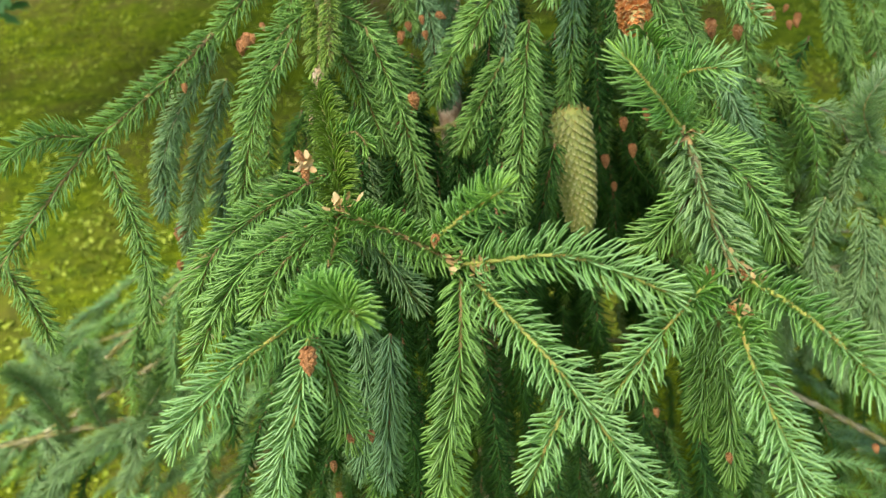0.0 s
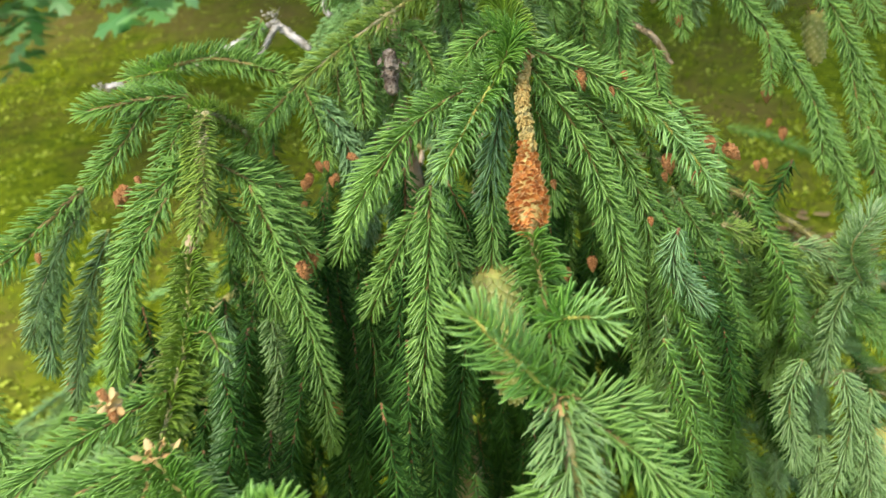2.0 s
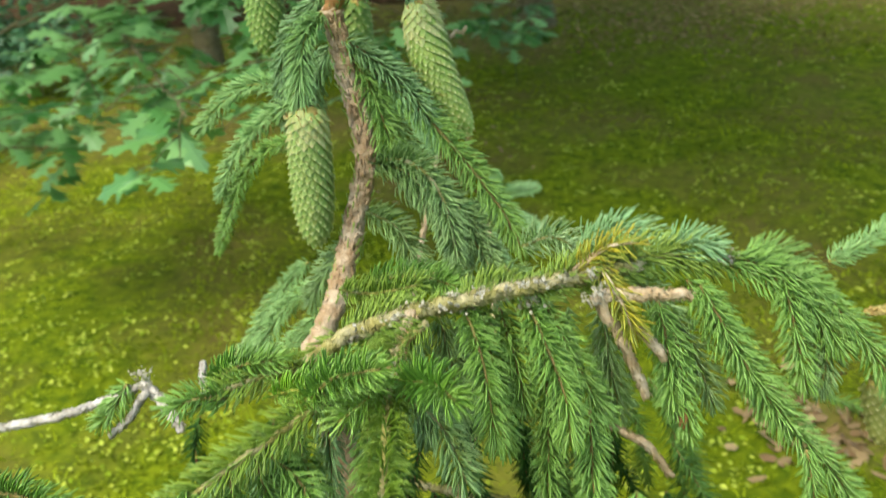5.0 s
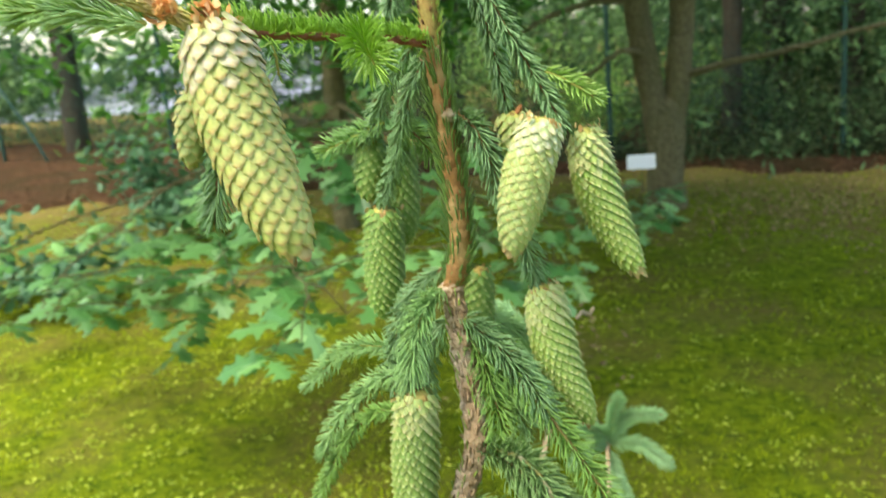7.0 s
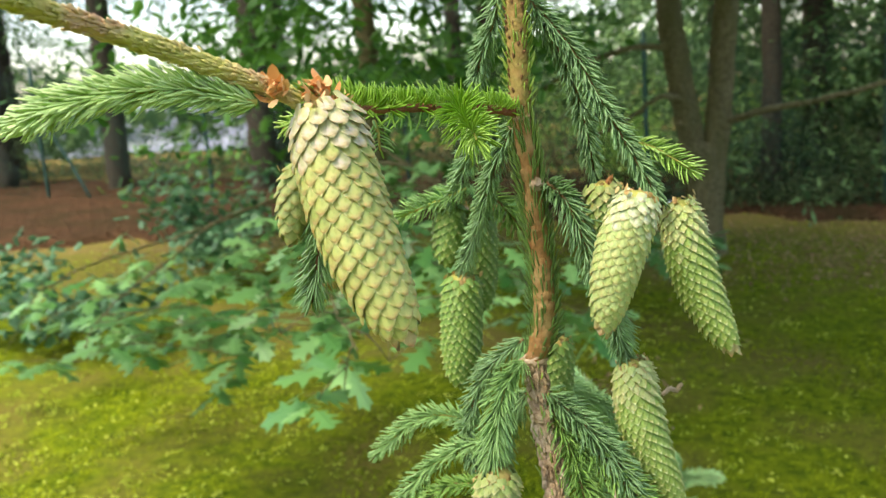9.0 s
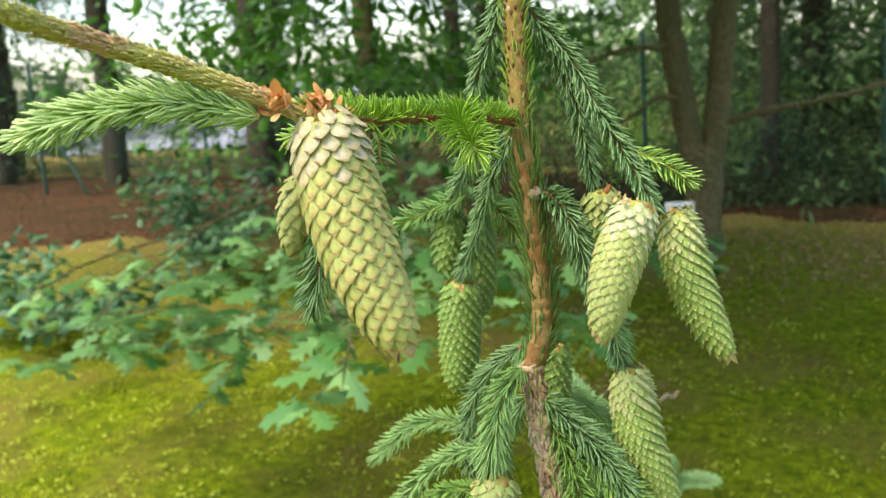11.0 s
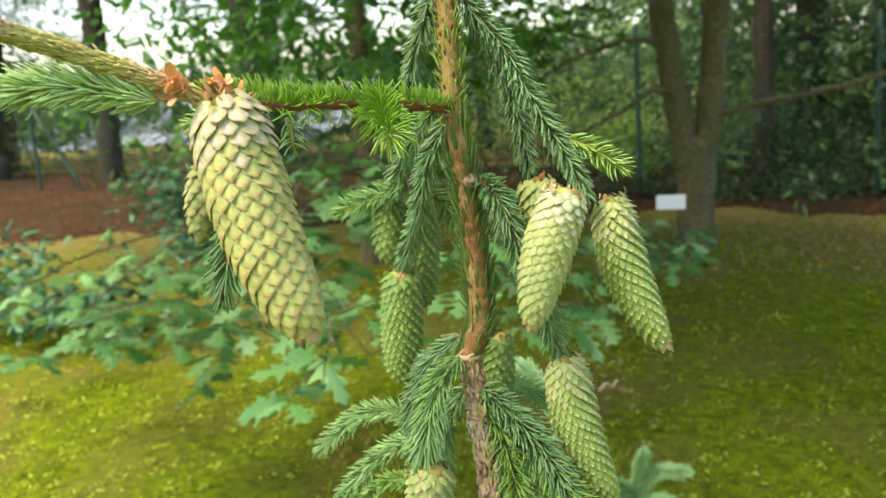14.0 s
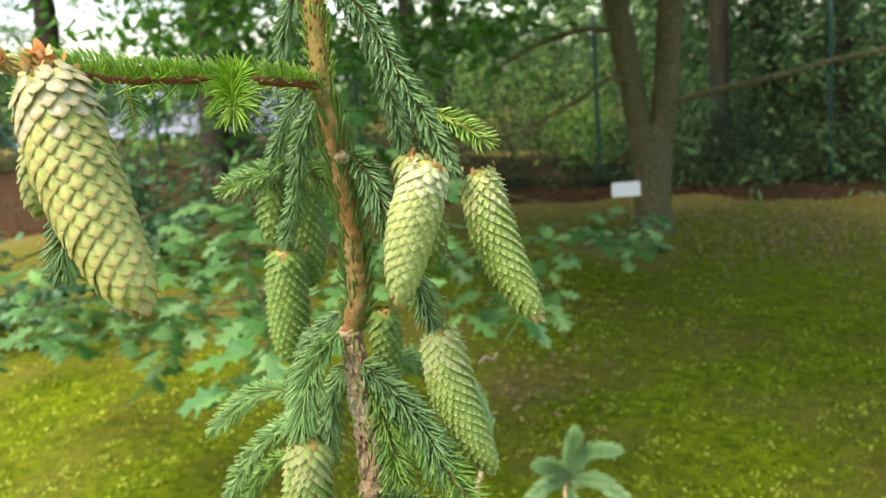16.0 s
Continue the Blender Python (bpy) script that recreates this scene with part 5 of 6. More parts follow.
bare_twig('white', [(-0.299, -0.172, 1.211), (-0.269, -0.174, 1.215), (-0.196, -0.180, 1.230), (-0.129, -0.190, 1.256)], r=0.0033)
bare_twig('white', [(-0.129, -0.190, 1.257), (-0.117, -0.200, 1.250), (-0.097, -0.220, 1.239)], r=0.0036)
bare_twig('white', [(-0.125, -0.200, 1.257), (-0.141, -0.200, 1.237), (-0.159, -0.200, 1.223)], r=0.0026)
bare_twig('white', [(-0.081, -0.200, 1.277), (-0.080, -0.210, 1.269), (-0.075, -0.220, 1.264)], r=0.0023)
bare_twig('tan', [(0.167, -0.226, 1.319), (0.193, -0.222, 1.316), (0.223, -0.219, 1.312)], r=0.004)
bare_twig('tan', [(0.167, -0.229, 1.320), (0.182, -0.225, 1.286), (0.196, -0.221, 1.245)], r=0.0036)
bare_twig('tan', [(0.191, -0.222, 1.293), (0.200, -0.222, 1.282), (0.207, -0.222, 1.273)], r=0.0034)
bare_twig('olive', [(-0.001, -0.240, 1.294), (0.021, -0.232, 1.306), (0.060, -0.224, 1.315), (0.093, -0.223, 1.320), (0.134, -0.223, 1.327), (0.168, -0.214, 1.327), (0.196, -0.200, 1.324)], r=0.0043)
shoot('olive', [(0.071, -0.235, 1.313), (0.027, -0.270, 1.297), (-0.021, -0.305, 1.282), (-0.068, -0.330, 1.261), (-0.093, -0.335, 1.246)], nl=0.014, r=0.0026, part='bough')
shoot('mid', [(-0.093, -0.335, 1.246), (-0.114, -0.360, 1.233), (-0.136, -0.380, 1.215)], nl=0.015)
shoot('mid', [(-0.234, -0.290, 1.249), (-0.189, -0.300, 1.261), (-0.149, -0.310, 1.265), (-0.093, -0.330, 1.251)], nl=0.014, r=0.002)
shoot('bright', [(-0.188, -0.300, 1.259), (-0.198, -0.320, 1.263), (-0.213, -0.330, 1.265)], nl=0.014)
shoot('mid', [(-0.089, -0.335, 1.246), (-0.080, -0.350, 1.223), (-0.077, -0.360, 1.193)], nl=0.014)
shoot('mid', [(-0.016, -0.290, 1.269), (0.002, -0.300, 1.254), (0.010, -0.320, 1.232)], nl=0.013)
shoot('mid', [(-0.052, -0.320, 1.273), (-0.046, -0.340, 1.248), (-0.046, -0.350, 1.219)], nl=0.013)
shoot('olive', [(0.051, -0.268, 1.299), (0.055, -0.330, 1.292), (0.062, -0.410, 1.294), (0.065, -0.450, 1.288)], nl=0.014, r=0.0026, part='bough')
shoot('bright', [(0.051, -0.268, 1.299), (0.040, -0.290, 1.300), (0.027, -0.300, 1.295)], nl=0.014)
shoot('grey', [(0.055, -0.270, 1.292), (0.077, -0.280, 1.276), (0.090, -0.300, 1.252)], nl=0.015)
shoot('mid', [(0.064, -0.450, 1.288), (0.028, -0.480, 1.281), (-0.006, -0.500, 1.268), (-0.043, -0.520, 1.229)], nl=0.015)
shoot('fresh', [(0.059, -0.455, 1.292), (0.035, -0.500, 1.279), (0.011, -0.530, 1.255)], nl=0.014)
shoot('mid', [(0.062, -0.430, 1.295), (0.044, -0.450, 1.302), (0.028, -0.460, 1.290)], nl=0.014)
shoot('mid', [(0.062, -0.440, 1.297), (0.055, -0.470, 1.298), (0.048, -0.490, 1.294)], nl=0.013, den=1.4)
shoot('mid', [(0.067, -0.450, 1.291), (0.104, -0.450, 1.271), (0.142, -0.456, 1.242)], nl=0.014)
shoot('fresh', [(0.142, -0.456, 1.242), (0.158, -0.465, 1.222), (0.173, -0.475, 1.200)], nl=0.013)
shoot('mid', [(0.067, -0.450, 1.281), (0.090, -0.460, 1.245), (0.110, -0.470, 1.190), (0.125, -0.470, 1.114)], nl=0.014)
shoot('mid', [(0.073, -0.440, 1.282), (0.111, -0.440, 1.235), (0.135, -0.440, 1.181), (0.145, -0.440, 1.121)], nl=0.013)
shoot('dark', [(0.055, -0.445, 1.273), (0.043, -0.455, 1.237), (0.034, -0.460, 1.192)], nl=0.013)
shoot('mid', [(0.069, -0.440, 1.258), (0.077, -0.445, 1.219), (0.077, -0.450, 1.184)], nl=0.013)
bare_twig('husk', [(0.065, -0.452, 1.286), (0.058, -0.500, 1.276), (0.056, -0.550, 1.271)], r=0.0033)
shoot('olive', [(-0.123, -0.385, 1.231), (-0.138, -0.410, 1.259), (-0.142, -0.430, 1.263), (-0.139, -0.465, 1.237), (-0.144, -0.493, 1.209)], nl=0.012, r=0.003, den=1.3, part='bough')
bare_twig('pale', [(-0.142, -0.492, 1.214), (-0.148, -0.500, 1.197), (-0.150, -0.510, 1.182)], r=0.0032)
shoot('mid', [(-0.141, -0.450, 1.246), (-0.171, -0.465, 1.229), (-0.206, -0.475, 1.178)], nl=0.014)
shoot('mid', [(-0.135, -0.450, 1.245), (-0.104, -0.460, 1.223), (-0.081, -0.463, 1.171)], nl=0.014)
shoot('mid', [(-0.139, -0.455, 1.230), (-0.120, -0.470, 1.200), (-0.105, -0.480, 1.144)], nl=0.014)
shoot('mid', [(-0.144, -0.380, 1.214), (-0.106, -0.400, 1.196), (-0.088, -0.420, 1.147)], nl=0.014)
shoot('mid', [(-0.148, -0.410, 1.272), (-0.176, -0.420, 1.277), (-0.212, -0.430, 1.276)], nl=0.012, r=0.002)
shoot('mid', [(-0.169, -0.410, 1.278), (-0.194, -0.430, 1.251), (-0.217, -0.440, 1.229)], nl=0.013)
shoot('mid', [(-0.147, -0.420, 1.269), (-0.153, -0.440, 1.259), (-0.162, -0.450, 1.244)], nl=0.013)
shoot('mid', [(-0.133, -0.370, 1.206), (-0.101, -0.390, 1.162), (-0.078, -0.410, 1.109)], nl=0.014)
shoot('dark', [(-0.078, -0.340, 1.239), (-0.060, -0.360, 1.200), (-0.061, -0.380, 1.140)], nl=0.013)
shoot('mid', [(-0.011, -0.450, 1.191), (-0.027, -0.460, 1.168), (-0.049, -0.470, 1.132)], nl=0.014)
shoot('mid', [(-0.001, -0.450, 1.189), (-0.008, -0.460, 1.161), (-0.027, -0.470, 1.120)], nl=0.014)
shoot('mid', [(0.002, -0.450, 1.185), (0.012, -0.460, 1.158), (0.016, -0.470, 1.114)], nl=0.014)
shoot('mid', [(0.231, -0.200, 1.307), (0.264, -0.220, 1.244), (0.311, -0.235, 1.180), (0.353, -0.250, 1.095), (0.374, -0.260, 1.031)], nl=0.013)
shoot('mid', [(0.311, -0.180, 1.284), (0.342, -0.190, 1.241), (0.365, -0.210, 1.193), (0.413, -0.220, 1.098)], nl=0.014)
shoot('mid', [(0.140, -0.215, 1.308), (0.156, -0.225, 1.270), (0.172, -0.230, 1.233)], nl=0.013)
bare_twig('tan', [(0.172, -0.230, 1.233), (0.194, -0.230, 1.216), (0.208, -0.230, 1.192)], r=0.0025)
shoot('mid', [(0.100, -0.210, 1.309), (0.106, -0.230, 1.273), (0.110, -0.250, 1.234)], nl=0.013)
shoot('mid', [(0.135, -0.200, 1.292), (0.136, -0.220, 1.243), (0.132, -0.250, 1.198)], nl=0.014)
shoot('mid', [(0.160, -0.240, 1.252), (0.159, -0.260, 1.214), (0.161, -0.280, 1.175)], nl=0.014)
shoot('mid', [(0.216, -0.200, 1.278), (0.218, -0.210, 1.253), (0.221, -0.220, 1.214)], nl=0.012)
shoot('mid', [(0.181, -0.280, 1.224), (0.180, -0.300, 1.202), (0.182, -0.310, 1.174)], nl=0.013)
shoot('mid', [(0.285, -0.240, 1.214), (0.289, -0.245, 1.187), (0.286, -0.250, 1.165)], nl=0.008)
shoot('mid', [(0.311, -0.235, 1.180), (0.331, -0.250, 1.139), (0.336, -0.260, 1.092)], nl=0.012)
shoot('mid', [(0.371, -0.200, 1.183), (0.376, -0.220, 1.140), (0.391, -0.230, 1.067)], nl=0.011)
shoot('grey', [(0.297, -0.170, 1.274), (0.313, -0.180, 1.251), (0.309, -0.190, 1.221)], nl=0.013)
shoot('mid', [(0.387, -0.160, 1.242), (0.394, -0.170, 1.219), (0.407, -0.180, 1.186)], nl=0.014)
shoot('blue', [(0.333, -0.120, 1.276), (0.369, -0.100, 1.282), (0.402, -0.080, 1.289)], nl=0.011)
shoot('mid', [(0.257, -0.177, 1.312), (0.283, -0.180, 1.303), (0.311, -0.180, 1.284)], nl=0.014)
bare_twig('husk', [(0.339, -0.170, 1.264), (0.380, -0.160, 1.261), (0.431, -0.150, 1.263)], r=0.002)
shoot('mid', [(0.174, -0.360, 1.211), (0.194, -0.370, 1.184), (0.204, -0.380, 1.136)], nl=0.013)
shoot('mid', [(0.172, -0.400, 1.153), (0.192, -0.410, 1.113), (0.210, -0.420, 1.051)], nl=0.014)
shoot('mid', [(0.140, -0.430, 1.157), (0.152, -0.440, 1.133), (0.153, -0.450, 1.087)], nl=0.014)
shoot('olive', [(0.205, -0.400, 1.127), (0.264, -0.370, 1.075), (0.322, -0.343, 1.015)], nl=0.012, r=0.0025, part='bough')
shoot('pale', [(0.322, -0.343, 1.015), (0.331, -0.350, 1.059), (0.339, -0.350, 1.098)], nl=0.02, den=0.7)
shoot('mid', [(0.322, -0.343, 1.015), (0.351, -0.340, 0.999), (0.385, -0.340, 0.971)], nl=0.016)
shoot('mid', [(0.318, -0.343, 1.011), (0.295, -0.360, 1.001), (0.281, -0.370, 0.966)], nl=0.014)
shoot('mid', [(0.268, -0.370, 1.077), (0.254, -0.380, 1.056), (0.245, -0.390, 1.019)], nl=0.014)
shoot('dark', [(-0.039, -0.240, 1.252), (-0.042, -0.250, 1.204), (-0.055, -0.260, 1.161)], nl=0.014)
shoot('dark', [(-0.007, -0.200, 1.245), (-0.006, -0.220, 1.201), (-0.009, -0.240, 1.154)], nl=0.014)
shoot('dark', [(-0.055, -0.270, 1.246), (-0.059, -0.280, 1.202), (-0.070, -0.290, 1.159)], nl=0.014)
shoot('dark', [(0.021, -0.200, 1.246), (0.021, -0.220, 1.192), (0.018, -0.250, 1.146)], nl=0.014)
shoot('dark', [(-0.035, -0.220, 1.178), (-0.037, -0.240, 1.136), (-0.047, -0.260, 1.083)], nl=0.014)
shoot('dark', [(0.000, -0.300, 1.209), (0.005, -0.330, 1.174), (-0.003, -0.350, 1.130)], nl=0.014)
shoot('dark', [(-0.046, -0.300, 1.182), (-0.052, -0.330, 1.152), (-0.058, -0.360, 1.125)], nl=0.014)
shoot('mid', [(-0.029, -0.280, 1.267), (-0.020, -0.300, 1.239), (-0.029, -0.310, 1.204)], nl=0.013)
shoot('mid', [(-0.010, -0.260, 1.263), (0.004, -0.290, 1.241), (0.011, -0.310, 1.209)], nl=0.013)
shoot('mid', [(-0.041, -0.290, 1.263), (-0.036, -0.310, 1.237), (-0.044, -0.320, 1.207)], nl=0.013)
shoot('mid', [(-0.064, -0.310, 1.257), (-0.065, -0.330, 1.228), (-0.073, -0.340, 1.190)], nl=0.013)
shoot('mid', [(0.033, -0.250, 1.275), (0.034, -0.280, 1.246), (0.032, -0.300, 1.219)], nl=0.013)
shoot('mid', [(-0.127, -0.660, 1.194), (-0.096, -0.700, 1.200), (-0.068, -0.734, 1.201)], nl=0.013, r=0.0018, part='bough')
shoot('fresh', [(-0.077, -0.725, 1.209), (-0.059, -0.735, 1.228), (-0.046, -0.750, 1.244)], nl=0.013)
shoot('fresh', [(-0.066, -0.735, 1.200), (-0.026, -0.755, 1.212), (-0.002, -0.765, 1.207), (0.022, -0.770, 1.194)], nl=0.014)
shoot('fresh', [(-0.062, -0.735, 1.192), (-0.036, -0.770, 1.173), (-0.014, -0.785, 1.140), (0.009, -0.790, 1.095), (0.018, -0.790, 1.061)], nl=0.014)
shoot('mid', [(-0.067, -0.735, 1.193), (-0.072, -0.750, 1.156), (-0.082, -0.750, 1.107), (-0.090, -0.740, 1.047)], nl=0.014)
shoot('fresh', [(-0.027, -0.775, 1.143), (-0.038, -0.785, 1.130), (-0.046, -0.790, 1.115)], nl=0.012)
shoot('mid', [(-0.130, -0.620, 1.199), (-0.168, -0.640, 1.190), (-0.200, -0.650, 1.171), (-0.215, -0.660, 1.145)], nl=0.014)
shoot('mid', [(-0.129, -0.660, 1.192), (-0.167, -0.670, 1.182), (-0.198, -0.670, 1.150), (-0.223, -0.670, 1.109)], nl=0.014)
shoot('mid', [(-0.131, -0.660, 1.189), (-0.158, -0.680, 1.177), (-0.176, -0.690, 1.154)], nl=0.013)
shoot('grey', [(-0.139, -0.655, 1.187), (-0.152, -0.660, 1.185), (-0.167, -0.660, 1.173)], nl=0.013)
shoot('mid', [(-0.126, -0.660, 1.190), (-0.131, -0.700, 1.186), (-0.142, -0.738, 1.183)], nl=0.013, r=0.0016, part='bough')
shoot('fresh', [(-0.143, -0.740, 1.184), (-0.123, -0.770, 1.215), (-0.109, -0.800, 1.225)], nl=0.014, den=1.5)
shoot('fresh', [(-0.145, -0.740, 1.183), (-0.168, -0.760, 1.179), (-0.191, -0.770, 1.162), (-0.207, -0.772, 1.146)], nl=0.014)
shoot('fresh', [(-0.139, -0.750, 1.180), (-0.149, -0.760, 1.149), (-0.163, -0.760, 1.115), (-0.176, -0.750, 1.069)], nl=0.013)
shoot('mid', [(-0.137, -0.740, 1.172), (-0.133, -0.740, 1.140), (-0.132, -0.735, 1.100)], nl=0.013)
shoot('dark', [(-0.108, -0.680, 1.124), (-0.113, -0.690, 1.088), (-0.125, -0.680, 1.006)], nl=0.014)
shoot('dark', [(-0.132, -0.660, 1.156), (-0.124, -0.660, 1.124), (-0.131, -0.660, 1.055), (-0.143, -0.660, 0.998)], nl=0.014)
shoot('grey', [(-0.122, -0.650, 1.179), (-0.106, -0.660, 1.164), (-0.091, -0.660, 1.127)], nl=0.013)
shoot('olive', [(-0.146, -0.495, 1.204), (-0.133, -0.570, 1.195), (-0.127, -0.655, 1.191)], nl=0.014, r=0.0026, den=1.6, part='bough')
shoot('mid', [(-0.134, -0.570, 1.195), (-0.117, -0.580, 1.203), (-0.111, -0.590, 1.197)], nl=0.012, den=0.6)
shoot('mid', [(0.050, -0.605, 1.255), (0.050, -0.645, 1.247), (0.050, -0.690, 1.229)], nl=0.015, r=0.0018, part='bough')
shoot('grey', [(0.050, -0.690, 1.229), (0.051, -0.720, 1.208), (0.059, -0.740, 1.182)], nl=0.016, r=0.003, den=1.2, part='bough')
shoot('fresh', [(0.049, -0.690, 1.231), (0.033, -0.695, 1.255), (0.018, -0.690, 1.274)], nl=0.015)
shoot('fresh', [(0.050, -0.660, 1.244), (0.057, -0.675, 1.256), (0.071, -0.680, 1.257)], nl=0.014)
shoot('mid', [(0.053, -0.690, 1.224), (0.077, -0.700, 1.206), (0.103, -0.700, 1.161)], nl=0.014)
shoot('mid', [(0.052, -0.690, 1.223), (0.072, -0.680, 1.215), (0.088, -0.680, 1.201)], nl=0.014)
shoot('mid', [(0.051, -0.710, 1.212), (0.039, -0.710, 1.195), (0.025, -0.700, 1.169)], nl=0.014)
shoot('fresh', [(0.052, -0.740, 1.181), (0.023, -0.770, 1.183), (-0.007, -0.780, 1.151)], nl=0.014)
shoot('fresh', [(0.063, -0.745, 1.181), (0.076, -0.780, 1.183), (0.087, -0.810, 1.178), (0.100, -0.820, 1.164)], nl=0.014)
shoot('fresh', [(0.055, -0.757, 1.172), (0.052, -0.790, 1.164), (0.062, -0.810, 1.135), (0.077, -0.810, 1.098)], nl=0.014)
shoot('mid', [(0.051, -0.720, 1.163), (0.057, -0.720, 1.119), (0.065, -0.700, 1.042)], nl=0.014)
shoot('mid', [(0.057, -0.730, 1.148), (0.071, -0.720, 1.085), (0.084, -0.710, 1.007)], nl=0.014)
shoot('mid', [(-0.217, -0.450, 1.234), (-0.261, -0.490, 1.209), (-0.301, -0.517, 1.190)], nl=0.014, r=0.002, part='bough')
shoot('mid', [(-0.301, -0.517, 1.190), (-0.333, -0.530, 1.160), (-0.374, -0.550, 1.123), (-0.406, -0.560, 1.092)], nl=0.013, r=0.0018, den=0.7)
shoot('mid', [(-0.299, -0.517, 1.194), (-0.326, -0.530, 1.203), (-0.354, -0.545, 1.192)], nl=0.013)
shoot('mid', [(-0.291, -0.520, 1.187), (-0.284, -0.530, 1.137), (-0.284, -0.535, 1.096), (-0.298, -0.535, 1.036)], nl=0.012)
shoot('mid', [(-0.372, -0.550, 1.118), (-0.361, -0.555, 1.091), (-0.356, -0.560, 1.059)], nl=0.012)
shoot('grey', [(-0.218, -0.450, 1.226), (-0.257, -0.460, 1.178), (-0.281, -0.465, 1.132)], nl=0.012)
shoot('grey', [(-0.220, -0.430, 1.193), (-0.254, -0.440, 1.131), (-0.284, -0.440, 1.056)], nl=0.012)
shoot('mid', [(-0.160, -0.470, 1.230), (-0.191, -0.485, 1.189), (-0.220, -0.490, 1.113)], nl=0.014)
shoot('mid', [(-0.028, -0.440, 1.229), (-0.051, -0.450, 1.193), (-0.065, -0.455, 1.167)], nl=0.013)
# inner shoots here take the needle colour darkened for shade
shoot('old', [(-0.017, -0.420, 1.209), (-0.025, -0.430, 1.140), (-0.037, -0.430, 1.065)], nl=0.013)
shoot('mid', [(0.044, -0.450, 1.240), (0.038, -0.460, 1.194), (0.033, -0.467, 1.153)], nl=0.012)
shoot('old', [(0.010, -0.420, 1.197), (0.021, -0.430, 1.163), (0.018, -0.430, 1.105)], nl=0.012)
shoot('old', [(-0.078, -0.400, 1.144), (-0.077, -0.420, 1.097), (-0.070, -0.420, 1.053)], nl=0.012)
shoot('dark', [(0.145, -0.500, 1.187), (0.143, -0.500, 1.162), (0.162, -0.500, 1.128)], nl=0.013)
cone('A', [(-0.057, -0.210, 1.643), (-0.0260, -0.211, 1.5335)], w=0.0365, bend=0.04)
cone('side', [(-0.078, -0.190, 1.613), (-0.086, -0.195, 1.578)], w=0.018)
cone('pale', [(0.075, -0.045, 1.575), (0.050, -0.051, 1.490)], w=0.031, bend=0.03)
cone('knobby', [(0.097, -0.002, 1.563), (0.130, 0.004, 1.461)], w=0.030, bend=0.06)
cone('green', [(0.047, 0.018, 1.575), (0.057, 0.020, 1.498)], w=0.028)
cone('knobby', [(0.064, -0.013, 1.459), (0.092, -0.004, 1.353)], w=0.031, bend=0.06)
cone('dark', [(-0.059, 0.033, 1.509), (-0.068, 0.040, 1.422)], w=0.030)
cone('dark', [(-0.050, 0.060, 1.556), (-0.054, 0.062, 1.475)], w=0.028)
cone('dark', [(-0.067, 0.045, 1.563), (-0.073, 0.047, 1.515)], w=0.024)
cone('green', [(-0.022, -0.055, 1.397), (-0.033, -0.054, 1.289)], w=0.031)
cone('dark', [(0.008, 0.050, 1.456), (0.002, 0.055, 1.382)], w=0.022)
cone('olive', [(0.034, -0.467, 1.152), (0.042, -0.468, 1.042)], w=0.031)
cone('olive', [(0.361, -0.150, 1.196), (0.368, -0.150, 1.147)], w=0.02)
cone('dry', [(0.055, -0.545, 1.270), (0.049, -0.600, 1.252)], w=0.024)
bud((-0.194, -0.440, 1.228), (-0.201, -0.450, 1.218))
bud((-0.083, -0.462, 1.174), (-0.080, -0.463, 1.165))
bud((0.170, -0.373, 1.175), (0.173, -0.373, 1.158))
bud((0.291, -0.235, 1.166), (0.291, -0.236, 1.148))
bud((0.296, -0.235, 1.133), (0.293, -0.236, 1.125))
bud((0.308, -0.235, 1.123), (0.308, -0.236, 1.110))
bud((-0.080, -0.462, 1.178), (-0.084, -0.465, 1.162))
bud((-0.201, -0.440, 1.225), (-0.202, -0.440, 1.212))
bud((0.064, -0.455, 1.292), (0.068, -0.460, 1.286))
bud((0.095, -0.452, 1.275), (0.099, -0.455, 1.262))
bud((0.191, -0.400, 1.198), (0.195, -0.400, 1.185))
bud((-0.056, -0.400, 1.215), (-0.048, -0.400, 1.210))
bud((-0.079, -0.390, 1.208), (-0.077, -0.390, 1.199))
bud((0.216, -0.220, 1.231), (0.218, -0.220, 1.219))
bud((0.388, -0.230, 1.073), (0.400, -0.230, 1.063))
bud((-0.084, -0.400, 1.204), (-0.087, -0.400, 1.193))
bud((-0.067, -0.400, 1.202), (-0.065, -0.400, 1.195))
bud((-0.095, -0.420, 1.138), (-0.095, -0.420, 1.125))
bud((-0.081, -0.500, 1.192), (-0.079, -0.500, 1.179))
bud((0.183, -0.400, 1.177), (0.185, -0.400, 1.163))
bud((-0.138, -0.762, 1.184), (-0.139, -0.766, 1.171))
bud((-0.058, -0.736, 1.204), (-0.055, -0.740, 1.201))
bud((-0.054, -0.737, 1.191), (-0.059, -0.742, 1.192))
bud((-0.076, -0.727, 1.213), (-0.077, -0.729, 1.209))
bud((0.046, -0.742, 1.188), (0.048, -0.744, 1.182))
bud((0.062, -0.743, 1.185), (0.062, -0.745, 1.181))
bud((0.051, -0.757, 1.173), (0.059, -0.757, 1.171))
bud((-0.131, -0.735, 1.104), (-0.134, -0.735, 1.097))
bud((0.167, -0.420, 1.026), (0.172, -0.420, 1.008))
bud((-0.288, -0.420, 1.069), (-0.295, -0.420, 1.050))
bud((-0.089, -0.410, 1.188), (-0.092, -0.410, 1.181))
bud((-0.143, -0.652, 1.228), (-0.140, -0.654, 1.222))
bud((-0.141, -0.652, 1.218), (-0.140, -0.654, 1.210))
bud((0.203, -0.400, 1.190), (0.214, -0.400, 1.178))
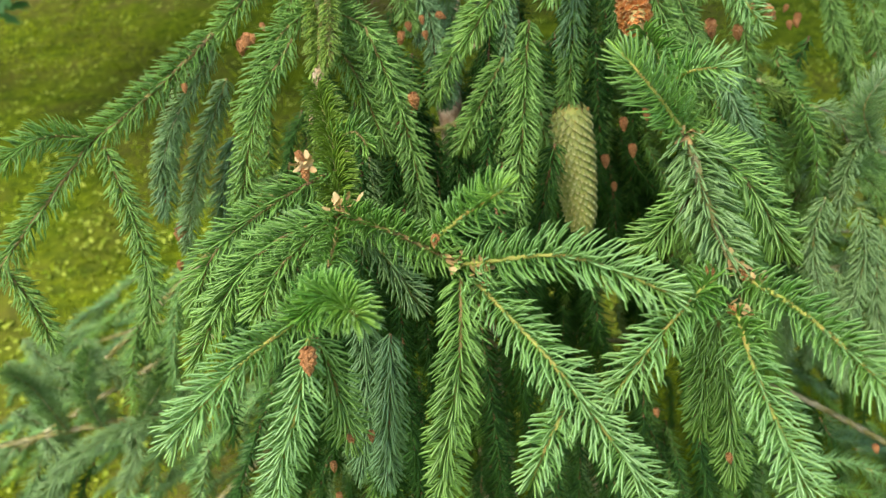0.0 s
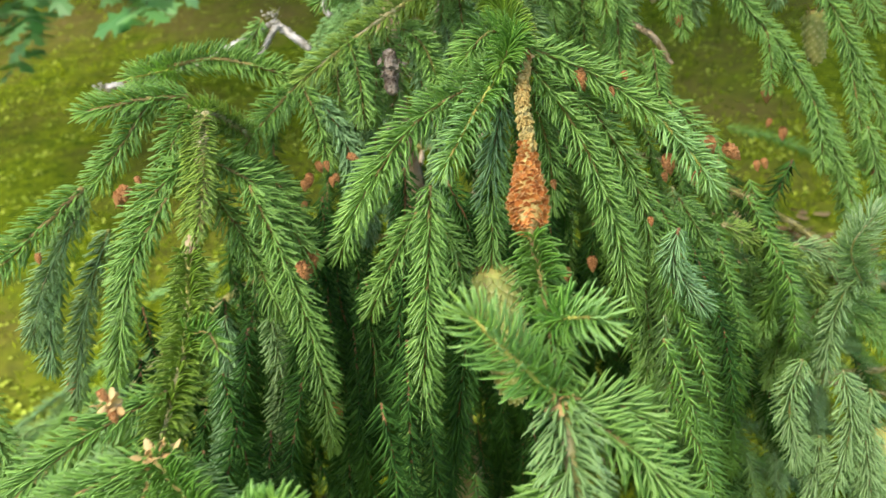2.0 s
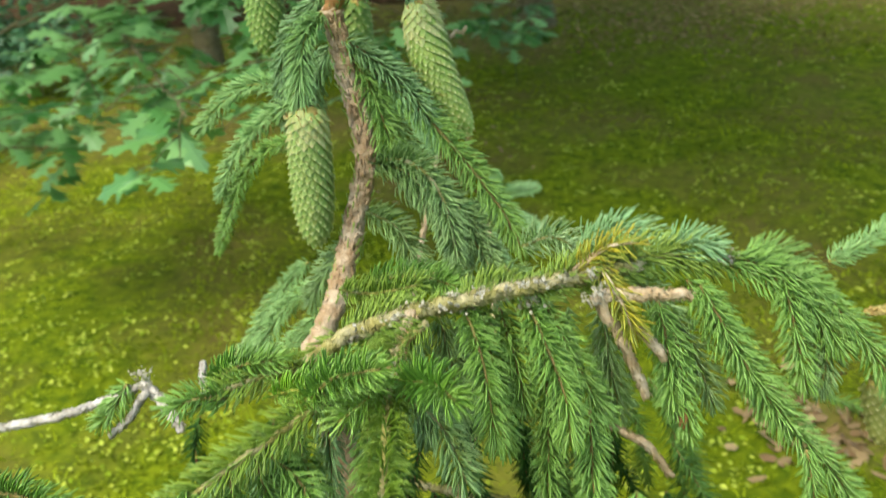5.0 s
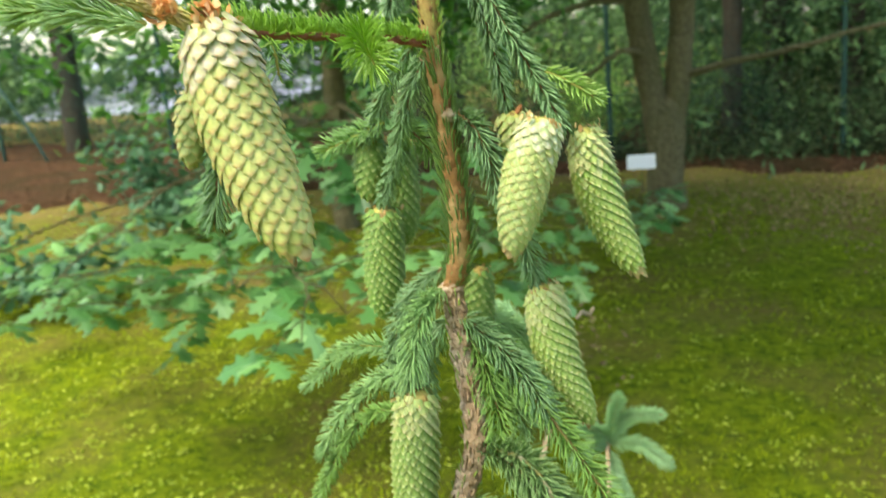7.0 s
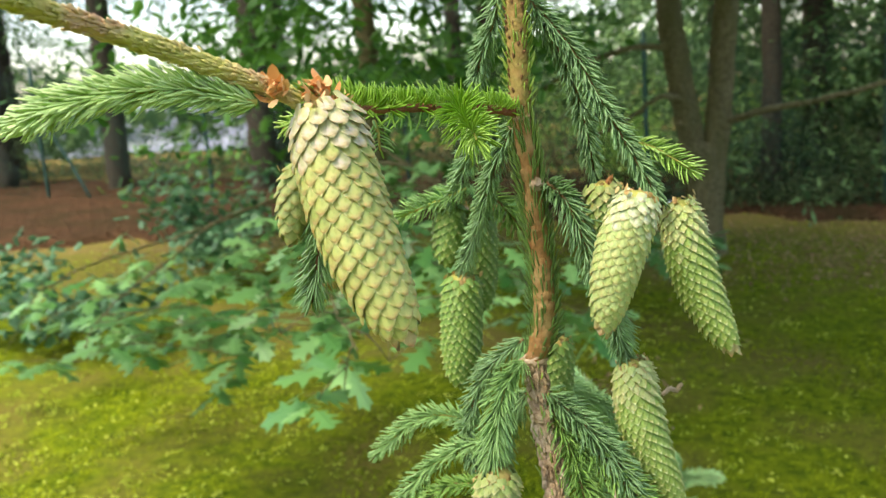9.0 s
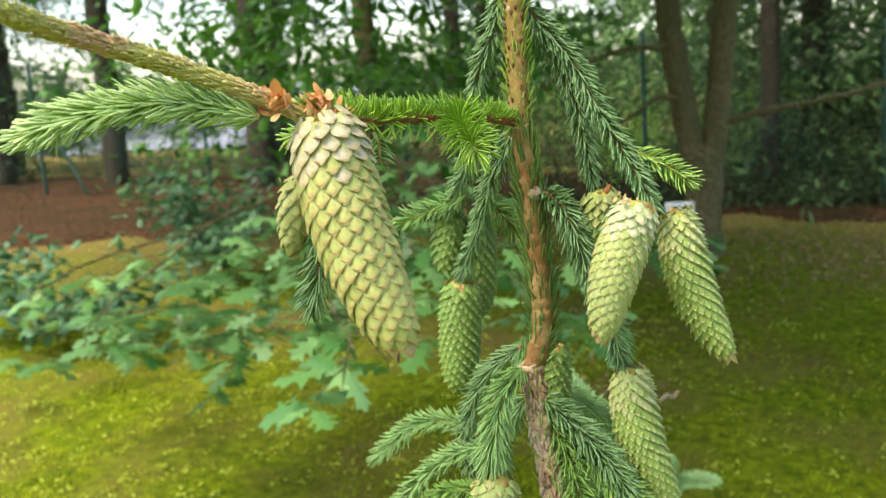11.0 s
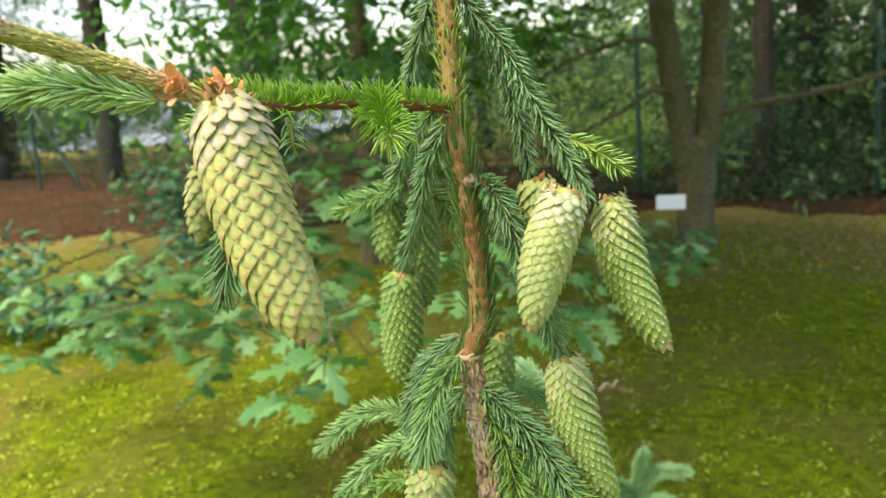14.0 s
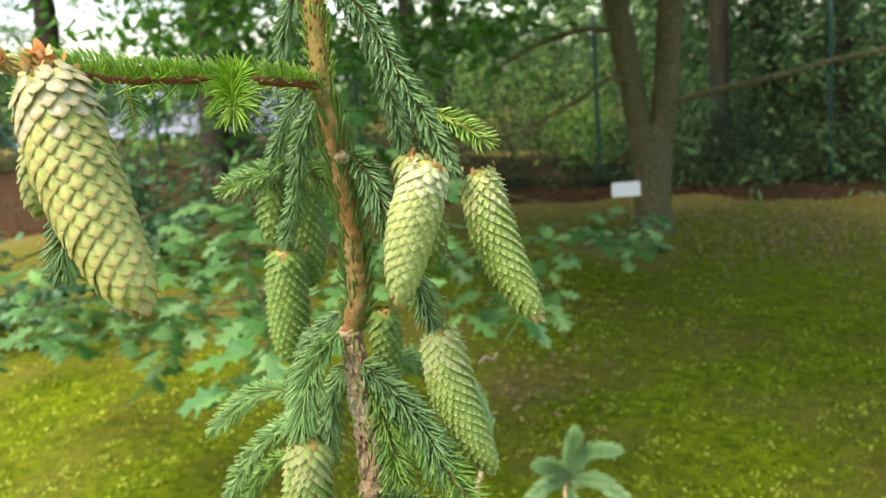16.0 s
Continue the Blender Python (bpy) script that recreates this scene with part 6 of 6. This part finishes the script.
bud((-0.092, -0.450, 1.041), (-0.088, -0.450, 1.026))
bud((0.052, 0.000, 1.577), (0.056, 0.000, 1.583))
bud((-0.143, -0.742, 1.189), (-0.142, -0.745, 1.184))
bare_twig('pale', [(0.062, -0.226, 1.316), (0.055, -0.250, 1.303), (0.050, -0.275, 1.287)], r=0.0036)
shoot('olive', [(0.017, -0.215, 1.299), (0.037, -0.212, 1.308), (0.056, -0.206, 1.309)], nl=0.012, lift=1.0)
shoot('mid', [(-0.003, -0.245, 1.294), (0.029, -0.270, 1.301), (0.049, -0.290, 1.309)], nl=0.014)
shoot('bright', [(-0.015, -0.270, 1.294), (0.021, -0.290, 1.312), (0.049, -0.300, 1.321)], nl=0.014)
shoot('olive', [(0.090, -0.205, 1.309), (0.102, -0.200, 1.317), (0.121, -0.200, 1.320)], nl=0.011, lift=1.0)
shoot('yellow', [(0.173, -0.220, 1.330), (0.182, -0.228, 1.313), (0.187, -0.232, 1.295)], nl=0.013, den=0.4)
shoot('yellow', [(0.159, -0.215, 1.331), (0.177, -0.215, 1.344), (0.195, -0.210, 1.342)], nl=0.013, den=0.3)
shoot('olive', [(0.134, -0.216, 1.318), (0.159, -0.210, 1.329), (0.190, -0.200, 1.331)], nl=0.014, den=1.2, lift=0.8)
shoot('grey', [(0.114, -0.120, 1.290), (0.129, -0.140, 1.284), (0.143, -0.160, 1.287)], nl=0.015)
shoot('grey', [(0.054, -0.100, 1.282), (0.076, -0.120, 1.283), (0.088, -0.140, 1.277)], nl=0.015)
shoot('grey', [(0.191, -0.190, 1.311), (0.209, -0.190, 1.292), (0.229, -0.190, 1.253), (0.242, -0.190, 1.216)], nl=0.015)
shoot('grey', [(0.175, -0.180, 1.283), (0.178, -0.180, 1.247), (0.184, -0.180, 1.204)], nl=0.015)
shoot('mid', [(0.031, -0.190, 1.294), (0.022, -0.200, 1.264), (0.010, -0.200, 1.226)], nl=0.015)
shoot('dark', [(0.085, -0.160, 1.273), (0.085, -0.160, 1.230), (0.085, -0.160, 1.184)], nl=0.015)
shoot('dark', [(0.052, -0.160, 1.265), (0.051, -0.160, 1.221), (0.049, -0.160, 1.175)], nl=0.015)
shoot('mid', [(0.283, -0.185, 1.301), (0.286, -0.200, 1.278), (0.292, -0.210, 1.239)], nl=0.013)
shoot('mid', [(-0.059, -0.240, 1.287), (-0.039, -0.250, 1.302), (-0.013, -0.250, 1.305)], nl=0.012)
shoot('mid', [(-0.045, -0.260, 1.287), (-0.059, -0.270, 1.295), (-0.077, -0.270, 1.288)], nl=0.012)
shoot('dark', [(-0.259, -0.430, 1.170), (-0.278, -0.430, 1.139), (-0.297, -0.430, 1.084)], nl=0.014)
shoot('dark', [(-0.227, -0.420, 1.142), (-0.243, -0.420, 1.104), (-0.257, -0.420, 1.051)], nl=0.014)
shoot('grey', [(0.275, -0.360, 1.078), (0.303, -0.360, 1.063), (0.333, -0.370, 1.041)], nl=0.014, r=0.0025, part='bough')
shoot('grey', [(0.281, -0.360, 1.072), (0.270, -0.370, 1.044), (0.277, -0.380, 1.001)], nl=0.014)
shoot('grey', [(0.321, -0.370, 1.048), (0.305, -0.380, 1.021), (0.298, -0.390, 0.967)], nl=0.014)
shoot('pale', [(0.331, -0.370, 1.036), (0.311, -0.380, 1.082), (0.326, -0.380, 1.111)], nl=0.018, den=0.8)
shoot('mid', [(0.357, -0.200, 1.120), (0.370, -0.220, 1.071), (0.383, -0.230, 1.010)], nl=0.014)
shoot('mid', [(0.376, -0.250, 1.121), (0.393, -0.250, 1.073), (0.421, -0.250, 1.013)], nl=0.014)
bare_twig('olive', [(-0.711, -0.250, 0.687), (-0.570, -0.250, 0.707), (-0.438, -0.240, 0.712)], r=0.0032)
shoot('grey', [(-0.449, -0.250, 0.713), (-0.541, -0.260, 0.681), (-0.620, -0.280, 0.615)], nl=0.018)
shoot('grey', [(-0.477, -0.250, 0.713), (-0.480, -0.260, 0.671), (-0.506, -0.280, 0.616)], nl=0.018)
shoot('grey', [(-0.556, -0.250, 0.707), (-0.567, -0.260, 0.787), (-0.576, -0.280, 0.831)], nl=0.018)
shoot('grey', [(-0.513, -0.250, 0.710), (-0.510, -0.260, 0.778), (-0.475, -0.280, 0.848)], nl=0.018)
shoot('grey', [(-0.584, -0.250, 0.707), (-0.580, -0.260, 0.648), (-0.614, -0.280, 0.593)], nl=0.018)
shoot('grey', [(-0.463, -0.250, 0.715), (-0.426, -0.260, 0.764), (-0.394, -0.280, 0.819)], nl=0.018)
shoot('grey', [(-0.624, -0.250, 0.694), (-0.667, -0.260, 0.662), (-0.687, -0.280, 0.627)], nl=0.018)
shoot('grey', [(-0.653, -0.150, 0.752), (-0.625, -0.160, 0.718), (-0.567, -0.180, 0.716)], nl=0.019)
shoot('grey', [(-0.619, -0.150, 0.785), (-0.587, -0.160, 0.741), (-0.526, -0.180, 0.729)], nl=0.019)
shoot('grey', [(-0.543, -0.150, 0.773), (-0.519, -0.160, 0.721), (-0.475, -0.180, 0.702)], nl=0.019)
shoot('grey', [(-0.677, -0.150, 0.667), (-0.641, -0.160, 0.650), (-0.598, -0.180, 0.620)], nl=0.019)
shoot('grey', [(-0.588, -0.150, 0.703), (-0.551, -0.160, 0.666), (-0.518, -0.180, 0.607)], nl=0.019)
bare_twig('olive', [(0.444, -0.020, 0.653), (0.543, 0.000, 0.630), (0.662, 0.020, 0.612)], r=0.004)
shoot('grey', [(0.251, -0.450, 1.037), (0.241, -0.460, 1.005), (0.249, -0.470, 0.952)], nl=0.015)
shoot('grey', [(0.282, -0.450, 1.022), (0.289, -0.460, 0.981), (0.278, -0.470, 0.923)], nl=0.015)
shoot('grey', [(0.305, -0.450, 1.002), (0.304, -0.460, 0.950), (0.316, -0.470, 0.879)], nl=0.015)
shoot('grey', [(0.272, -0.450, 0.960), (0.270, -0.460, 0.904), (0.285, -0.470, 0.843)], nl=0.015)
shoot('grey', [(0.303, -0.450, 0.955), (0.316, -0.460, 0.910), (0.312, -0.470, 0.839)], nl=0.015)
cone('knobby', [(0.350, -0.400, 0.908), (0.354, -0.400, 0.819)], w=0.03)
shoot('grey', [(0.474, -0.030, 0.653), (0.468, -0.040, 0.599), (0.481, -0.060, 0.503)], nl=0.018)
shoot('grey', [(0.526, -0.030, 0.650), (0.539, -0.040, 0.588), (0.526, -0.060, 0.496)], nl=0.018)
shoot('mid', [(0.113, -0.410, 1.150), (0.139, -0.420, 1.113), (0.145, -0.430, 1.054), (0.141, -0.430, 1.001)], nl=0.014)
shoot('mid', [(0.183, -0.360, 1.092), (0.205, -0.370, 1.025), (0.231, -0.375, 0.943)], nl=0.015)
shoot('mid', [(0.210, -0.350, 1.056), (0.231, -0.360, 1.026), (0.257, -0.360, 0.988)], nl=0.014)
shoot('mid', [(0.249, -0.330, 1.050), (0.278, -0.340, 0.995), (0.270, -0.350, 0.930)], nl=0.014)
shoot('mid', [(0.319, -0.343, 1.004), (0.291, -0.360, 0.984), (0.275, -0.370, 0.958)], nl=0.013)
shoot('mid', [(0.324, -0.343, 1.003), (0.352, -0.350, 0.981), (0.381, -0.360, 0.948)], nl=0.015)
shoot('bright', [(0.255, -0.370, 1.088), (0.284, -0.360, 1.053), (0.320, -0.345, 1.008)], nl=0.012, r=0.002)
shoot('mid', [(0.206, -0.380, 0.950), (0.223, -0.380, 0.897), (0.236, -0.380, 0.825)], nl=0.014)
shoot('grey', [(0.286, -0.300, 0.880), (0.302, -0.300, 0.812), (0.314, -0.300, 0.731)], nl=0.014)
shoot('grey', [(0.346, -0.250, 0.845), (0.365, -0.250, 0.773), (0.369, -0.250, 0.670)], nl=0.014)
shoot('grey', [(0.419, -0.200, 0.803), (0.442, -0.200, 0.717), (0.449, -0.200, 0.607)], nl=0.014)
bare_twig('tan', [(0.322, -0.345, 1.005), (0.321, -0.350, 1.036), (0.316, -0.355, 1.082)], r=0.0009)
bare_twig('tan', [(0.322, -0.345, 1.005), (0.320, -0.350, 1.029), (0.315, -0.355, 1.070)], r=0.0009)
bare_twig('tan', [(0.322, -0.345, 1.005), (0.325, -0.350, 1.016), (0.324, -0.355, 1.044)], r=0.0009)
bare_twig('tan', [(0.322, -0.345, 1.005), (0.319, -0.350, 1.019), (0.313, -0.355, 1.051)], r=0.0009)
shoot('mid', [(-0.108, -0.470, 1.232), (-0.090, -0.490, 1.173), (-0.084, -0.500, 1.113), (-0.087, -0.500, 1.045)], nl=0.014)
shoot('mid', [(0.002, -0.500, 1.233), (-0.009, -0.520, 1.157), (-0.022, -0.530, 1.079), (-0.029, -0.530, 1.009)], nl=0.014)
# shade-darkened needles again for the shoots deep inside
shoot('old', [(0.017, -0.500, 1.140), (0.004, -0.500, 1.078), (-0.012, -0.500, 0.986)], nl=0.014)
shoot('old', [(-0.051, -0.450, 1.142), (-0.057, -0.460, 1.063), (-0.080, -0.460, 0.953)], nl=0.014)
shoot('grey', [(-0.121, -0.450, 1.123), (-0.124, -0.460, 1.061), (-0.149, -0.460, 0.963)], nl=0.014)
shoot('dark', [(-0.152, -0.450, 1.127), (-0.162, -0.460, 1.066), (-0.192, -0.460, 0.969)], nl=0.014)
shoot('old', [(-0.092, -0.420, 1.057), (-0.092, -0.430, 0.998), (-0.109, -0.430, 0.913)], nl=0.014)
bare_twig('olive', [(-0.130, -0.445, 1.272), (-0.130, -0.462, 1.263), (-0.130, -0.480, 1.246), (-0.134, -0.507, 1.221)], r=0.0027)
shoot('olive', [(-0.130, -0.448, 1.272), (-0.129, -0.474, 1.256), (-0.131, -0.490, 1.239), (-0.134, -0.507, 1.223)], nl=0.009, den=1.1, comb=0.1)
bud((0.062, -0.460, 1.295), (0.063, -0.463, 1.291))
bud((0.096, -0.455, 1.271), (0.097, -0.458, 1.266))
bud((0.123, -0.450, 1.270), (0.124, -0.453, 1.265))
bud((-0.195, -0.450, 1.231), (-0.194, -0.453, 1.226))
bud((-0.182, -0.450, 1.238), (-0.180, -0.453, 1.233))
bud((0.140, -0.450, 1.169), (0.140, -0.453, 1.164))
bud((0.114, -0.455, 1.263), (0.115, -0.458, 1.259))
bud((0.094, -0.455, 1.227), (0.095, -0.458, 1.222))
bud((0.077, -0.455, 1.206), (0.078, -0.458, 1.201))
bud((0.087, -0.420, 1.118), (0.087, -0.423, 1.106))
bud((0.095, -0.420, 1.093), (0.095, -0.423, 1.081))
bud((0.072, -0.420, 1.086), (0.072, -0.423, 1.074))
bud((0.106, -0.420, 1.125), (0.106, -0.423, 1.113))
bud((-0.193, -0.460, 1.232), (-0.193, -0.462, 1.225))
bud((-0.188, -0.460, 1.234), (-0.188, -0.462, 1.227))
bud((-0.233, -0.500, 1.218), (-0.233, -0.502, 1.212))
bud((-0.085, -0.420, 1.209), (-0.085, -0.422, 1.201))
bud((-0.066, -0.420, 1.209), (-0.066, -0.422, 1.202))
bud((-0.068, -0.420, 1.221), (-0.067, -0.422, 1.214))
bud((0.156, -0.420, 1.185), (0.157, -0.422, 1.178))
bud((0.175, -0.420, 1.181), (0.176, -0.422, 1.173))
bud((0.225, -0.400, 1.176), (0.226, -0.402, 1.168))
bud((0.230, -0.400, 1.177), (0.232, -0.402, 1.169))
bud((0.081, -0.380, 1.064), (0.082, -0.382, 1.055))
bud((0.089, -0.380, 1.037), (0.090, -0.382, 1.028))
bud((-0.287, -0.430, 1.071), (-0.287, -0.432, 1.062))
bud((-0.296, -0.430, 1.039), (-0.297, -0.432, 1.029))
bud((-0.131, -0.740, 1.110), (-0.131, -0.742, 1.105))
bud((-0.122, -0.730, 1.101), (-0.122, -0.732, 1.096))
bud((-0.147, -0.720, 1.072), (-0.147, -0.722, 1.066))
bud((0.070, -0.730, 1.052), (0.071, -0.732, 1.046))
bud((0.242, -0.600, 0.901), (0.244, -0.602, 0.892))
bud((0.053, -0.650, 1.015), (0.054, -0.652, 1.008))
bud((-0.152, -0.700, 1.026), (-0.152, -0.702, 1.020))

bare_twig('tan', [(0.083, 0.020, 1.424), (0.088, 0.022, 1.429), (0.092, 0.024, 1.426), (0.096, 0.024, 1.431)], r=0.0011)
# the pale tips of a low bough behind the trunk
for a in (((-0.03, -0.06, 0.75), (0.06, 0.5, 0.85), (0.06, 0.83, 0.93)),):
    bare_twig("tan", list(a), r=0.004)
for p in (((0.065, 0.82, 0.93), (0.072, 0.81, 0.98), (0.082, 0.80, 1.025)), ((0.065, 0.82, 0.94), (0.10, 0.81, 0.985), (0.148, 0.79, 1.0)), ((0.065, 0.82, 0.93), (0.115, 0.80, 0.94), (0.16, 0.78, 0.915)),
          ((0.065, 0.82, 0.94), (0.04, 0.80, 0.965), (0.02, 0.78, 0.975)), ((0.06, 0.82, 0.93), (0.03, 0.81, 0.925), (0.0, 0.80, 0.90)), ((0.06, 0.82, 0.92), (0.075, 0.80, 0.88), (0.09, 0.79, 0.84))):
    shoot("tuft", list(p), nl=0.02, den=1.7, angle=46)
    bud(p[2], tuple(b + 0.12 * (b - a) for a, b in zip(p[1], p[2])))


def curtain():
    """Hanging shoots that fill the inside of the crown, and its skirt down to the lawn; many have shade-darkened
    needles.
    """
    rng = random.Random(4)
    for k in range(330):
        y = rng.uniform(-0.62, 0.02)
        x = rng.uniform(-0.27, 0.22) + 0.02
        y = max(y, -0.62 + 1.6 * max(0, x - 0.08) + 0.9 * max(0, -x - 0.1) + rng.random() * 0.05)
        top = 1.20 + 0.16 * (y + 0.62) - 0.05 - 0.55 * max(0, abs(x - 0.02) - 0.12) - rng.random() ** 1.7 * 0.6
        length = rng.uniform(0.09, 0.17)
        if x < 0.02 and y > -0.3:
            top -= 0.14
        if 0.0 < x < 0.13 and y < -0.43 and top > 1.0:
            continue
        out = 0.25 * x / 0.3 + rng.gauss(0, 0.18)
        points = [(x, y, top), (x + out * length * 0.5, y - 0.02 - rng.random() * 0.03, top - length * 0.45), (x + out * length * 0.7, y - 0.03 - rng.random() * 0.03, top - length)]
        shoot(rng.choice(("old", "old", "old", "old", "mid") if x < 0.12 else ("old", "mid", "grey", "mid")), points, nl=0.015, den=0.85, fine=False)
    for k in range(150):
        x, y, top = rng.uniform(-0.24, 0.3), rng.uniform(-0.34, 0.0), rng.uniform(0.72, 1.12)
        length = rng.uniform(0.1, 0.17)
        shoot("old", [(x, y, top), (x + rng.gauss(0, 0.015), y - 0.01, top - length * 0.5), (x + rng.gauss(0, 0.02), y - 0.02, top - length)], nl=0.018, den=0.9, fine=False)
    for k in range(230):
        az = rng.uniform(0, 6.283)
        far = rng.uniform(0.1, 0.62) ** 0.8
        x, y = far * math.cos(az) * 1.15 + 0.02, far * math.sin(az) * 0.85 - 0.08
        top = 1.02 - 0.75 * far * rng.uniform(0.5, 1.2) - 0.45 * rng.random() + (0.1 if y < 0 else -0.1)
        length = rng.uniform(0.1, 0.2)
        top = max(top, 0.12 + length)
        a = math.cos(az) * 0.5
        b = math.sin(az) * 0.5
        points = [(x, y, top), (x + a * length * 0.5, y + b * length * 0.5, top - length * 0.4), (x + a * length * 0.7, y + b * length * 0.7, top - length)]
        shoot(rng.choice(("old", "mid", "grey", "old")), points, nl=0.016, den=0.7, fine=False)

    for k in range(130):
        side = rng.choice((-1, -1, 1))
        x, y = side * rng.uniform(0.26, 0.75), rng.uniform(-0.5, 0.35)
        top = 0.98 - 0.45 * abs(x) - rng.random() * 0.4 + (0.14 if side > 0 else 0.0)
        run = rng.uniform(0.1, 0.2)
        points = [(x - side * run * 0.5, y, top), (x, y - 0.02, top - 0.02), (x + side * run * 0.5, y - rng.random() * 0.08, top - run * rng.uniform(0.2, 0.7))]
        shoot(rng.choice(("grey", "blue", "mid", "dark")), points, nl=0.017, den=0.75, fine=False)


curtain()
# boughs of the skirt, with their shoots
for n, (x, y, z) in enumerate(((-0.75, -0.25, 0.62), (-0.6, -0.55, 0.55), (0.8, -0.2, 0.6), (0.62, -0.55, 0.55), (0.1, -0.75, 0.6), (-0.8, 0.2, 0.5), (0.85, 0.25, 0.5), (0.45, -0.35, 0.95), (-0.45, -0.3, 0.85))):
    bare_twig("olive", [(-0.03, -0.06, z + 0.12), (x * 0.5, y * 0.5, z + 0.12), (x, y, z)], r=0.003)
    rng = random.Random(n)
    for k in range(16):
        u = rng.uniform(0.3, 1.0)
        a = (x * u, y * u, z + 0.1 * (1 - u) + 0.03)
        side = rng.choice((-1, 1)) * rng.uniform(0.3, 1.0)
        b = (a[0] + 0.05 * x - 0.07 * side * y, a[1] + 0.05 * y + 0.07 * side * x, a[2] - 0.03)
        c = (a[0] + 0.1 * x - 0.14 * side * y, a[1] + 0.1 * y + 0.14 * side * x, a[2] - 0.1)
        shoot(rng.choice(("mid", "grey", "blue", "dark")), [a, b, c], nl=0.017, den=0.7, fine=False)
for x, y, z in ((-0.068, -0.736, 1.203), (-0.058, -0.739, 1.199), (0.059, -0.742, 1.184), (0.066, -0.746, 1.183), (0.057, -0.759, 1.174), (-0.127, -0.664, 1.197), (-0.122, -0.662, 1.199),
                (0.049, -0.693, 1.231), (0.062, -0.454, 1.286), (0.05, -0.27, 1.30), (-0.139, -0.742, 1.183), (-0.14, -0.652, 1.22), (0.322, -0.345, 1.025), (0.318, -0.343, 1.03), (0.25, -0.178, 1.312)):
    rosette(x, y, z)
# an old cone caught under the bough
old = mesh_part("old_cone", raw_mesh("old_cone", *joined([tube([(-0.022, -0.328, 1.262), (-0.023, -0.33, 1.247), (-0.024, -0.333, 1.232)], [0.004, 0.006, 0.0045], 10, 0.002, 0.1, 9),
      leaf_arrays(60, [(0, 0.2), (0.5, 0.4), (1, 0.1)], np.random.default_rng(90), (-0.023, -0.33, 1.247), (0.003, 0.003, 0.005), 0.006, 0.2)]), OLD_CONE), spruce, "weathered grey opened cone")
for x, y, z, s in ((-0.13, -0.19, 1.263, 0.006), (-0.3, -0.174, 1.212, 0.007), (-0.127, -0.195, 1.257, 0.004), (0.05, -0.268, 1.305, 0.006), (0.057, -0.214, 1.311, 0.005), (0.091, -0.213, 1.315, 0.005), (-0.001, -0.236, 1.291, 0.006), (-0.007, -0.236, 1.287, 0.005), (0.050, -0.270, 1.300, 0.006), (0.048, -0.272, 1.297, 0.005), (0.059, -0.221, 1.313, 0.006), (0.056, -0.222, 1.308, 0.005), (0.087, -0.221, 1.321, 0.005), (0.092, -0.222, 1.316, 0.006), (0.102, -0.220, 1.324, 0.004), (0.129, -0.220, 1.314, 0.006), (0.137, -0.220, 1.326, 0.004), (0.167, -0.232, 1.323, 0.006), (0.165, -0.232, 1.318, 0.004), (0.119, -0.220, 1.324, 0.003), (0.028, -0.232, 1.308, 0.004), (0.249, -0.185, 1.316, 0.005), (0.044, -0.268, 1.304, 0.004)):
    arrays = leaf_arrays(46, [(0, 0.2), (0.5, 0.45), (1, 0.1)], np.random.default_rng(next_seed()), (x, y, z), (s * 0.6, s * 0.4, s * 0.4), s * 0.45, -0.3)
    mesh_part("lichen", raw_mesh("lichen", *arrays, LICHEN), spruce, "tuft of grey lichen")

bough = [(-0.01, -0.234, 1.287), (0.02, -0.232, 1.305), (0.06, -0.229, 1.319), (0.094, -0.228, 1.324), (0.135, -0.228, 1.331), (0.167, -0.222, 1.336)]
line = smooth_path(bough, 0.003)[0]
for k in range(16):
    x, y, z = line[int((k + 0.5) / 16 * len(line))] + np.random.default_rng(300 + k).normal(0, 0.0022, 3)
    arrays = leaf_arrays(12, [(0, 0.2), (0.5, 0.45), (1, 0.1)], np.random.default_rng(next_seed()), (x, y - 0.002, z), (0.002, 0.001, 0.0014), 0.0028, -0.3)
    mesh_part("lichen", raw_mesh("lichen", *arrays, LICHEN), spruce, "fleck of whitish lichen")

build_grass()
